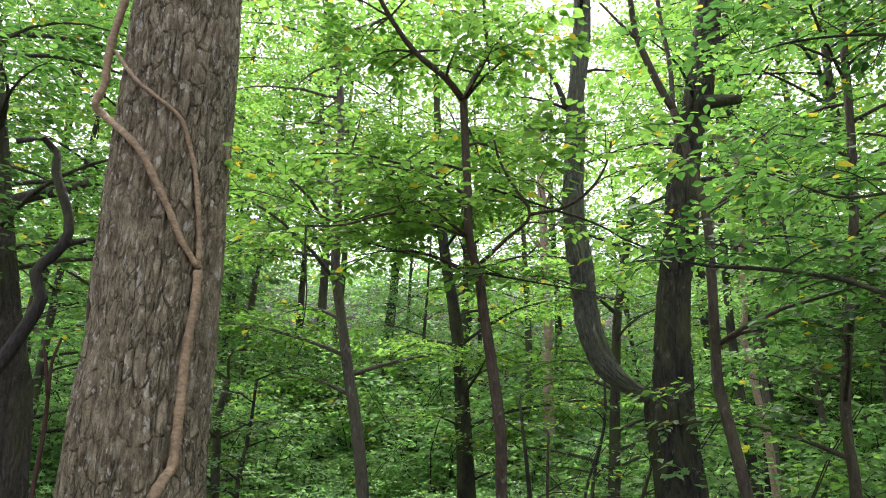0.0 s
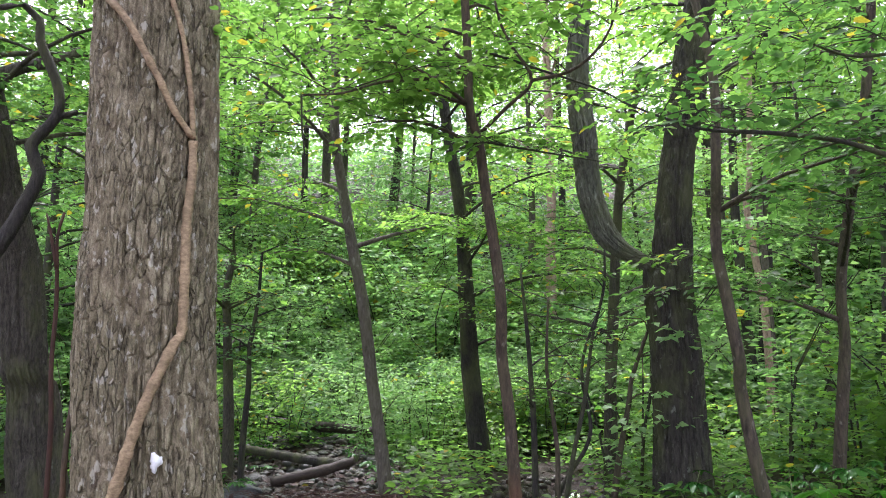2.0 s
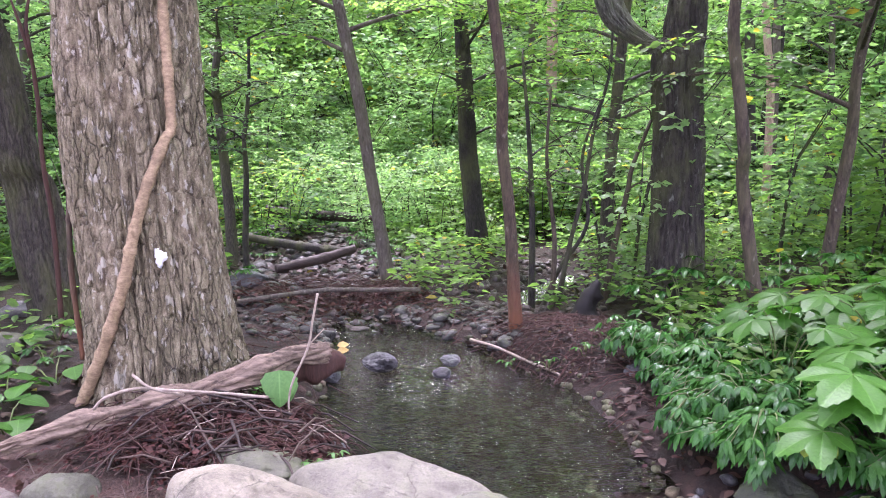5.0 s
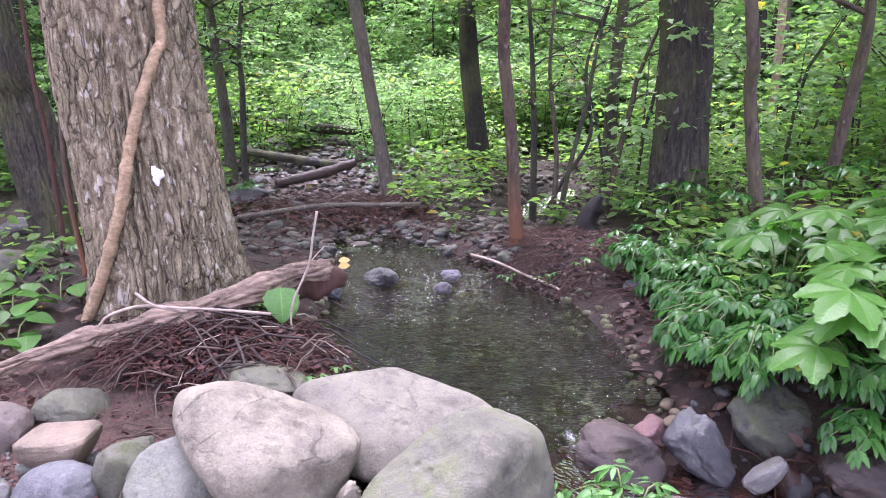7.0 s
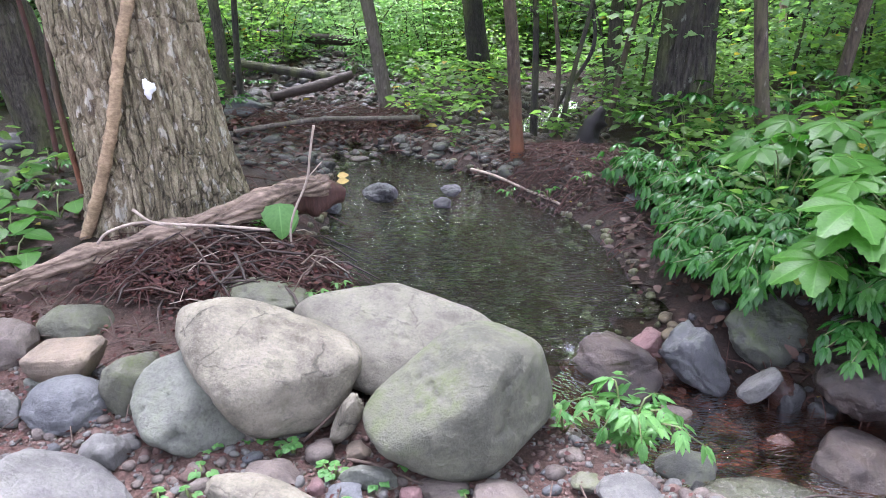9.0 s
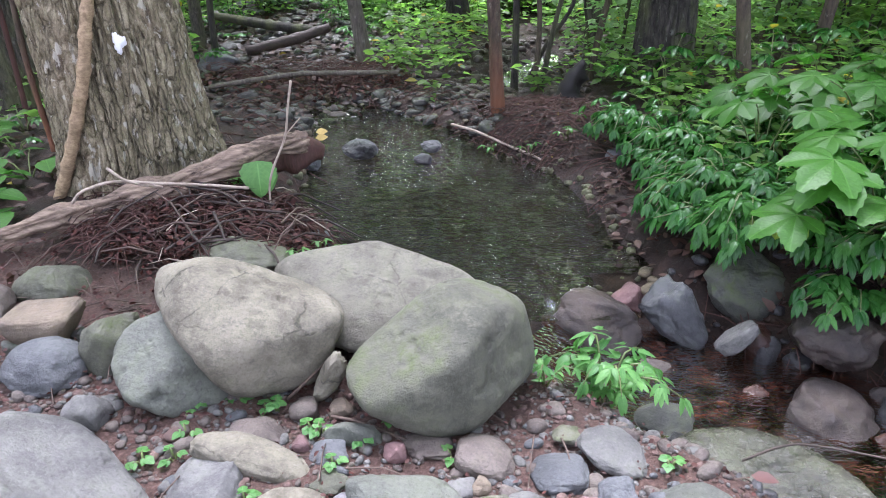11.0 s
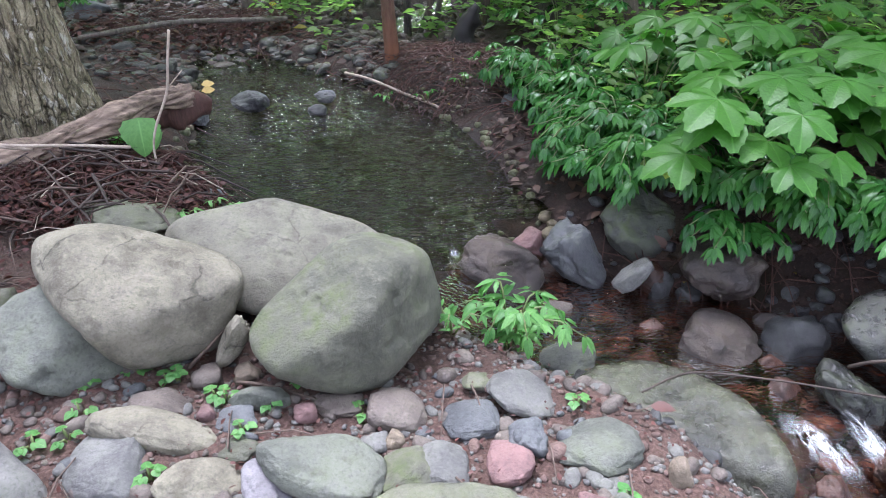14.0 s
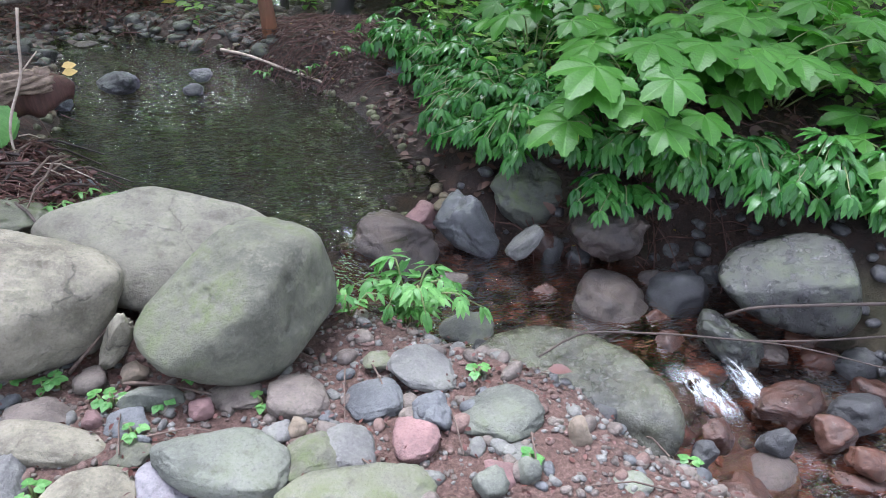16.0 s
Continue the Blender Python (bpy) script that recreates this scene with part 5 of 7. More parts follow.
tree("grey_sapling", "grey sapling behind the young stems", [GREY_TRUNK], BARK_LEFT,
     [dict(count=20, low=1.5, high=5.0, reach=(0.9, 2.0), size=0.08, keep=ahead)], LEAF_MID, 30, 12)
for k, s in enumerate((BUSH_A, BUSH_B, BUSH_C, BUSH_D, BUSH_E)):
    tree("bush_stem", "thin dark stem of a pool-side bush", [s], BARK_SMOOTH if k % 2 else BARK_DARK,
         [dict(count=5, low=0.9, high=2.4, reach=(0.4, 0.9), size=0.07, twig=(0.15, 0.35))], LEAF_MID, 40 + k, 8, category="shrub", group="bush stems on the hummock")
tree("thin_tree", "thin grey tree in the undergrowth", [BACK_A], BARK_LEFT, [dict(count=12, low=1.4, high=3.0, reach=(0.6, 1.6), size=0.08)], LEAF_COOL, 46, 10)
tree("thin_tree", "very thin dark stem in the undergrowth", [BACK_B], BARK_DARK, [dict(count=10, low=1.2, high=3.0, reach=(0.5, 1.3), size=0.075)], LEAF_COOL, 47, 8)
tree("far_tree", "distant straight tree with pale pinkish bark", [FAR_PINK], BARK_PALE, [dict(count=16, low=6, high=12, reach=(1.5, 3.5), size=0.12, every=0.2)], LEAF_SUN, 48, 12)
tree("far_tree", "distant slim tree with pale bark", [FAR_PALE_A], BARK_PALE, [dict(count=12, low=5, high=9, reach=(1.2, 2.8), size=0.11, every=0.2)], LEAF_MID, 49, 10)
tree("far_tree", "distant slim tree with pale bark", [FAR_PALE_B], BARK_GREY, [dict(count=12, low=5, high=9, reach=(1.2, 2.8), size=0.11, every=0.2)], LEAF_MID, 50, 10)
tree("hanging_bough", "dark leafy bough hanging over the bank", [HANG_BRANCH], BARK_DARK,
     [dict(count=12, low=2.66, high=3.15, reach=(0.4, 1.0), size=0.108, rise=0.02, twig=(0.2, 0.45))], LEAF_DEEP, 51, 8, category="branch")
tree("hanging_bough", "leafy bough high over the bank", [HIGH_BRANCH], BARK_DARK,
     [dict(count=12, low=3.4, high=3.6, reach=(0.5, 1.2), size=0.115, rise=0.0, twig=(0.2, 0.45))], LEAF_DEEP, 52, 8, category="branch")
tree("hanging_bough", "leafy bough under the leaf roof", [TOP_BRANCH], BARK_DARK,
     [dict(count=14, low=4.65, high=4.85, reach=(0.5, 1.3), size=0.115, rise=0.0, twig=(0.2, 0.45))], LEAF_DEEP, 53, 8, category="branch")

for k, spine in enumerate((SPRAY_A, SPRAY_B, SPRAY_C, SPRAY_D)):
    low, high = min(q[2] for q in spine), max(q[2] for q in spine)
    tree("hanging_bough", "leafy spray in front of the old tree's arms", [spine], BARK_DARK,
         [dict(count=9, low=low, high=high, reach=(0.3, 0.65) if k < 3 else (0.15, 0.3), size=0.11, rise=0.0, twig=(0.15, 0.35))], LEAF_SUN, 54 + k, 6, category="branch")

# ---- the wood behind ----
def wood_tree(seed, tall, crown_from, reach, leaf, bark, size, count, thick):
    rng = np.random.default_rng(seed)
    lean = rng.normal(0, 0.03, 2)
    pts = [(lean[0] * z + 0.12 * math.sin(z * 0.7 + seed), lean[1] * z, z - 0.4, thick * (1 - 0.75 * z / tall)) for z in np.linspace(0, tall, 7)]
    return tree("wood_tree", "slim woodland tree with a loose leafy crown", [pts], bark,
                [dict(count=count, low=crown_from, high=tall - 0.6, reach=reach, size=size, gap=size * 0.56, every=0.17, twig=(0.5, 1.1), tilt=0.6, fine=False)], leaf, seed, 8,
                proto=KITE, twigs=False, group="trees of the wood", step=0.6)


KINDS = [wood_tree(61, 9.0, 1.2, (1.2, 2.8), LEAF_MID, BARK_DARK, 0.12, 26, 0.08),
         wood_tree(62, 12.0, 2.4, (1.6, 3.2), LEAF_SUN, BARK_LEFT, 0.13, 30, 0.11),
         wood_tree(63, 6.0, 0.6, (1.0, 2.4), LEAF_COOL, BARK_DARK, 0.115, 22, 0.06),
         wood_tree(64, 5.0, 0.5, (1.0, 2.2), LEAF_PALE, BARK_LEFT, 0.10, 18, 0.05),
         wood_tree(65, 13.0, 4.0, (1.8, 3.6), LEAF_SUN, BARK_DARK, 0.145, 30, 0.12)]


def shrub(seed, leaf, size, high, count, label):
    """A bush of many thin stems with flat leaf sprays."""
    rng = np.random.default_rng(seed)
    top = thing("shrub", (0, 0, 0), label, "shrub", "undergrowth shrubs")
    ts, te, tubes = [], [], []
    for k in range(count):
        az, out = rng.uniform(0, 2 * np.pi), rng.uniform(0.2, 0.9) * high * 0.8
        pts = [(0.1 * math.cos(az), 0.1 * math.sin(az), -0.15, 0.012), (0.45 * out * math.cos(az), 0.45 * out * math.sin(az), high * 0.6, 0.006),
               (out * math.cos(az + 0.3), out * math.sin(az + 0.3), high * rng.uniform(0.75, 1.1), 0.003)]
        c = curve_pts(pts, 0.12)
        part("stem", mesh_np("stem", *tube(pts, 4, 0.3, 0.0, k), BARK_DARK), top)
        for q in c[len(c) // 5:]:
            for _ in range(4):
                a = rng.uniform(0, 2 * np.pi)
                ts.append(q[:3])
                te.append(q[:3] + np.array([math.cos(a), math.sin(a), rng.normal(0.05, 0.15)]) * rng.uniform(0.2, 0.5))
    P, D, N, S = spray_leaves(rng, np.array(ts), np.array(te), size * 0.85, size * 1.12, 0.35)
    part("foliage", mesh_np("foliage", *leaves(P, D, N, S, KITE), leaf), top)
    return top


BUSHES = [shrub(71, LEAF_SUN, 0.085, 1.1, 5, "leafy bright green woodland shrub"), shrub(72, LEAF_COOL, 0.09, 0.8, 6, "cool green woodland shrub"),
          shrub(73, LEAF_PALE, 0.07, 1.3, 5, "pale yellow-green woodland shrub"), shrub(74, LEAF_SUN, 0.08, 0.6, 6, "low bright green shrub")]


def put(kinds, rng, places, low=0.85, high=1.25):
    """Spread copies of a few kinds over the given places; the first of each kind takes one place itself."""
    used = set()
    for k, (x, y) in enumerate(places):
        src = kinds[rng.integers(len(kinds))] if k >= len(kinds) else kinds[k]
        s, a = rng.uniform(low, high) * (1 + 0.03 * max(0.0, math.hypot(x, y) - 15)), rng.uniform(0, 360)
        m = pose(x, y, float(height(x, y)) - 0.02, 0, 0, a)
        if src.name not in used:
            used.add(src.name)
            src.matrix_basis = m
        else:
            copy_thing(src, m).scale = (s, s, s)


rng = np.random.default_rng(8)
spots = []
while len(spots) < 40:
    az = radians(rng.uniform(-48, 52))
    d = (22 if abs(az + 0.03) < 0.36 else 12.5) + 14 * rng.uniform(0, 1) ** 1.2
    x, y = d * math.sin(az), d * math.cos(az)
    if 0.04 < az < 0.26 and rng.uniform(0, 1) < 0.5:
        continue
    if min([math.hypot(x - a, y - b) for a, b in spots] + [9]) > 1.2:
        spots.append((x, y))
# last four: trees added on the right, to block sky reflected in the run
put(KINDS, rng, spots + [(5.2, 9.8), (6.6, 6.6), (8.6, 8.0), (7.8, 4.4)])
for k, (x, y) in enumerate(((-4.6, 10.5), (6.2, 10.4), (7.6, 8.0), (6.0, 14.0), (-5.5, 14.5))):
    copy_thing(KINDS[4], pose(x, y, float(height(x, y)) - 0.02, 0, 0, 40 + 83 * k))
for k, (x, y) in enumerate(((-4.5, 25.5), (9.5, 25.0), (-8.5, 25.0), (-2.5, 30.0), (12.0, 21.0))):
    copy_thing(KINDS[4] if k % 2 else KINDS[1], pose(x, y, float(height(x, y)) - 0.1, 0, 0, 61 * k)).scale = (1.7, 1.7, 1.7)
for k, (x, y) in enumerate(((2.2, 19.5), (3.6, 22.5))):
    copy_thing(KINDS[4] if k % 3 else KINDS[1], pose(x, y, float(height(x, y)) - 0.1, 0, 0, 47 + 61 * k)).scale = (1.1, 1.1, 1.05)
# unseen trees added behind and beside the path to close off sky light
ring = []
while len(ring) < 10:
    az, d = radians(rng.uniform(58, 302)), rng.uniform(8.5, 15)
    x, y = d * math.sin(az), d * math.cos(az)
    if min([math.hypot(x - a, y - b) for a, b in ring] + [9]) > 1.5:
        ring.append((x, y))
for k, (x, y) in enumerate(ring):
    far = math.hypot(x, y)
    src = KINDS[4] if far < 8 else KINDS[(0, 1, 4)[k % 3]]
    copy_thing(src, pose(x, y, float(height(x, y)) - 0.02, 0, 0, 77 * k))
spots = []
while len(spots) < 170:
    az, d = radians(rng.uniform(-48, 52)), 7.6 + 16 * rng.uniform(0, 1)
    x, y = d * math.sin(az), d * math.cos(az)
    clear = min(along(np.array([x]), np.array([y]), BACK)[0][0], along(np.array([x]), np.array([y]), WASH)[0][0])
    if clear > 0.7 and min([math.hypot(x - a, y - b) for a, b in spots] + [9]) > 0.55 and not (-1.5 < x < 1.9 and y < 10) and not (-5.2 < x < -1.5 and y < 8.8):
        spots.append((x, y))
put(BUSHES, rng, spots, 0.9, 1.9)
for k in range(34):
    az, d = radians(rng.uniform(-17, 9)), rng.uniform(11.2, 15.5)
    x, y, s = d * math.sin(az), d * math.cos(az), rng.uniform(0.9, 1.35)
    copy_thing(BUSHES[(2, 1, 0, 2)[k % 4]], pose(x, y, float(height(x, y)) - 0.1, 0, 0, 50 * k)).scale = (s, s, s)
for k in range(190):
    az, d = radians(rng.uniform(-46, 50)), rng.uniform(15.5, 30)
    x, y, s = d * math.sin(az), d * math.cos(az), rng.uniform(1.7, 2.9)
    copy_thing(BUSHES[k % 4], pose(x, y, float(height(x, y)) - 0.1, 0, 0, 50 * k)).scale = (s, s, s)

# herb layer of the wood floor
rng = np.random.default_rng(9)
az, d = np.radians(rng.uniform(-50, 56, 5600)), 4.2 + 16 * rng.uniform(0, 1, 5600) ** 1.1
x, y = d * np.sin(az), d * np.cos(az)
free = np.minimum.reduce([q[0] - q[1] for q in (along(x, y, line) for line in (POOL, BACK, LOWER, WASH))])
ok = (free > 0.35) & ~((x < -1.0) & (y < 8.0) & (x > -5.0) & (rng.uniform(0, 1, 5600) < 0.8)) & ~((x < 0) & (y < 6.5) & (x > -2.6)) & ~((np.abs(x - 0.9) < 0.8) & (y < 6.6))
x, y, d = x[ok], y[ok], d[ok]
g, k = height(x, y), 7
a = rng.uniform(0, 6.28, (len(x), 1)) + np.arange(k) * 2 * np.pi / k
D = np.stack([np.cos(a), np.sin(a), rng.normal(0.1, 0.22, a.shape)], -1)
up = rng.uniform(0.05, 0.4, len(x)) * np.minimum(1, d / 7)
P = np.stack([x, y, g + up], -1)[:, None] + D * rng.uniform(0.01, 0.14, (*a.shape, 1))
S = rng.uniform(0.06, 0.12, a.shape) * (0.7 + d / 18)[:, None]
N = np.array([0, 0, 1.0]) + rng.normal(0, 0.3, D.shape)
lone("herb_layer", mesh_np("herb_layer", *leaves(P.reshape(-1, 3), D.reshape(-1, 3), N.reshape(-1, 3), S.ravel(), HEX), LEAF_MID), "low green herbs covering the wood floor", "herbs", kind="stuff")

# undergrowth that covers the far slope, and the far wood on it
rng = np.random.default_rng(19)
count = 15000
az, d = np.radians(rng.uniform(-50, 54, count)), 14.5 + 58 * rng.uniform(0, 1, count) ** 1.9
x, y = d * np.sin(az), d * np.cos(az)
a = rng.uniform(0, 6.28, (count, 6))
D = np.stack([np.cos(a), np.sin(a), rng.normal(0.1, 0.3, a.shape)], -1)
wide = (0.5 + d / 30)[:, None]
P = np.stack([x, y, height(x, y) + rng.uniform(0.1, 1.0, count) * wide[:, 0]], -1)[:, None] + D * (rng.uniform(0.02, 0.3, a.shape) * wide)[:, :, None]
N = np.array([0, -0.3, 1.0]) + rng.normal(0, 0.4, D.shape)
S = rng.uniform(0.12, 0.24, a.shape) * wide
lone("far_undergrowth", mesh_np("far_undergrowth", *leaves(P.reshape(-1, 3), D.reshape(-1, 3), N.reshape(-1, 3), S.ravel(), KITE), LEAF_COOL), "green undergrowth on the far slope", "undergrowth", kind="stuff")
count = 520
az, d = rng.uniform(-50, 54, count), rng.uniform(32, 52, count)
seen = (np.abs(az - 27) > 5) | (rng.uniform(0, 1, count) < 0.3)
az, d = np.radians(az[seen]), d[seen]
x, y = d * np.sin(az), d * np.cos(az)
mid = np.stack([x, y, height(x, y) + 1 + 11 * rng.uniform(0, 1, len(x)) ** 1.2], -1)
P = mid[:, None] + rng.normal(0, 1, (len(x), 46, 3)) * np.array([1.3, 1.3, 0.5])
D = rng.normal(0, 1, P.shape) * np.array([1, 1, 0.3])
N = np.array([0, -0.2, 1.0]) + rng.normal(0, 0.4, P.shape)
lone("far_wood", mesh_np("far_wood", *leaves(P.reshape(-1, 3), D.reshape(-1, 3), N.reshape(-1, 3), rng.uniform(0.22, 0.4, P.shape[0] * 46), KITE), LEAF_SUN), "sunlit leaves of the far wood on the slope", "far wood", kind="stuff")

# ---- stones ----
hewn_boulder((-0.665, 2.421, 0.191), [(0.96, 0.29, 0.0, 0.392), (0.76, 0.49, 0.44, 0.311), (0.35, 0.56, 0.75, 0.229), (-0.15, 0.48, 0.86, 0.291), (-0.61, 0.28, 0.74, 0.437), (-0.9, -0.01, 0.43, 0.399), (-0.96, -0.29, -0.0, 0.311), (-0.76, -0.49, -0.44, 0.205), (-0.35, -0.56, -0.75, 0.241), (0.15, -0.48, -0.86, 0.253), (0.61, -0.28, -0.74, 0.31), (0.9, 0.01, -0.43, 0.313), (0.24, -0.59, 0.77, 0.229), (-0.57, -0.51, 0.65, 0.304), (0.27, 0.01, 0.96, 0.214), (0.4, -0.9, -0.17, 0.251), (-0.24, 0.83, -0.51, 0.29), (0.24, -0.83, 0.51, 0.29)],
             STONE_BEIGE, "large pale beige boulder with flat worn faces on the bank", 11, 0.030)
hewn_boulder((0.036, 2.264, 0.144), [(0.99, 0.07, 0.13, 0.343), (0.78, 0.34, 0.52, 0.367), (0.36, 0.52, 0.77, 0.33), (-0.15, 0.56, 0.82, 0.281), (-0.63, 0.45, 0.64, 0.211), (-0.93, 0.22, 0.29, 0.301), (-0.99, -0.07, -0.13, 0.371), (-0.78, -0.34, -0.52, 0.298), (-0.36, -0.52, -0.77, 0.259), (0.15, -0.56, -0.82, 0.28), (0.63, -0.45, -0.64, 0.26), (0.93, -0.22, -0.29, 0.458), (-0.34, -0.41, 0.84, 0.214), (0.74, -0.62, 0.26, 0.25), (0.11, -0.99, 0.0, 0.269), (0.23, 0.06, 0.97, 0.265), (0.02, 0.83, -0.56, 0.3), (-0.02, -0.83, 0.56, 0.3)],
             STONE_GREEN, "large grey-green rounded boulder with mossy flank beside the outlet", 12, 0.025)
hewn_boulder((-0.195, 2.71, 0.12), [(0.99, 0.13, 0.1, 0.552), (0.78, 0.36, 0.52, 0.336), (0.36, 0.48, 0.8, 0.236), (-0.16, 0.48, 0.86, 0.258), (-0.63, 0.35, 0.7, 0.497), (-0.93, 0.12, 0.34, 0.459), (-0.99, -0.13, -0.1, 0.489), (-0.78, -0.36, -0.52, 0.299), (-0.36, -0.48, -0.8, 0.219), (0.16, -0.48, -0.86, 0.24), (0.93, -0.12, -0.34, 0.431), (0.08, -0.4, 0.92, 0.188), (-0.44, -0.71, 0.55, 0.305), (-0.07, 0.87, -0.49, 0.28), (0.07, -0.87, 0.49, 0.28)],
             STONE_BACK, "long smooth grey-beige boulder at the edge of the pool", 13, 0.030)
hewn_boulder((-0.898, 2.308, 0.119), [(0.93, 0.35, -0.06, 0.201), (0.74, 0.56, 0.37, 0.143), (0.35, 0.62, 0.7, 0.173), (-0.14, 0.51, 0.85, 0.201), (-0.59, 0.27, 0.76, 0.214), (-0.88, -0.05, 0.47, 0.219), (-0.93, -0.35, 0.06, 0.22), (-0.74, -0.56, -0.37, 0.196), (-0.35, -0.62, -0.7, 0.182), (0.14, -0.51, -0.85, 0.19), (0.59, -0.27, -0.76, 0.31), (0.88, 0.05, -0.47, 0.421), (-0.18, -0.5, 0.84, 0.145), (0.59, -0.77, 0.25, 0.159), (-0.33, 0.78, -0.53, 0.17), (0.33, -0.78, 0.53, 0.17)],
             STONE_TEAL, "teal-grey angular boulder under the pale boulder", 14, 0.040)
stone(-0.873, 3.229, 0.103, 0.241, 0.197, 0.067, STONE_GREEN, "mossy grey boulder at the litter heap", 15, 5, 5, name='boulder', taper=-0.18, tip=3)
hewn_boulder((1.145, 1.858, -0.233), [(0.91, -0.3, 0.29, 0.322), (0.8, 0.1, 0.59, 0.264), (0.48, 0.48, 0.74, 0.234), (0.03, 0.73, 0.68, 0.311), (-0.43, 0.78, 0.45, 0.489), (-0.77, 0.63, 0.09, 0.418), (-0.91, 0.3, -0.29, 0.447), (-0.8, -0.1, -0.59, 0.197), (-0.48, -0.48, -0.74, 0.145), (-0.03, -0.73, -0.68, 0.273), (0.43, -0.78, -0.45, 0.358), (0.77, -0.63, -0.09, 0.372), (-0.03, 0.05, 1.0, 0.141), (-0.54, -0.37, 0.76, 0.203), (-0.78, -0.62, 0.08, 0.182), (0.42, 0.61, -0.67, 0.22), (-0.42, -0.61, 0.67, 0.22)],
             STONE_WETGREEN, "long wet olive boulder with moss beside the cascade", 16, 0.035)
hewn_boulder((2.297, 2.138, -0.154), [(0.75, -0.51, 0.42, 0.255), (0.66, -0.11, 0.75, 0.313), (0.39, 0.31, 0.87, 0.253), (0.02, 0.65, 0.76, 0.221), (-0.36, 0.82, 0.44, 0.279), (-0.64, 0.77, 0.01, 0.296), (-0.75, 0.51, -0.42, 0.277), (-0.66, 0.11, -0.75, 0.204), (-0.39, -0.31, -0.87, 0.182), (-0.02, -0.65, -0.76, 0.247), (0.36, -0.82, -0.44, 0.291), (0.64, -0.77, -0.01, 0.288), (-0.39, -0.07, 0.92, 0.159), (-0.6, -0.78, 0.19, 0.207), (0.66, 0.56, -0.5, 0.23), (-0.66, -0.56, 0.5, 0.23)],
             STONE_WETGREY, "large dark mossy boulder over the stream", 17, 0.030)
hewn_boulder((-1.104, 1.712, 0.031), [(0.88, 0.41, -0.22, 0.327), (0.71, 0.68, 0.18, 0.231), (0.34, 0.77, 0.53, 0.264), (-0.12, 0.66, 0.74, 0.298), (-0.82, -0.03, 0.57, 0.282), (-0.88, -0.41, 0.22, 0.256), (-0.71, -0.68, -0.18, 0.227), (-0.34, -0.77, -0.53, 0.284), (0.12, -0.66, -0.74, 0.238), (0.54, -0.36, -0.76, 0.328), (0.82, 0.03, -0.57, 0.353), (0.47, 0.17, 0.86, 0.163), (0.84, -0.33, 0.42, 0.231), (-0.45, 0.63, -0.63, 0.25), (0.45, -0.63, 0.63, 0.25)],
             STONE_GREY, "large flat pale grey stone on the gravel", 18, 0.030)
stone(1.606, 2.461, -0.382, 0.185, 0.202, 0.202, STONE_WETBROWN, "long two-toned brown rock in the stream", 19, 5, 25, flats=1, lump=0.13, square=0.8, slope=0.25, taper=0.16, tip=-13)
stone(-1.696, 3.085, 0.044, 0.171, 0.157, 0.098, STONE_GREEN, "green mossy domed stone on the bank", 20, 5, 0, flats=3, lump=0.11, taper=-0.18, tip=12)
stone(-1.509, 2.624, 0.088, 0.127, 0.107, 0.092, STONE_ORANGE, "flat ochre slab leaning on the stones", 21, 5, -5, flats=2, lump=0.06, square=0.34, taper=0.42, tip=-5)
stone(-1.40, 2.36, 0.075, 0.155, 0.125, 0.098, STONE_BLUE, "rounded dark grey stone on the gravel", 22, 5, 10, flats=3, lump=0.11, taper=-0.1)
stone(-1.62, 2.36, 0.061, 0.074, 0.06, 0.086, STONE_GREY, "pale grey stone on the gravel", 23, 4, 0)
stone(-1.912, 2.818, 0.056, 0.182, 0.162, 0.127, STONE_BROWN, "brown lichened stone on the bank", 24, 5, 0, flats=3, lump=0.11, taper=-0.28, tip=-16)
stone(-1.18, 2.45, 0.1, 0.119, 0.095, 0.136, STONE_GREEN, "grey stone with green moss on the gravel", 25, 4, 30)
stone(-1.382, 2.634, 0.049, 0.022, 0.029, 0.026, STONE_GREY, "small round grey pebble", 26, 5, 0, taper=-0.05, tip=-42)
stone(-1.15, 2.1, 0.068, 0.082, 0.066, 0.073, STONE_GREY, "pale grey stone on the gravel", 27, 4, 0)
stone(-0.353, 2.238, 0.089, 0.044, 0.034, 0.118, STONE_BEIGE, "upright grey stone wedged between boulders", 28, 5, 20, flats=2, taper=0.21, tip=35)
stone(-1.62, 2.56, 0.039, 0.044, 0.035, 0.035, STONE_TEAL, "small teal stone on the bank", 29, 3, 0)
stone(-0.557, 1.894, 0.036, 0.206, 0.071, 0.054, STONE_BEIGE, "rounded sandy beige stone on the gravel", 30, 5, -12, flats=3, lump=0.11, taper=-0.04, tip=15)
stone(-0.560, 2.017, 0.029, 0.102, 0.078, 0.037, STONE_BROWN, "brown stone half buried in gravel", 31, 5, 0, flats=3, lump=0.11, taper=-0.12, tip=16)
stone(-0.676, 1.802, 0.025, 0.152, 0.119, 0.046, STONE_GREY, "grey stone with an orange worn face", 32, 5, -30, flats=3, lump=0.11, square=0.6, taper=-0.23, tip=-9)
stone(-0.411, 1.688, 0.032, 0.133, 0.078, 0.038, STONE_BEIGE, "smooth sandy stone on the gravel", 33, 5, 10, flats=3, lump=0.11, taper=-0.17, tip=16)
stone(-0.225, 1.669, 0.016, 0.078, 0.097, 0.033, STONE_PURPLE, "pale purple-grey stone on the gravel", 34, 5, 15, flats=3, lump=0.11, taper=-0.24, tip=16)
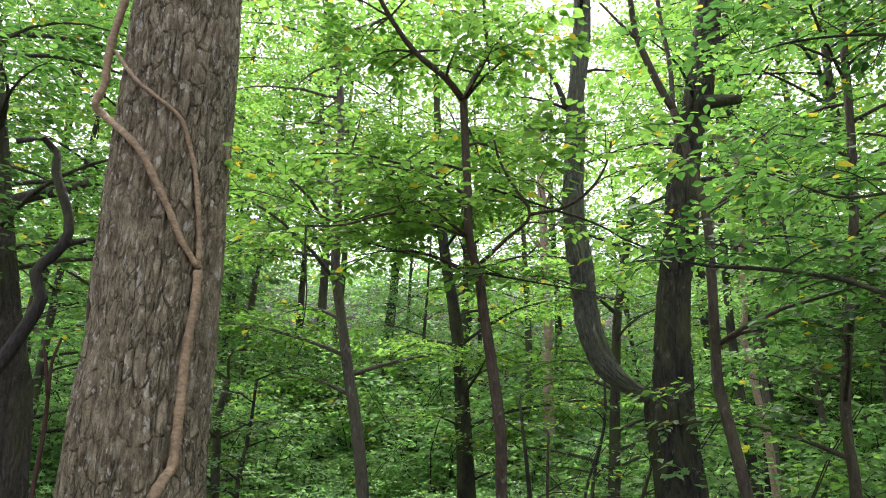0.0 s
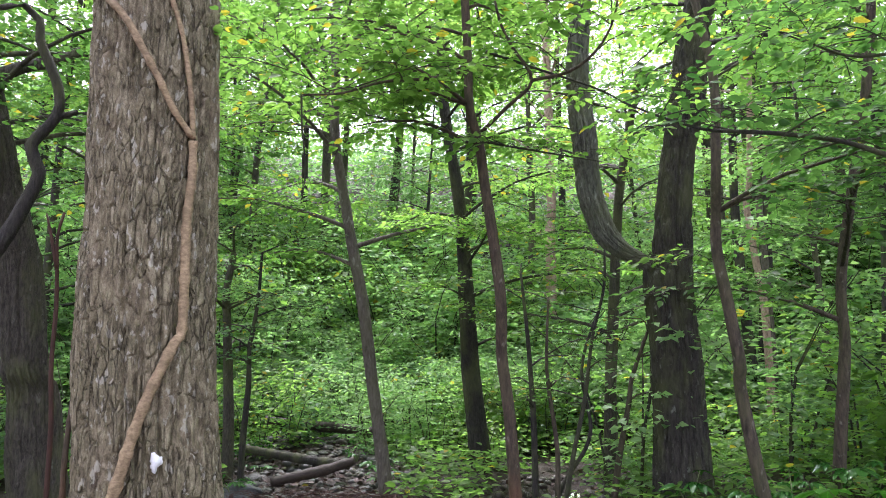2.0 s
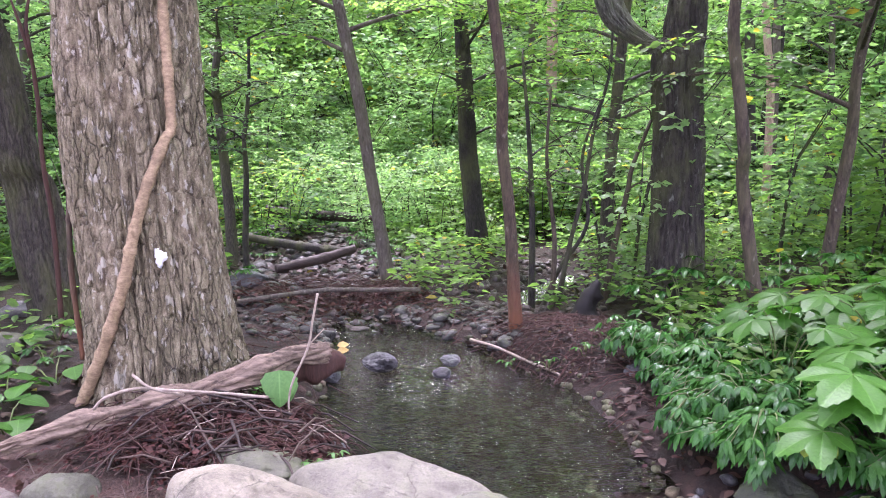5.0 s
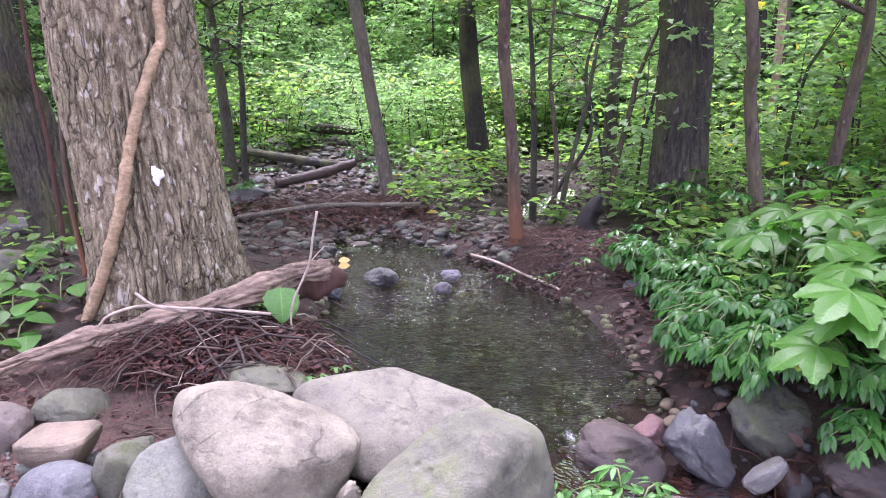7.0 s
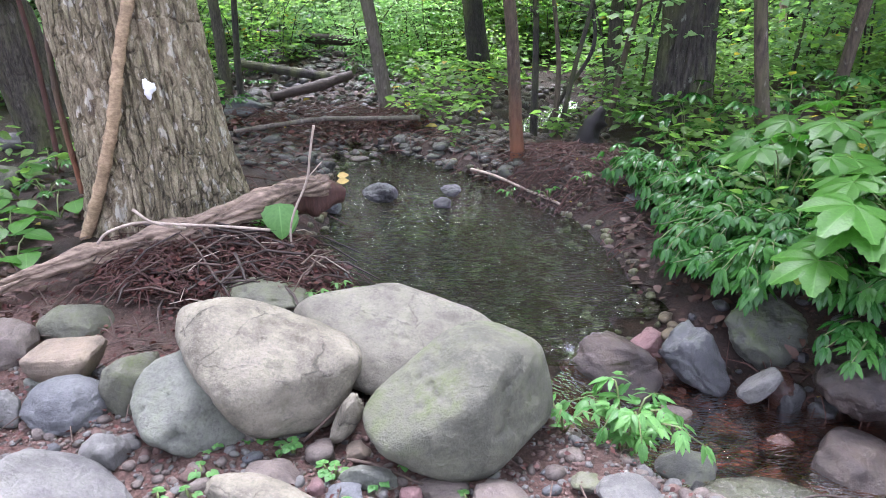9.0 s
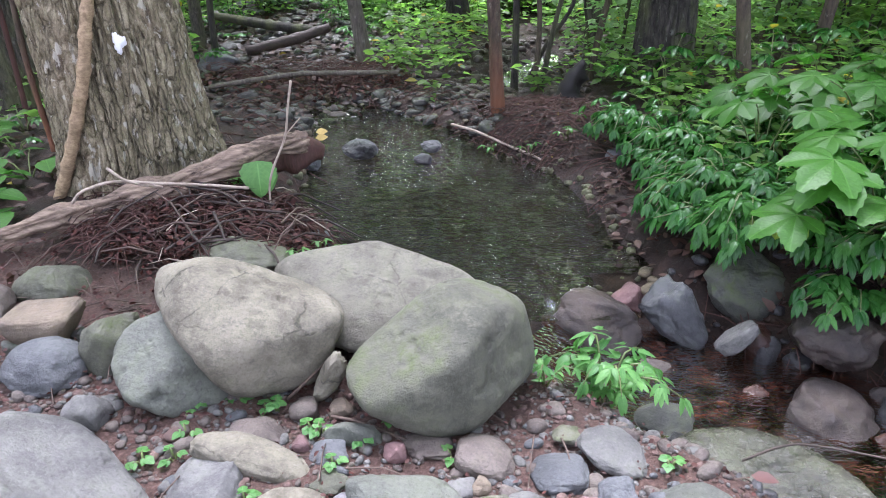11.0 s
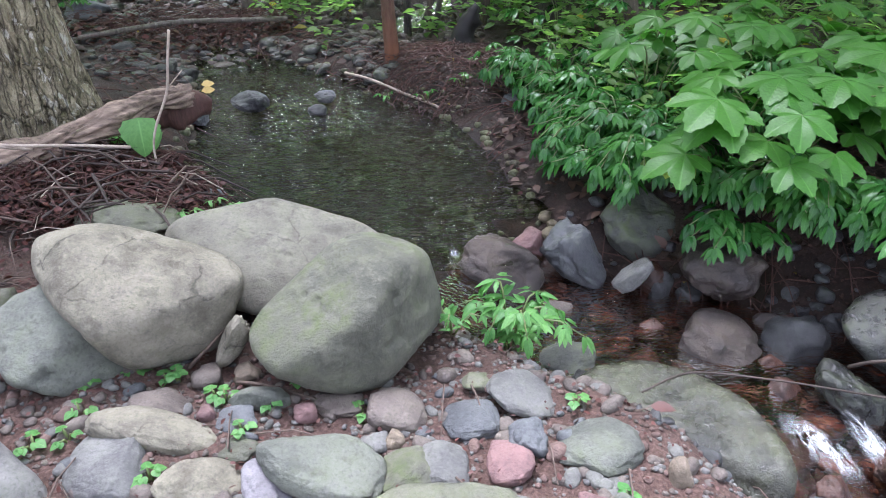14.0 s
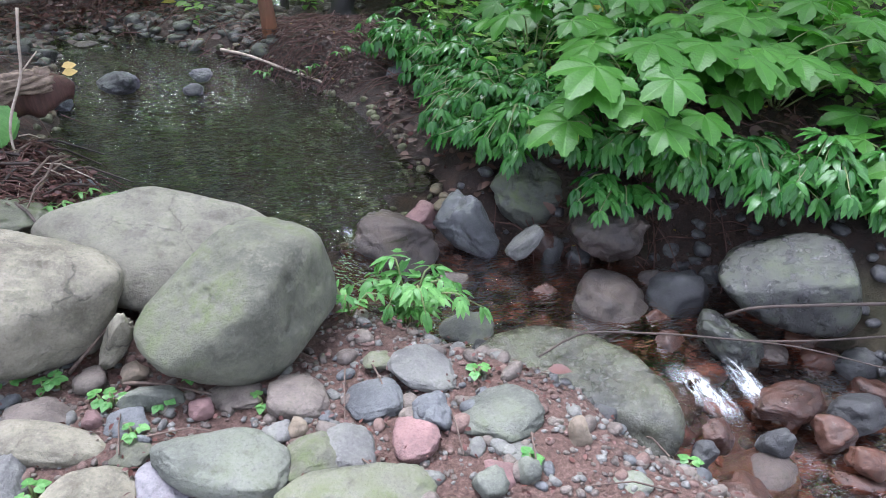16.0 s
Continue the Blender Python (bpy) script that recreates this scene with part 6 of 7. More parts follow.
stone(-0.075, 1.695, 0.025, 0.190, 0.129, 0.059, STONE_TEAL, "flat green-grey stone on the gravel", 35, 5, -25, flats=3, lump=0.11, square=0.76, cuts=((0.1, -0.1, 1, 0.7),), taper=-0.01, tip=16)
stone(0.161, 1.659, -0.007, 0.087, 0.089, 0.044, STONE_GREEN, "rounded green-grey stone on the gravel", 36, 5, 0, flats=3, lump=0.11, taper=0.10, tip=-9)
stone(0.275, 1.669, -0.003, 0.079, 0.094, 0.024, STONE_GREY, "flat grey stone half buried", 37, 5, 0, flats=3, lump=0.11, taper=-0.06, tip=15)
stone(0.388, 1.845, -0.011, 0.099, 0.089, 0.035, STONE_BLUE, "blue-grey speckled stone on the gravel", 38, 5, -5, flats=3, lump=0.11, taper=0.17, tip=-6)
stone(0.457, 1.656, -0.003, 0.077, 0.096, 0.033, STONE_PINK, "pink rounded stone on the gravel", 39, 5, 0, flats=3, lump=0.11, taper=0.17, tip=-8)
stone(0.734, 1.646, -0.002, 0.140, 0.115, 0.055, STONE_TEAL, "smooth flat grey-green stone on the gravel", 40, 5, 5, flats=3, lump=0.11, taper=-0.02, tip=-8)
stone(0.579, 1.936, -0.005, 0.122, 0.120, 0.032, STONE_GREY, "pale grey wedge stone on the gravel", 41, 5, -25, flats=3, lump=0.11, taper=-0.10, tip=16)
stone(0.919, 2.418, -0.309, 0.125, 0.123, 0.064, STONE_MOSSY, "olive mossy stone beside the run", 42, 5, 10, flats=3, lump=0.11, taper=0.17, tip=-9)
stone(0.165, 1.928, -0.008, 0.105, 0.103, 0.045, STONE_BROWN, "brown-grey stone half buried in gravel", 43, 5, 0, flats=3, lump=0.11, taper=0.01, tip=16)
stone(-0.326, 1.938, 0.015, 0.066, 0.061, 0.020, STONE_BLUE, "dark grey stone on the gravel", 44, 5, 0, flats=3, lump=0.11, taper=0.08, tip=-2)
stone(-0.252, 2.017, 0.020, 0.105, 0.036, 0.043, STONE_TEAL, "flat teal stone half buried", 45, 5, 0, flats=3, lump=0.11, taper=-0.27, tip=16)
stone(-0.02, 1.99, -0.011, 0.086, 0.071, 0.021, STONE_BROWN, "brown stone half buried in gravel", 46, 4, 0)
stone(-0.31, 1.81, 0.014, 0.063, 0.056, 0.017, STONE_GREEN, "flat grey-green stone on the gravel", 47, 4, 0)
stone(0.53, 1.71, 0.01, 0.046, 0.048, 0.052, STONE_BLUE, "blue-grey stone on the gravel", 48, 3, 0)
stone(0.253, 1.464, 0.027, 0.234, 0.097, 0.063, STONE_GREEN, "broad mossy stone on the gravel", 49, 5, 10, flats=3, lump=0.11, taper=0.14, tip=13)
stone(0.92, 1.5, 0.014, 0.036, 0.038, 0.061, STONE_ORANGE, "yellow-brown pebble on the gravel", 50, 3, 0)
stone(0.73, 1.47, -0.001, 0.069, 0.062, 0.02, STONE_GREY, "rounded grey pebble on the gravel", 51, 3, 0)
stone(0.64, 1.43, 0.012, 0.049, 0.051, 0.035, STONE_PINK, "brick-red pebble on the gravel", 52, 3, 0)
stone(0.71, 1.41, 0.018, 0.034, 0.036, 0.051, STONE_TEAL, "pale green pebble on the gravel", 53, 3, 0)
stone(1.528, 1.575, -0.269, 0.064, 0.053, 0.064, STONE_RED, "wet red stone at the cascade", 54, 5, 0, taper=0.06, tip=14)
stone(1.4, 1.49, -0.223, 0.046, 0.037, 0.053, STONE_WET, "dark wet stone at the cascade", 55, 4, 0)
stone(1.717, 1.526, -0.479, 0.172, 0.133, 0.069, STONE_WETBROWN, "dark brown wet boulder below the cascade", 56, 5, 0, flats=3, lump=0.11, taper=-0.25, tip=-15)
stone(1.19, 1.33, -0.123, 0.087, 0.07, 0.053, STONE_GREY, "purple-grey stone on the gravel", 57, 4, 0)
stone(0.98, 1.3, -0.005, 0.058, 0.052, 0.017, STONE_TEAL, "grey-green stone on the gravel", 58, 3, 0)
stone(0.6, 1.41, 0.018, 0.046, 0.048, 0.042, STONE_TEAL, "teal pebble on the gravel", 59, 3, 0)
stone(0.08, 1.79, -0.008, 0.048, 0.05, 0.025, STONE_GREY, "grey pebble on the gravel", 60, 3, 0)
stone(0.14, 1.79, -0.007, 0.033, 0.035, 0.032, STONE_ORANGE, "sandy pebble on the gravel", 61, 3, 0)
stone(0.53, 1.7, 0.012, 0.059, 0.062, 0.056, STONE_BLUE, "blue-grey stone on the gravel", 62, 4, 0)
stone(0.45, 2.02, -0.013, 0.056, 0.052, 0.015, STONE_GREEN, "round grey-green pebble on the gravel", 63, 3, 0)
stone(-0.12, 1.94, 0.008, 0.038, 0.04, 0.033, STONE_PINK, "reddish pebble on the gravel", 64, 3, 0)
stone(-0.04, 1.95, -0.007, 0.039, 0.041, 0.017, STONE_BROWN, "brown pebble on the gravel", 65, 3, 0)
stone(-0.44, 2.16, 0.018, 0.053, 0.055, 0.035, STONE_BROWN, "brown pebble on the gravel", 66, 3, 0)
stone(-0.31, 2.17, 0.011, 0.045, 0.047, 0.027, STONE_ORANGE, "sandy pebble on the gravel", 67, 3, 0)
stone(-0.42, 1.97, 0.024, 0.033, 0.034, 0.032, STONE_PINK, "purple-red pebble on the gravel", 68, 3, 0)
stone(0.747, 2.991, -0.183, 0.256, 0.197, 0.169, STONE_WETBROWN, "wet brown boulder at the outlet", 69, 5, 0, taper=0.32, tip=11)
stone(0.68, 2.95, -0.347, 0.186, 0.128, 0.032, STONE_WETGREY, "flat wet rock shelf at the outlet", 70, 4, 0)
stone(0.98, 3.21, -0.181, 0.103, 0.082, 0.078, STONE_PINK, "reddish wet stone at the outlet", 71, 4, 0)
stone(1.147, 2.996, -0.169, 0.134, 0.094, 0.178, STONE_SLATE, "smooth wet slate-blue stone with dark veins", 72, 5, 20, flats=5, square=0.7, taper=0.43, tip=-47)
stone(1.508, 3.125, -0.084, 0.220, 0.145, 0.173, STONE_MOSSY, "dark stone with bright moss under the leaves", 73, 5, 0, taper=0.05, tip=42)
stone(1.375, 2.853, -0.192, 0.047, 0.073, 0.107, STONE_GREY, "pale smooth stone propped on the slate", 74, 5, -25, flats=3, lump=0.16, square=0.75, taper=-0.17, tip=47)
stone(1.741, 2.762, -0.145, 0.197, 0.183, 0.131, STONE_WETBROWN, "rounded brown boulder beside the run", 75, 5, 0, taper=0.49, tip=-3)
stone(1.52, 2.83, -0.287, 0.062, 0.05, 0.106, STONE_WET, "black wet stone beside the run", 76, 3, 0)
stone(1.66, 2.8, -0.312, 0.069, 0.055, 0.055, STONE_WET, "dark wet stone beside the run", 77, 3, 0)
stone(1.96, 2.42, -0.306, 0.161, 0.129, 0.108, STONE_WET, "dark wet rock in the stream", 78, 4, 0)
stone(1.977, 2.044, -0.331, 0.183, 0.110, 0.105, STONE_WETGREY, "blue-black wet slab in the stream", 79, 5, -30, taper=-0.03, tip=51)
stone(1.72, 2.12, -0.369, 0.083, 0.067, 0.101, STONE_RED, "wet rust-red stone in the stream", 80, 4, 0)
stone(1.83, 2.01, -0.417, 0.1, 0.08, 0.064, STONE_RED, "amber wet stone in the stream", 81, 4, 0)
stone(1.994, 1.711, -0.364, 0.168, 0.097, 0.054, STONE_RED, "dark red wet rock in the cascade", 82, 5, 0, taper=0.06, tip=3)
stone(2.25, 1.61, -0.384, 0.124, 0.1, 0.07, STONE_WET, "black wet rock in the stream", 83, 4, 0)
stone(2.34, 2.04, -0.413, 0.099, 0.08, 0.072, STONE_RED, "dark red rock under the water", 84, 4, 0)
stone(2.82, 2.09, -0.186, 0.114, 0.091, 0.127, STONE_GREEN, "grey stone over the stream", 85, 4, 0)
stone(2.66, 1.9, -0.314, 0.121, 0.097, 0.071, STONE_BLUE, "blue-grey wet stone in the stream", 86, 4, 0)
stone(2.09, 2.67, -0.267, 0.069, 0.055, 0.064, STONE_WET, "dark wet pebble beside the run", 87, 3, 0)
stone(2.19, 2.6, -0.278, 0.076, 0.061, 0.043, STONE_WET, "dark wet pebble beside the run", 88, 3, 0)
stone(1.9, 2.52, -0.325, 0.086, 0.069, 0.069, STONE_WETBROWN, "wet brown stone in the stream", 89, 4, -15, group='wet stones in the stream')
stone(2.11, 2.6, -0.327, 0.069, 0.055, 0.064, STONE_WET, "black wet stone in the stream", 90, 4, 24, group='wet stones in the stream')
stone(2.03, 2.4, -0.326, 0.094, 0.075, 0.067, STONE_WETBROWN, "wet brown stone in the stream", 91, 4, 20, group='wet stones in the stream')
stone(2.19, 2.48, -0.323, 0.059, 0.047, 0.073, STONE_WET, "black wet stone in the stream", 92, 4, -4, group='wet stones in the stream')
stone(2.23, 2.91, -0.332, 0.06, 0.048, 0.055, STONE_BLUE, "blue-grey damp stone beside the stream", 93, 4, -10, group='wet stones in the stream')
stone(2.37, 2.81, -0.331, 0.069, 0.055, 0.056, STONE_WET, "black wet stone in the stream", 94, 4, 15, group='wet stones in the stream')
stone(2.55, 2.85, -0.332, 0.057, 0.046, 0.054, STONE_WETBROWN, "wet brown stone in the stream", 95, 4, -16, group='wet stones in the stream')
stone(1.76, 2.28, -0.33, 0.058, 0.047, 0.06, STONE_RED, "wet rust-red stone in the stream", 96, 4, 16, group='wet stones in the stream')
stone(1.9, 2.25, -0.396, 0.069, 0.055, 0.066, STONE_RED, "wet rust-red stone in the stream", 97, 4, -15, group='wet stones in the stream')
stone(2.01, 2.1, -0.399, 0.079, 0.064, 0.06, STONE_RED, "wet rust-red stone in the stream", 98, 4, -5, group='wet stones in the stream')
stone(2.15, 2.01, -0.399, 0.097, 0.077, 0.06, STONE_WETBROWN, "wet brown stone in the stream", 99, 4, -30, group='wet stones in the stream')
stone(2.33, 1.93, -0.404, 0.096, 0.077, 0.05, STONE_RED, "wet rust-red stone in the stream", 100, 4, -10, group='wet stones in the stream')
stone(2.46, 1.82, -0.395, 0.095, 0.076, 0.069, STONE_WET, "black wet stone in the stream", 101, 4, 10, group='wet stones in the stream')
stone(2, 1.69, -0.395, 0.076, 0.061, 0.068, STONE_RED, "wet rust-red stone in the stream", 102, 4, 20, group='wet stones in the stream')
stone(2.07, 1.55, -0.399, 0.084, 0.068, 0.06, STONE_RED, "wet rust-red stone in the stream", 103, 4, -30, group='wet stones in the stream')
stone(1.81, 1.57, -0.395, 0.062, 0.049, 0.068, STONE_WET, "black wet stone in the stream", 104, 4, -10, group='wet stones in the stream')
stone(2.09, 1.4, -0.4, 0.081, 0.065, 0.058, STONE_RED, "wet rust-red stone in the stream", 105, 4, -30, group='wet stones in the stream')
stone(1.05, 2.87, -0.335, 0.081, 0.064, 0.048, STONE_WETBROWN, "wet brown stone in the stream", 106, 4, -30, group='wet stones in the stream')
stone(1.19, 2.73, -0.336, 0.079, 0.063, 0.047, STONE_RED, "wet rust-red stone in the stream", 107, 4, -20, group='wet stones in the stream')
stone(0.78, 2.72, -0.337, 0.076, 0.061, 0.044, STONE_WETBROWN, "wet brown stone in the stream", 108, 4, 10, group='wet stones in the stream')
stone(1.36, 2.61, -0.33, 0.071, 0.057, 0.059, STONE_RED, "wet rust-red stone in the stream", 109, 4, 0, group='wet stones in the stream')
stone(-0.461, 5.228, -0.023, 0.151, 0.114, 0.067, STONE_WET, "dark wet stone standing in the pool", 110, 5, 0, taper=-0.40, tip=10, group='stones in the pool')
stone(0.049, 5.314, -0.042, 0.084, 0.078, 0.038, STONE_WET, "dark wet stone in the pool", 111, 5, 0, taper=0.34, tip=-2, group='stones in the pool')
stone(-0.818, 5.005, -0.029, 0.083, 0.110, 0.101, STONE_BLUE, "angular blue-grey stone at the pool edge", 112, 5, 0, flats=8, taper=-0.27, tip=-4, group='stones in the pool')
stone(-1.04, 5.22, -0.118, 0.074, 0.059, 0.064, STONE_WET, "dark stone at the pool edge", 113, 3, 0, group='stones in the pool')
stone(1.25, 4.75, -0.035, 0.1, 0.08, 0.129, STONE_BLUE, "blue-grey stone in the bank under leaves", 114, 4, 0, group='stones in the pool')
stone(1.61, 5.29, 0.09, 0.116, 0.093, 0.079, STONE_BLUE, "blue-grey stone on the bank among herbs", 115, 4, 0, group='stones in the pool')
stone(-0.57, 3.66, -0.031, 0.068, 0.054, 0.054, STONE_BLUE, "dark flat stone at the pool edge", 116, 4, 0, group='stones in the pool')
stone(-0.02, 5.08, -0.064, 0.066, 0.053, 0.044, STONE_WET, "small wet stone in the pool", 117, 3, 0, group='stones in the pool')
stone(-3.16, 5.1, 0.138, 0.143, 0.114, 0.123, STONE_GREEN, "green mossy stone beside the trunk", 118, 4, 0)
stone(-3.18, 5.77, 0.074, 0.127, 0.101, 0.079, STONE_GREEN, "mossy stone beside the trunk", 119, 4, 0)
stone(-3.97, 6.74, 0.039, 0.241, 0.121, 0.093, STONE_GREY, "pale flat stone behind the trunk", 120, 4, 0)
stone(-2.23, 8.13, 0.078, 0.24, 0.192, 0.115, STONE_BLUE, "dark blue-grey boulder in the dry wash", 121, 4, 0, group='stones in the dry wash')
stone(-1.39, 2.63, 0.037, 0.039, 0.031, 0.03, STONE_GREY, "small round grey pebble on the bank", 122, 3, 0)


def strewn(rng, count, place):
    """Places drawn from a patch until there are enough."""
    got = np.zeros((0, 2))
    while len(got) < count:
        got = np.vstack([got, place(rng, count * 3)])
    return got[:count]


def pebbles(name, count, place, sizes, material, label, seed, level=2):
    """Loose gravel, strewn where place() allows."""
    rng = np.random.default_rng(seed)
    forms = [stone_shape((1, rng.uniform(0.6, 0.95), rng.uniform(0.4, 0.75)), seed + k, level) for k in range(6)]
    xy = strewn(rng, count, place)
    g = rough_height(xy[:, 0], xy[:, 1])
    chunks = []
    for (x, y), z in zip(xy, g):
        v, f = forms[rng.integers(6)]
        s, a = rng.uniform(*sizes) * rng.uniform(0.5, 1), rng.uniform(0, 6.28)
        c, q = math.cos(a), math.sin(a)
        w = np.stack([c * v[:, 0] - q * v[:, 1], q * v[:, 0] + c * v[:, 1], v[:, 2]], -1) * s
        chunks.append((w + np.array([x, y, z + 0.15 * s]), f))
    return lone(name, mesh_np(name, *merge(chunks), material), label, "gravel", kind="stuff")


def patch(x0, x1, y0, y1, line, inside, outside):
    """A patch of ground in a box, between two distances from the edge of a channel."""
    def place(rng, n):
        x, y = rng.uniform(x0, x1, n), rng.uniform(y0, y1, n)
        d, half, _ = along(x, y, line)
        ok = (d - half > inside) & (d - half < outside)
        return np.stack([x[ok], y[ok]], -1)
    return place


all_bank = patch(-3.0, 1.9, -0.6, 2.75, LOWER, -0.02, 9)


def on_bank(rng, n):
    """The gravel bank, thinning out towards its ragged edges."""
    p = all_bank(rng, n)
    edge = 0.25 * np.sin(3.1 * p[:, 0]) + 0.15 * np.sin(7.7 * p[:, 0] + 1)
    thick = bump01(p[:, 1] + edge, -0.2, 1.25) * bump01(p[:, 0] + 0.2 * np.sin(5 * p[:, 1]), -2.9, -1.6)
    return p[rng.uniform(0, 1, len(p)) < thick ** 1.5]


in_run = patch(0.4, 3.4, -0.6, 3.2, LOWER, -9, -0.06)
in_pool = patch(-1.4, 1.4, 3.0, 7.2, POOL, -9, 0.12)
in_wash = patch(-3.4, -0.2, 6.0, 13, WASH, -9, 0.5)
for k, (mat, count) in enumerate(((STONE_GREY, 440), (STONE_BROWN, 580), (STONE_RUST, 200), (STONE_BLUE, 160))):
    pebbles("gravel", count, on_bank, (0.012, 0.045), mat, "mixed small gravel on the bank", 200 + k)
for k, mat in enumerate((STONE_GREY, STONE_BROWN, STONE_RUST)):
    pebbles("fine_gravel", (3100, 4300, 2100)[k], on_bank, (0.005, 0.017), mat, "fine grit and small gravel on the bank", 220 + k, 1)
pebbles("stream_gravel", 330, in_run, (0.02, 0.07), STONE_WET, "dark wet gravel in the stream", 210)
pebbles("stream_gravel", 300, in_run, (0.03, 0.10), STONE_RED, "rust-red wet gravel in the stream", 211)
pebbles("pool_bed", 700, in_pool, (0.015, 0.045), STONE_OLIVE, "olive stones on the bed of the pool", 230)
pebbles("pool_bed", 260, in_pool, (0.02, 0.06), STONE_BED, "brown silted stones on the bed of the pool", 231)
pebbles("wash_cobbles", 420, in_wash, (0.04, 0.13), STONE_SHORE, "damp grey cobbles of the dry wash", 213)
pebbles("shore_gravel", 320, patch(-1.9, 0.6, 5.6, 7.6, POOL, 0.0, 0.9), (0.03, 0.08), STONE_SHORE, "dark grey gravel at the head of the pool", 215)
pebbles("shore_gravel", 160, patch(0.9, 3.0, 1.6, 3.3, LOWER, -0.1, 0.3), (0.02, 0.06), STONE_WET, "dark wet gravel at the stream's far edge", 216)
pebbles("wash_cobbles", 360, in_wash, (0.03, 0.10), STONE_WETBROWN, "brown cobbles of the dry wash", 214)
pebbles("wash_cobbles", 420, patch(-0.6, 2.6, 6.6, 9.6, BACK, -0.05, 0.8), (0.03, 0.09), STONE_WETBROWN, "damp brown cobbles round the backwater", 219)

# wet stones crowding the stream
rng = np.random.default_rng(77)
for k, (x, y) in enumerate(strewn(rng, 46, patch(0.75, 2.7, 0.9, 2.95, LOWER, -9, 0.05))):
    a = rng.uniform(0.045, 0.12)
    mat, what = ((STONE_WET, "dark wet stone in the stream"), (STONE_RED, "rust-red wet stone in the stream"), (STONE_BROWN, "brown wet stone in the stream"))[(0, 1, 0, 2, 1)[k % 5]]
    stone(x, y, float(height(x, y)) + 0.35 * a, a, a * rng.uniform(0.6, 0.9), a * rng.uniform(0.45, 0.8), mat, what, 700 + k, 4, rng.uniform(0, 180), group="wet stones in the stream")
# stones along the far edge of the pool
for k, (x, y) in enumerate(strewn(rng, 34, patch(-1.5, 1.5, 3.1, 7.0, POOL, 0.02, 0.22))):
    a = rng.uniform(0.04, 0.10)
    if y > 5.2 and x < 0.5:
        stone(x, y, float(height(x, y)) + 0.3 * a, a, a * 0.8, a * rng.uniform(0.5, 0.8), STONE_SHORE if k % 3 else STONE_MOSSY, "small damp stone at the pool's edge", 760 + k, 3, rng.uniform(0, 180), group="stones round the pool")

# ---- dead wood ----
def stick(name, lines, material, label, category="stick", seed=0, sides=8, rough=0.05, knots=0.1):
    top = thing(name, lines[0][0][:3], label, category)
    for k, q in enumerate(lines):
        part("stem" if k == 0 else "side_twig", mesh_np("stem", *tube(q, sides, 0.03, rough, seed + k, knots), material), top)
    return top


def old_log():
    """A split, weathered log: deep long cracks, a ragged dark end."""
    top = thing("dead_log", LOG[0][:3], "split weathered reddish-grey log lying against the great trunk", "log")
    me = mesh_np("log", *tube(LOG, 64, 0.018, 0.0, 1), DEAD_WOOD)
    v = np.empty(len(me.vertices) * 3, np.float32)
    nrm = np.empty(len(me.vertices) * 3, np.float32)
    me.vertices.foreach_get("co", v)
    me.vertices.foreach_get("normal", nrm)
    v, nrm = v.reshape(-1, 3).astype(float), nrm.reshape(-1, 3)
    t = np.array([1.6, 0.87, 0.33])
    t /= np.linalg.norm(t)
    s = v @ t
    q = v - s[:, None] * t + (0.10 * s)[:, None] * t
    k = bump01(np.abs(vnoise(q, 24, 3)), 0.0, 0.3) * 0.6 + bump01(np.abs(vnoise(q, 55, 4)), 0.0, 0.4) * 0.35 + 0.7 * vnoise(v, 6, 6)
    v += nrm * ((k - 0.75) * 0.042)[:, None]
    me.vertices.foreach_set("co", v.astype(np.float32).ravel())
    me.update()
    part("log", me, top)
    for k, q in enumerate((LOG_ROOT, LOG_ROOT2)):
        part("root", mesh_np("root", *tube(q, 10, 0.02, 0.05, 8 + k, 0.15), PALE_TWIG), top, "pale peeled root")
    return top


old_log()
stick("dead_stump", [[(-0.98, 4.1, 0.20, 0.06), (-0.82, 4.18, 0.26, 0.08), (-0.68, 4.24, 0.28, 0.08), (-0.6, 4.26, 0.27, 0.05)]], RED_WOOD, "dark reddish broken end of the log over the pool", "log", 5, 24, 0.16, 0.3)
stick("white_twig", [WHITE_TWIG, WHITE_TWIG_FORK], PALE_TWIG, "pale bare upright twig with a fork", "twig", 11, 6)
stick("fallen_stick", [FAR_STICK], BARK_GREY, "long fallen grey stick across the dry wash", "stick", 12, 10)
stick("white_stick", [WHITE_STICK], PALE_TWIG, "short whitish stick at the water's edge", "stick", 13, 8)
stick("stream_branch", [STREAM_STICK, STREAM_STICK2], DARK_WOOD, "thin dark branch with lichen lying over the stream", "branch", 14, 8)
stick("stream_branch", [STREAM_STICK3], DARK_WOOD, "dark bare branch lying over the stream", "branch", 15, 8)
stick("leaning_twig", [LEAN_TWIG], TWIG, "brown twig leaning between the boulders", "twig", 16, 6)
stick("bank_root", [[(-1.086, 2.234, 0.046, 0.012), (-0.977, 2.179, 0.039, 0.012), (-0.865, 2.136, 0.031, 0.012), (-0.78, 2.128, 0.026, 0.012), (-0.707, 2.149, 0.021, 0.012)]], RED_WOOD, "reddish root lying on the gravel before the boulders", "root", 22, 8, 0.1, 0.3)
stick("bank_root", [[(-0.342, 2.128, 0.009, 0.006), (-0.249, 2.099, 0.006, 0.006), (-0.158, 2.049, 0.002, 0.006), (-0.086, 2.009, -0.003, 0.006)]], TWIG, "thin brown root between the stones", "root", 23, 6, 0.08, 0.2)
stick("hanging_twig", [HANG_TWIG], BARK_DARK, "thin bare twig hanging from a bough", "twig", 17, 5)
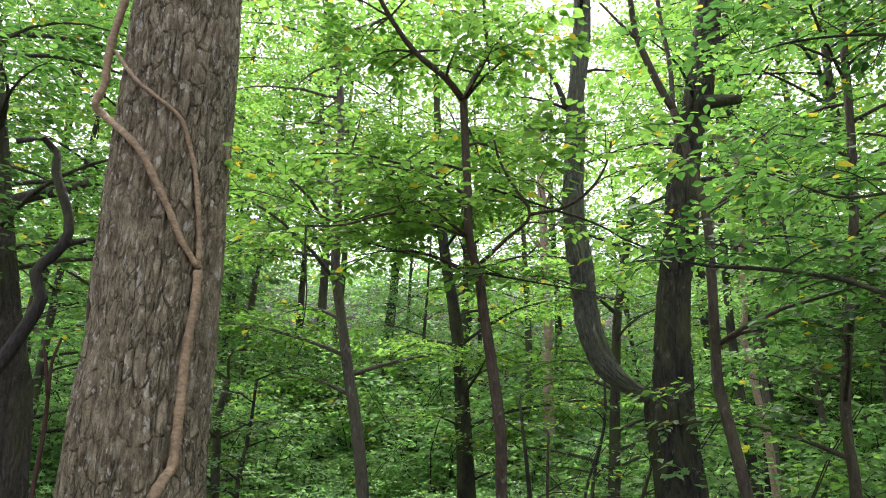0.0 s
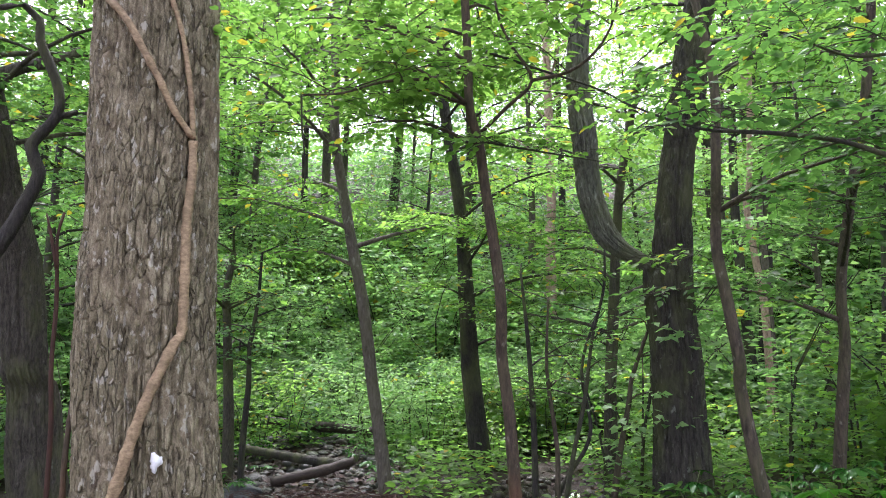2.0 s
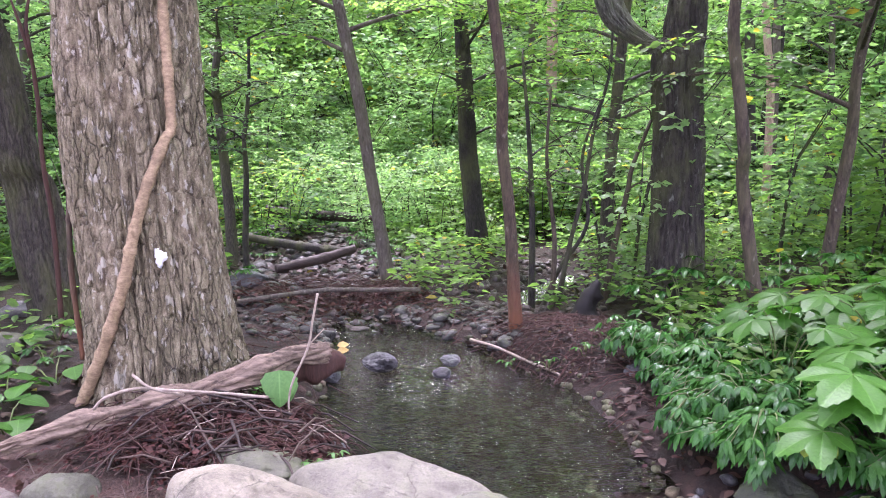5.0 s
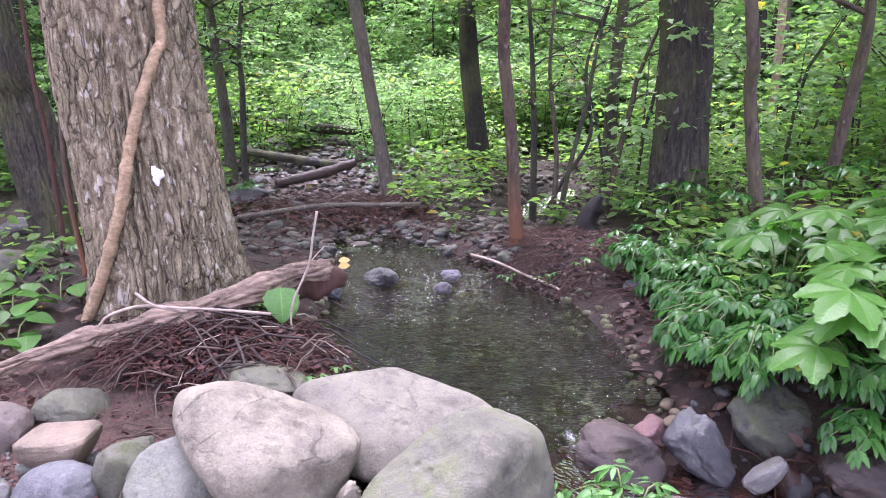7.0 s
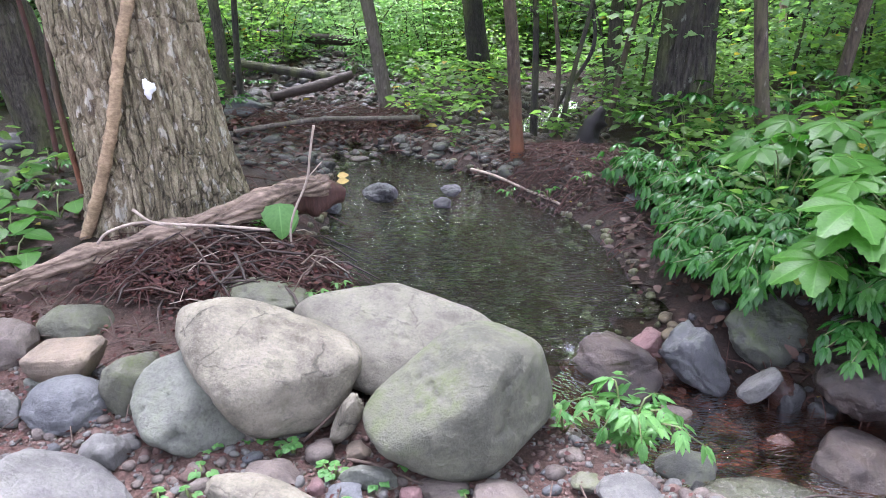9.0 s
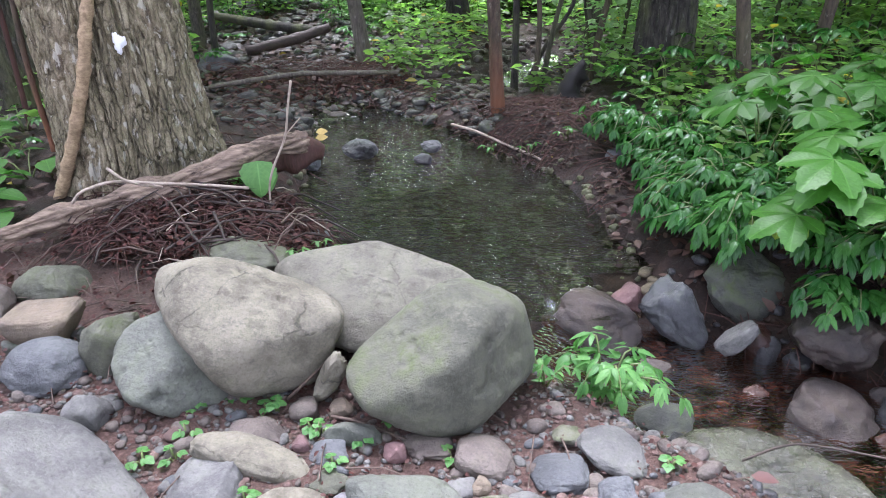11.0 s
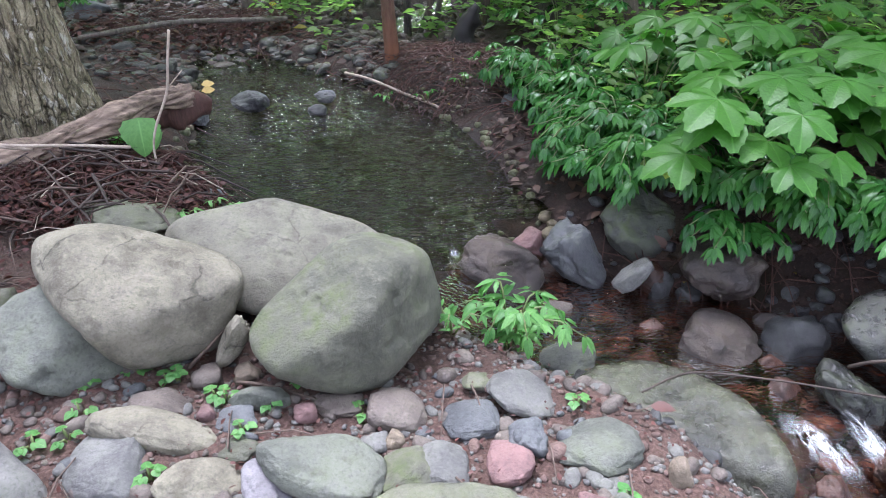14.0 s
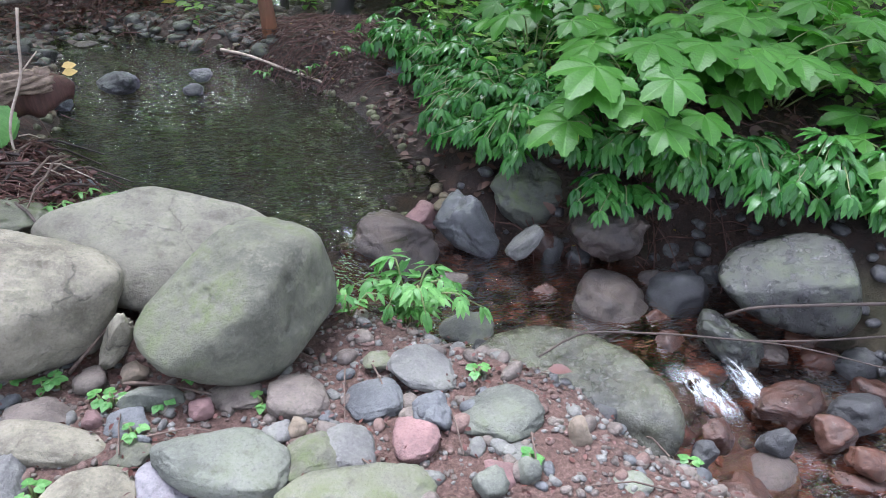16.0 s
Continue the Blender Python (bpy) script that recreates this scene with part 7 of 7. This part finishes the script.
stick("far_log", [[(-2.9, 11.9, 0.55, 0.06), (-1.9, 11.7, 0.46, 0.08), (-1.1, 11.5, 0.42, 0.06)]], DARK_WOOD, "dark fallen log in the wash", "log", 18, 12)
stick("far_log", [[(-2.7, 9.9, 0.34, 0.05), (-1.9, 9.6, 0.25, 0.06), (-1.2, 9.35, 0.2, 0.05)]], BARK_DARK, "grey fallen log in the wash", "log", 19, 12)
stick("far_log", [[(-2.0, 8.55, 0.12, 0.05), (-1.5, 8.8, 0.2, 0.065), (-1.1, 9.0, 0.3, 0.05)]], DARK_WOOD, "dark fallen log in the wash", "log", 20, 12)
stick("black_stump", [[(1.30, 6.5, -0.05, 0.10), (1.31, 6.5, 0.12, 0.09), (1.36, 6.5, 0.26, 0.075), (1.42, 6.5, 0.33, 0.04)]], CHARRED, "black rotten stump among the stems", "stump", 21, 16, 0.3, 0.5)


def litter_twigs(name, count, place, length, material, label, seed, lift=0.06, thick=1.0):
    rng = np.random.default_rng(seed)
    a = strewn(rng, count, place)
    t, l = rng.uniform(0, 6.28, count), rng.uniform(*length, count)
    b = a + np.stack([np.cos(t), np.sin(t)], -1) * l[:, None]
    a, b = (np.column_stack([p, height(p[:, 0], p[:, 1]) + rng.uniform(0.005, lift, count)]) for p in (a, b))
    return lone(name, mesh_np(name, *twig_tubes(a, b, 0.0042 * thick, 0.002 * thick, 0.12), material), label, "twigs", kind="stuff")


def blob(cx, cy, rx, ry):
    def place(rng, n):
        a, r = rng.uniform(0, 6.28, n), np.sqrt(rng.uniform(0, 1, n))
        return np.stack([cx + rx * r * np.cos(a), cy + ry * r * np.sin(a)], -1)
    return place


def litter_leaves(name, count, place, size, material, label, seed, lift=0.02):
    rng = np.random.default_rng(seed)
    p = strewn(rng, count, place)
    P = np.column_stack([p, height(p[:, 0], p[:, 1]) + 0.012 + rng.uniform(0, lift, count)])
    D = np.column_stack([rng.normal(0, 1, (count, 2)), rng.normal(0, 0.25, count)])
    N = np.array([0, 0, 1.0]) + rng.normal(0, 0.45, (count, 3))
    return lone(name, mesh_np(name, *leaves(P, D, N, rng.uniform(size[0], size[1], count), SIMPLE), material), label, "dead leaves", kind="stuff")


heap = blob(-1.15, 3.6, 0.66, 0.42)
litter_leaves("shore_leaves", 900, patch(-2.2, 1.6, 3.4, 8.0, POOL, 0.03, 0.7), (0.015, 0.045), LITTER_RED, "brown dead leaves along the pool", 316, 0.03)
litter_twigs("shore_twigs", 260, patch(-2.0, 1.6, 4.0, 8.0, POOL, 0.0, 0.6), (0.1, 0.5), RED_WOOD, "dark twigs washed up along the pool", 317, 0.08)
litter_leaves("bank_leaves", 1500, blob(-1.7, 2.9, 0.9, 0.7), (0.012, 0.036), LITTER_RED, "red-brown dead leaves between the stones", 313, 0.03)
litter_twigs("bank_twigs", 110, blob(-1.6, 2.9, 0.8, 0.6), (0.06, 0.35), TWIG, "thin twigs between the stones", 314, 0.04)
litter_twigs("heap_twigs", 700, heap, (0.04, 0.22), RED_WOOD, "heap of flood-borne twigs under the log", 301, 0.15)
litter_twigs("heap_sticks", 60, heap, (0.15, 0.45), DARK_WOOD, "thicker dark sticks in the litter heap", 320, 0.17, 2.2)
litter_twigs("heap_sticks", 30, heap, (0.12, 0.4), TWIG, "brown sticks in the litter heap", 321, 0.18, 1.8)
litter_twigs("heap_twigs", 14, heap, (0.1, 0.3), PALE_TWIG, "pale bare twigs in the litter heap", 302, 0.16)
litter_leaves("heap_leaves", 3200, heap, (0.012, 0.05), LITTER_RED, "reddish dead leaves and needles in the heap", 303, 0.1)
litter_twigs("dam_twigs", 320, blob(-1.1, 7.5, 0.9, 0.35), (0.15, 0.6), RED_WOOD, "tangle of dark twigs under the fallen stick", 304, 0.2)
litter_leaves("dam_leaves", 900, blob(-1.2, 7.3, 1.1, 0.5), (0.04, 0.08), LITTER_RED, "reddish dead leaves caught in the wash", 305, 0.12)
litter_twigs("hummock_twigs", 420, blob(0.95, 5.5, 0.55, 0.75), (0.06, 0.3), RED_WOOD, "brown twigs on the hummock", 306, 0.1)
litter_leaves("hummock_leaves", 3200, blob(0.95, 5.6, 0.65, 0.9), (0.012, 0.036), LITTER, "brown dead leaves on the hummock", 307, 0.05)
litter_leaves("bank_leaves", 2600, on_bank, (0.008, 0.026), LITTER_RED, "crumbled red-brown leaves on the gravel", 308, 0.02)
litter_twigs("bank_twigs", 90, on_bank, (0.06, 0.3), TWIG, "thin twigs strewn on the gravel", 309, 0.03)
litter_leaves("floor_leaves", 3500, blob(0.5, 9.5, 5.5, 4.0), (0.05, 0.10), LITTER, "brown leaf litter under the trees", 310, 0.03)
litter_leaves("floor_leaves", 700, blob(-2.6, 4.2, 1.0, 1.6), (0.04, 0.09), LITTER, "brown leaf litter beside the great trunk", 311, 0.03)
litter_leaves("bank_leaves", 1500, blob(2.1, 2.75, 1.1, 0.4), (0.012, 0.034), LITTER, "dark red-brown leaves on the stream bank", 318, 0.03)
litter_twigs("bank_twigs", 160, blob(2.0, 2.75, 1.1, 0.35), (0.06, 0.3), RED_WOOD, "thin red-brown roots and twigs on the stream bank", 319, 0.05)
litter_leaves("floor_leaves", 1200, blob(2.4, 3.9, 1.5, 1.2), (0.04, 0.09), LITTER, "brown leaf litter under the herbs", 312, 0.03)

# ---- herbs ----
FINE, BROAD = leaf_fine(0.36, 0.28, 9, 0.09, 0.38, 0.12), leaf_fine(0.72, 0.25, 11, 0.04, 0.40, 0.06)
HEART = leaf_fine(0.95, 0.16, 11, 0.03, 0.32, 0.05)


def leaf_lobed(lobes=((0, 1.0), (52, 0.92), (-52, 0.92), (106, 0.66), (-106, 0.66)), half=27.0, fused=0.61, droop=0.30):
    """A broad leaf with pointed, toothed lobes that join in its inner half; the stalk meets it at its middle."""
    rays, rings = 65, 6
    vs, uv, fs = [], [], []
    for i in range(rays):
        th = -138 + 276 * i / (rays - 1)
        at, length = min(lobes, key=lambda q: abs(th - q[0]))
        d = min(abs(th - at) / half, 1.0)
        r = length * (fused + (1 - fused) * (1 - d) ** 0.75) * (1.0 if i % 2 else 0.94)
        if abs(th) > 130:
            r *= 0.6
        for k in range(rings + 1):
            q = r * k / rings
            vs.append((q * math.sin(radians(th)), q * math.cos(radians(th)), 0.10 * q * d - droop * q * q))
            uv.append((0.5 + 0.5 * d * (1 if th > at else -1), k / rings))
    for i in range(rays - 1):
        for k in range(rings):
            a = i * (rings + 1) + k
            fs.append((a, a + 1, a + rings + 2, a + rings + 1))
    return np.array(vs), np.array(fs), np.array(uv)


LOBED = leaf_lobed()


def one_leaf(name, at, d, n, size, proto, material, parent):
    V, F = leaves(np.array([at]), np.array([d]), np.array([n]), np.array([size]), proto)
    return part(name, mesh_np(name, V, F, material, uv=proto[2]), parent)


def palmate(parent, at, az, size, material, rng, count=5, droop=0.15, proto=None):
    """A hand-shaped leaf: leaflets fanned round the end of a stalk, as one mesh."""
    proto = proto or FINE
    a = np.linspace(-1.25, 1.25, count) + rng.normal(0, 0.06, count)
    out = np.stack([np.cos(az + a), np.sin(az + a), rng.normal(-droop, 0.06, count)], -1)
    tilt = np.array([-0.25 * math.cos(az), -0.25 * math.sin(az), 0]) * rng.uniform(-0.6, 1.4)
    N = np.array([0, 0, 1.0]) + tilt + rng.normal(0, 0.08, (count, 3))
    S = size * (1 - 0.22 * np.abs(a)) * rng.uniform(0.9, 1.08, count)
    V, F = leaves(np.repeat(np.array([at]), count, 0), out, N, S, proto)
    return part("leaf", mesh_np("leaf", V, F, material, uv=np.tile(proto[2], (count, 1))), parent)


def herb(x, y, high, leaf_count, size, material, label, seed, spread_out=0.35, count=5, proto=None, lean=(0, 0), group="herbs on the bank"):
    """A herb with arching stalks, each ending in a hand-shaped leaf."""
    rng = np.random.default_rng(seed)
    g = float(height(x, y))
    top = thing("herb", (x, y, g), label, "plant", group)
    for k in range(leaf_count):
        az = 2 * math.pi * k / leaf_count + rng.uniform(-0.4, 0.4)
        r = spread_out * rng.uniform(0.35, 1.0)
        h = high * rng.uniform(0.55, 1.0)
        e = (x + lean[0] * h + r * math.cos(az), y + lean[1] * h + r * math.sin(az), g + h)
        m = (x + 0.4 * (e[0] - x) + 0.1 * r * math.cos(az), y + 0.4 * (e[1] - y) + 0.1 * r * math.sin(az), g + 0.75 * h)
        part("stalk", mesh_np("stalk", *tube([(x, y, g - 0.03, 0.006), (*m, 0.0045), (*e, 0.0025)], 6, 0.06), GREEN_STEM), top)
        if count == 1:
            way = np.array([math.cos(az), math.sin(az), 0.0])
            up = np.array([0, -0.12, 1.0]) + way * rng.uniform(0.05, 0.4) + rng.normal(0, 0.12, 3)
            one_leaf("leaf", e, way + np.array([0, 0, rng.normal(-0.2, 0.1)]), up, size * rng.uniform(0.75, 1.15), proto, material, top)
            continue
        palmate(top, e, az + rng.normal(0, 0.3), size * rng.uniform(0.8, 1.15), material, rng, count, proto=proto)
    return top


def drooping(x, y, high, shoots, size, material, label, seed, reach=0.4, aim=None, group="herbs on the bank", fan=False):
    """A herb of arching shoots with pairs of toothed leaves hanging along them."""
    rng = np.random.default_rng(seed)
    g = float(height(x, y))
    top = thing("herb", (x, y, g), label, "plant", group)
    for k in range(shoots):
        az = (2 * math.pi * k / shoots + rng.uniform(-0.4, 0.4)) if aim is None else radians(aim) + rng.uniform(-1.1, 1.1)
        r, h = reach * rng.uniform(0.6, 1.1), high * rng.uniform(0.7, 1.1)
        pts = [(x, y, g - 0.02, 0.005), (x + 0.45 * r * math.cos(az), y + 0.45 * r * math.sin(az), g + h, 0.004), (x + r * math.cos(az), y + r * math.sin(az), g + 0.8 * h, 0.002)]
        part("shoot", mesh_np("shoot", *tube(pts, 6, 0.05), GREEN_STEM), top)
        c = curve_pts(pts, 0.02)[:, :3]
        n = max(4, int(np.linalg.norm(np.diff(c, axis=0), axis=1).sum() * 0.7 / (size * (1.0 if fan else 0.42))))
        P, D, N, S = [], [], [], []
        for q in range(n):
            f = 0.3 + 0.7 * q / (n - 1)
            i = min(int(f * (len(c) - 1)), len(c) - 2)
            t = c[i + 1] - c[i]
            t /= np.linalg.norm(t)
            side = np.cross(t, (0, 0, 1.0))
            for sg in ((1, -1) if q < n - 1 else (0,)):
                if fan:
                    way = t * 0.5 + sg * side * 0.9
                    for turn in (-1.05, -0.5, 0.0, 0.5, 1.05):
                        P.append(c[i] + way * size * (0.45 if abs(turn) < 0.8 else 0.2))
                        D.append(way * math.cos(turn) + np.cross(way, (0, 0, 1.0)) * math.sin(turn) + np.array([0, 0, rng.normal(-0.3, 0.12)]))
                        N.append(np.array([0, 0, 1.0]) + 0.3 * way + rng.normal(0, 0.13, 3))
                        S.append(size * rng.uniform(0.85, 1.1) * (1.0 if turn == 0 else 0.85))
                    continue
                P.append(c[i])
                D.append(t * 0.55 + sg * side * 0.85 + np.array([0, 0, rng.normal(-0.28, 0.12)]))
                N.append(np.array([0, 0, 1.0]) + 0.35 * t + rng.normal(0, 0.1, 3))
                S.append(size * rng.uniform(0.75, 1.1) * (0.75 + 0.25 * math.sin(math.pi * f)))
        V, F = leaves(np.array(P), np.array(D), np.array(N), np.array(S), FINE)
        tagged(part("leaf_spray", mesh_np("leaf_spray", V, F, material, uv=np.tile(FINE[2], (len(P), 1))), top), kind="stuff")
    return top


# bright seedling in front of the outlet
drooping(0.66, 2.36, 0.27, 7, 0.075, LEAF_YOUNG, "bright green seedling with toothed leaves beside the outlet", 401, 0.26, None, "seedlings", True)
drooping(0.42, 2.33, 0.11, 3, 0.06, LEAF_YOUNG, "small green seedling at the foot of a boulder", 402, 0.14, None, "seedlings")
# dark feathery herbs that hang over the pool
rng = np.random.default_rng(31)
for k in range(28):
    x, y = (rng.uniform(1.36, 1.58) + 0.1 * (k % 3) if k < 14 else rng.uniform(1.3, 2.5)), rng.uniform(3.25, 5.0)
    drooping(x, y, rng.uniform(0.2, 0.34), 8, rng.uniform(0.075, 0.105), LEAF_HERB, "dark green herb with hanging toothed leaflets", 420 + k, rng.uniform(0.3, 0.42), 200 if x < 1.6 else None, fan=True)
for k in range(15):
    x = 1.7 + 1.5 * (k + rng.uniform(0, 1)) / 15
    y = rng.uniform(3.0, 3.22) - 0.68 * (x - 1.7)
    drooping(x, y, rng.uniform(0.15, 0.36), 5, rng.uniform(0.085, 0.12), LEAF_HERB, "dark green herb hanging over the stream stones", 460 + k, 0.34, 240, fan=True)
# tall broad-leaved herbs on the bank
for k in range(24):
    x, y = rng.uniform(1.8, 3.7), rng.uniform(3.0, 5.0)
    if k < 9:
        x, y = 1.95 + 1.5 * (k + rng.uniform(0, 1)) / 9, rng.uniform(2.95, 3.4)
    herb(x, y, rng.uniform(0.3, 0.54), 7, rng.uniform(0.19, 0.26), LEAF_BIG, "tall herb with broad lobed bright green leaves", 480 + k, 0.42, 1, LOBED, (-0.15, -0.45))
for k in range(9):
    x, y = rng.uniform(2.9, 4.3), rng.uniform(2.3, 3.5)
    herb(x, y, rng.uniform(0.3, 0.5), 7, rng.uniform(0.17, 0.24), LEAF_BIG, "tall herb with broad lobed bright green leaves", 620 + k, 0.42, 1, LOBED, (-0.1, -0.3))
herb(1.70, 3.2, 0.36, 4, 0.155, LEAF_YELLOW, "yellowing broad leaves hanging over the stream", 499, 0.14, 4, BROAD, (-0.45, -0.45))
for k in range(14):
    x, y = rng.uniform(1.6, 4.5), rng.uniform(4.8, 7.0)
    herb(x, y, rng.uniform(0.3, 0.55), 6, rng.uniform(0.14, 0.2), LEAF_HERB, "green herb with hand-shaped leaves", 510 + k, 0.35, 5)
# round-leaved plants beside the great trunk and at the pool
for k, (x, y, s) in enumerate(((-2.35, 3.75, 0.2), (-2.55, 4.1, 0.22), (-2.75, 3.85, 0.18), (-2.4, 4.35, 0.18), (-2.95, 4.5, 0.18), (-3.1, 5.2, 0.18), (-0.98, 4.02, 0.2))):
    herb(x, y, 0.16 if k < 6 else 0.22, 4 if k < 6 else 3, s, LEAF_BIG if k < 6 else LEAF_YOUNG, "low plant with broad rounded leaves", 540 + k, 0.16 if k < 6 else 0.08, 2, HEART)
# a big round leaf standing over the log, and small shoots at the pool's edge
round_leaf = thing("round_leaf_plant", (-0.86, 3.86, float(height(-0.86, 3.86))), "plant with one large round pale green leaf beside the log", "plant")
part("stalk", mesh_np("stalk", *tube([(-0.86, 3.86, 0.02, 0.006), (-0.87, 3.84, 0.24, 0.005), (-0.89, 3.82, 0.36, 0.003)], 6, 0.05), GREEN_STEM), round_leaf)
one_leaf("leaf", (-0.89, 3.81, 0.37), (0.06, -0.35, -0.95), (0.1, -0.85, 0.5), 0.2, HEART, LEAF_YOUNG, round_leaf)
for k, (x, y) in enumerate(((-0.56, 3.43), (-0.66, 3.3), (-0.50, 3.62), (0.5, 5.35), (0.75, 5.1), (1.0, 5.05), (1.15, 5.4))):
    herb(x, y, 0.1, 4, 0.06, LEAF_YOUNG if k < 3 else LEAF_HERB, "small green shoots at the edge of the pool", 640 + k, 0.07, 3, None, (0, 0), "shoots round the pool")
# low herbs beside the great trunk
for k, (x, y) in enumerate(((-2.7, 4.8), (-3.0, 5.5), (-3.3, 6.0), (-2.8, 6.2), (-3.5, 5.2))):
    herb(x, y, 0.14, 5, 0.1, LEAF_HERB, "low green herb among stones beside the trunk", 650 + k, 0.14, 5)
# seedlings between the stones in front of the boulders
for k, (x, y) in enumerate([(-0.8, 2.03), (-0.81, 1.93), (-0.9, 1.91), (-0.4, 2.06), (-0.37, 2.04), (-0.23, 1.99), (-0.31, 1.88), (0.06, 1.93), (0.15, 1.92), (-0.81, 2.17), (-0.68, 2.22), (-0.57, 2.17)]):
    herb(x, y, 0.04, 3, 0.034, LEAF_YOUNG, "tiny bright seedling between the stones", 660 + k, 0.035, 3, HEART, (0, 0), "seedlings on the gravel")
# tiny seedlings on the gravel
for k, (x, y) in enumerate(strewn(rng, 22, on_bank)):
    herb(x, y, 0.05, 3, 0.035, LEAF_YOUNG, "tiny seedling sprouting in the gravel", 560 + k, 0.03, 3, HEART, (0, 0), "seedlings on the gravel")

litter_leaves("wash_leaves", 1400, in_wash, (0.05, 0.10), LITTER, "brown leaf litter among the cobbles", 315, 0.05)
for k, (x, y) in enumerate(strewn(rng, 26, patch(-3.4, 0.4, 7.4, 12.5, WASH, -0.3, 1.0))):
    herb(x, y, rng.uniform(0.12, 0.3), 6, rng.uniform(0.09, 0.15), LEAF_BIG if k % 2 else LEAF_HERB, "green herb among the cobbles of the wash", 600 + k, 0.2, 5)
# scraps between the boulders
scrap = thing("mushroom", (-0.316, 2.52, 0.03), "small white mushroom cap between the boulders", "mushroom")
V, F = stone_shape((0.035, 0.028, 0.012), 901, 3, 10, 0, 0.08)
part("cap", mesh_np("cap", V + np.array([-0.316, 2.52, 0.088]), F, WHITE_PAINT), scrap)
part("stem", mesh_np("stem", *tube([(-0.316, 2.52, -0.02, 0.009), (-0.316, 2.52, 0.085, 0.008)], 8, 0.02), PALE_TWIG), scrap)
V, F = leaves(np.array([(0.03, 2.02, 0.0), (-0.36, 2.44, 0.07), (0.95, 1.78, 0.02)]), np.array([(0.2, 0.1, 1.0), (0.8, 0.4, 0.2), (0.7, -0.5, 0.2)]), np.array([(0.2, -1, 0.2), (0, -0.4, 1), (0, -0.2, 1)]), np.array([0.10, 0.07, 0.08]), SIMPLE)
for k in range(3):
    lone("dead_leaf", mesh_np("dead_leaf", V[9 * k:9 * k + 9], F[:8], LITTER_RED), "curled rust-brown dead leaf on the gravel", "leaf", "curled dead leaves")

# yellow fallen leaves on the pool stones
for k, (x, y, z) in enumerate(((-0.84, 5.52, -0.02), (-0.87, 5.75, -0.04))):
    V, F = leaves(np.array([(x, y, z)]), np.array([(1.0, 0.3, 0.05)]), np.array([(0.2, -0.8, 0.6)]), np.array([0.10]), SIMPLE)
    lone("fallen_leaf", mesh_np("fallen_leaf", V, F, GOLD_LEAF), "pale yellow fallen leaf on a wet stone", "leaf", "fallen yellow leaves")
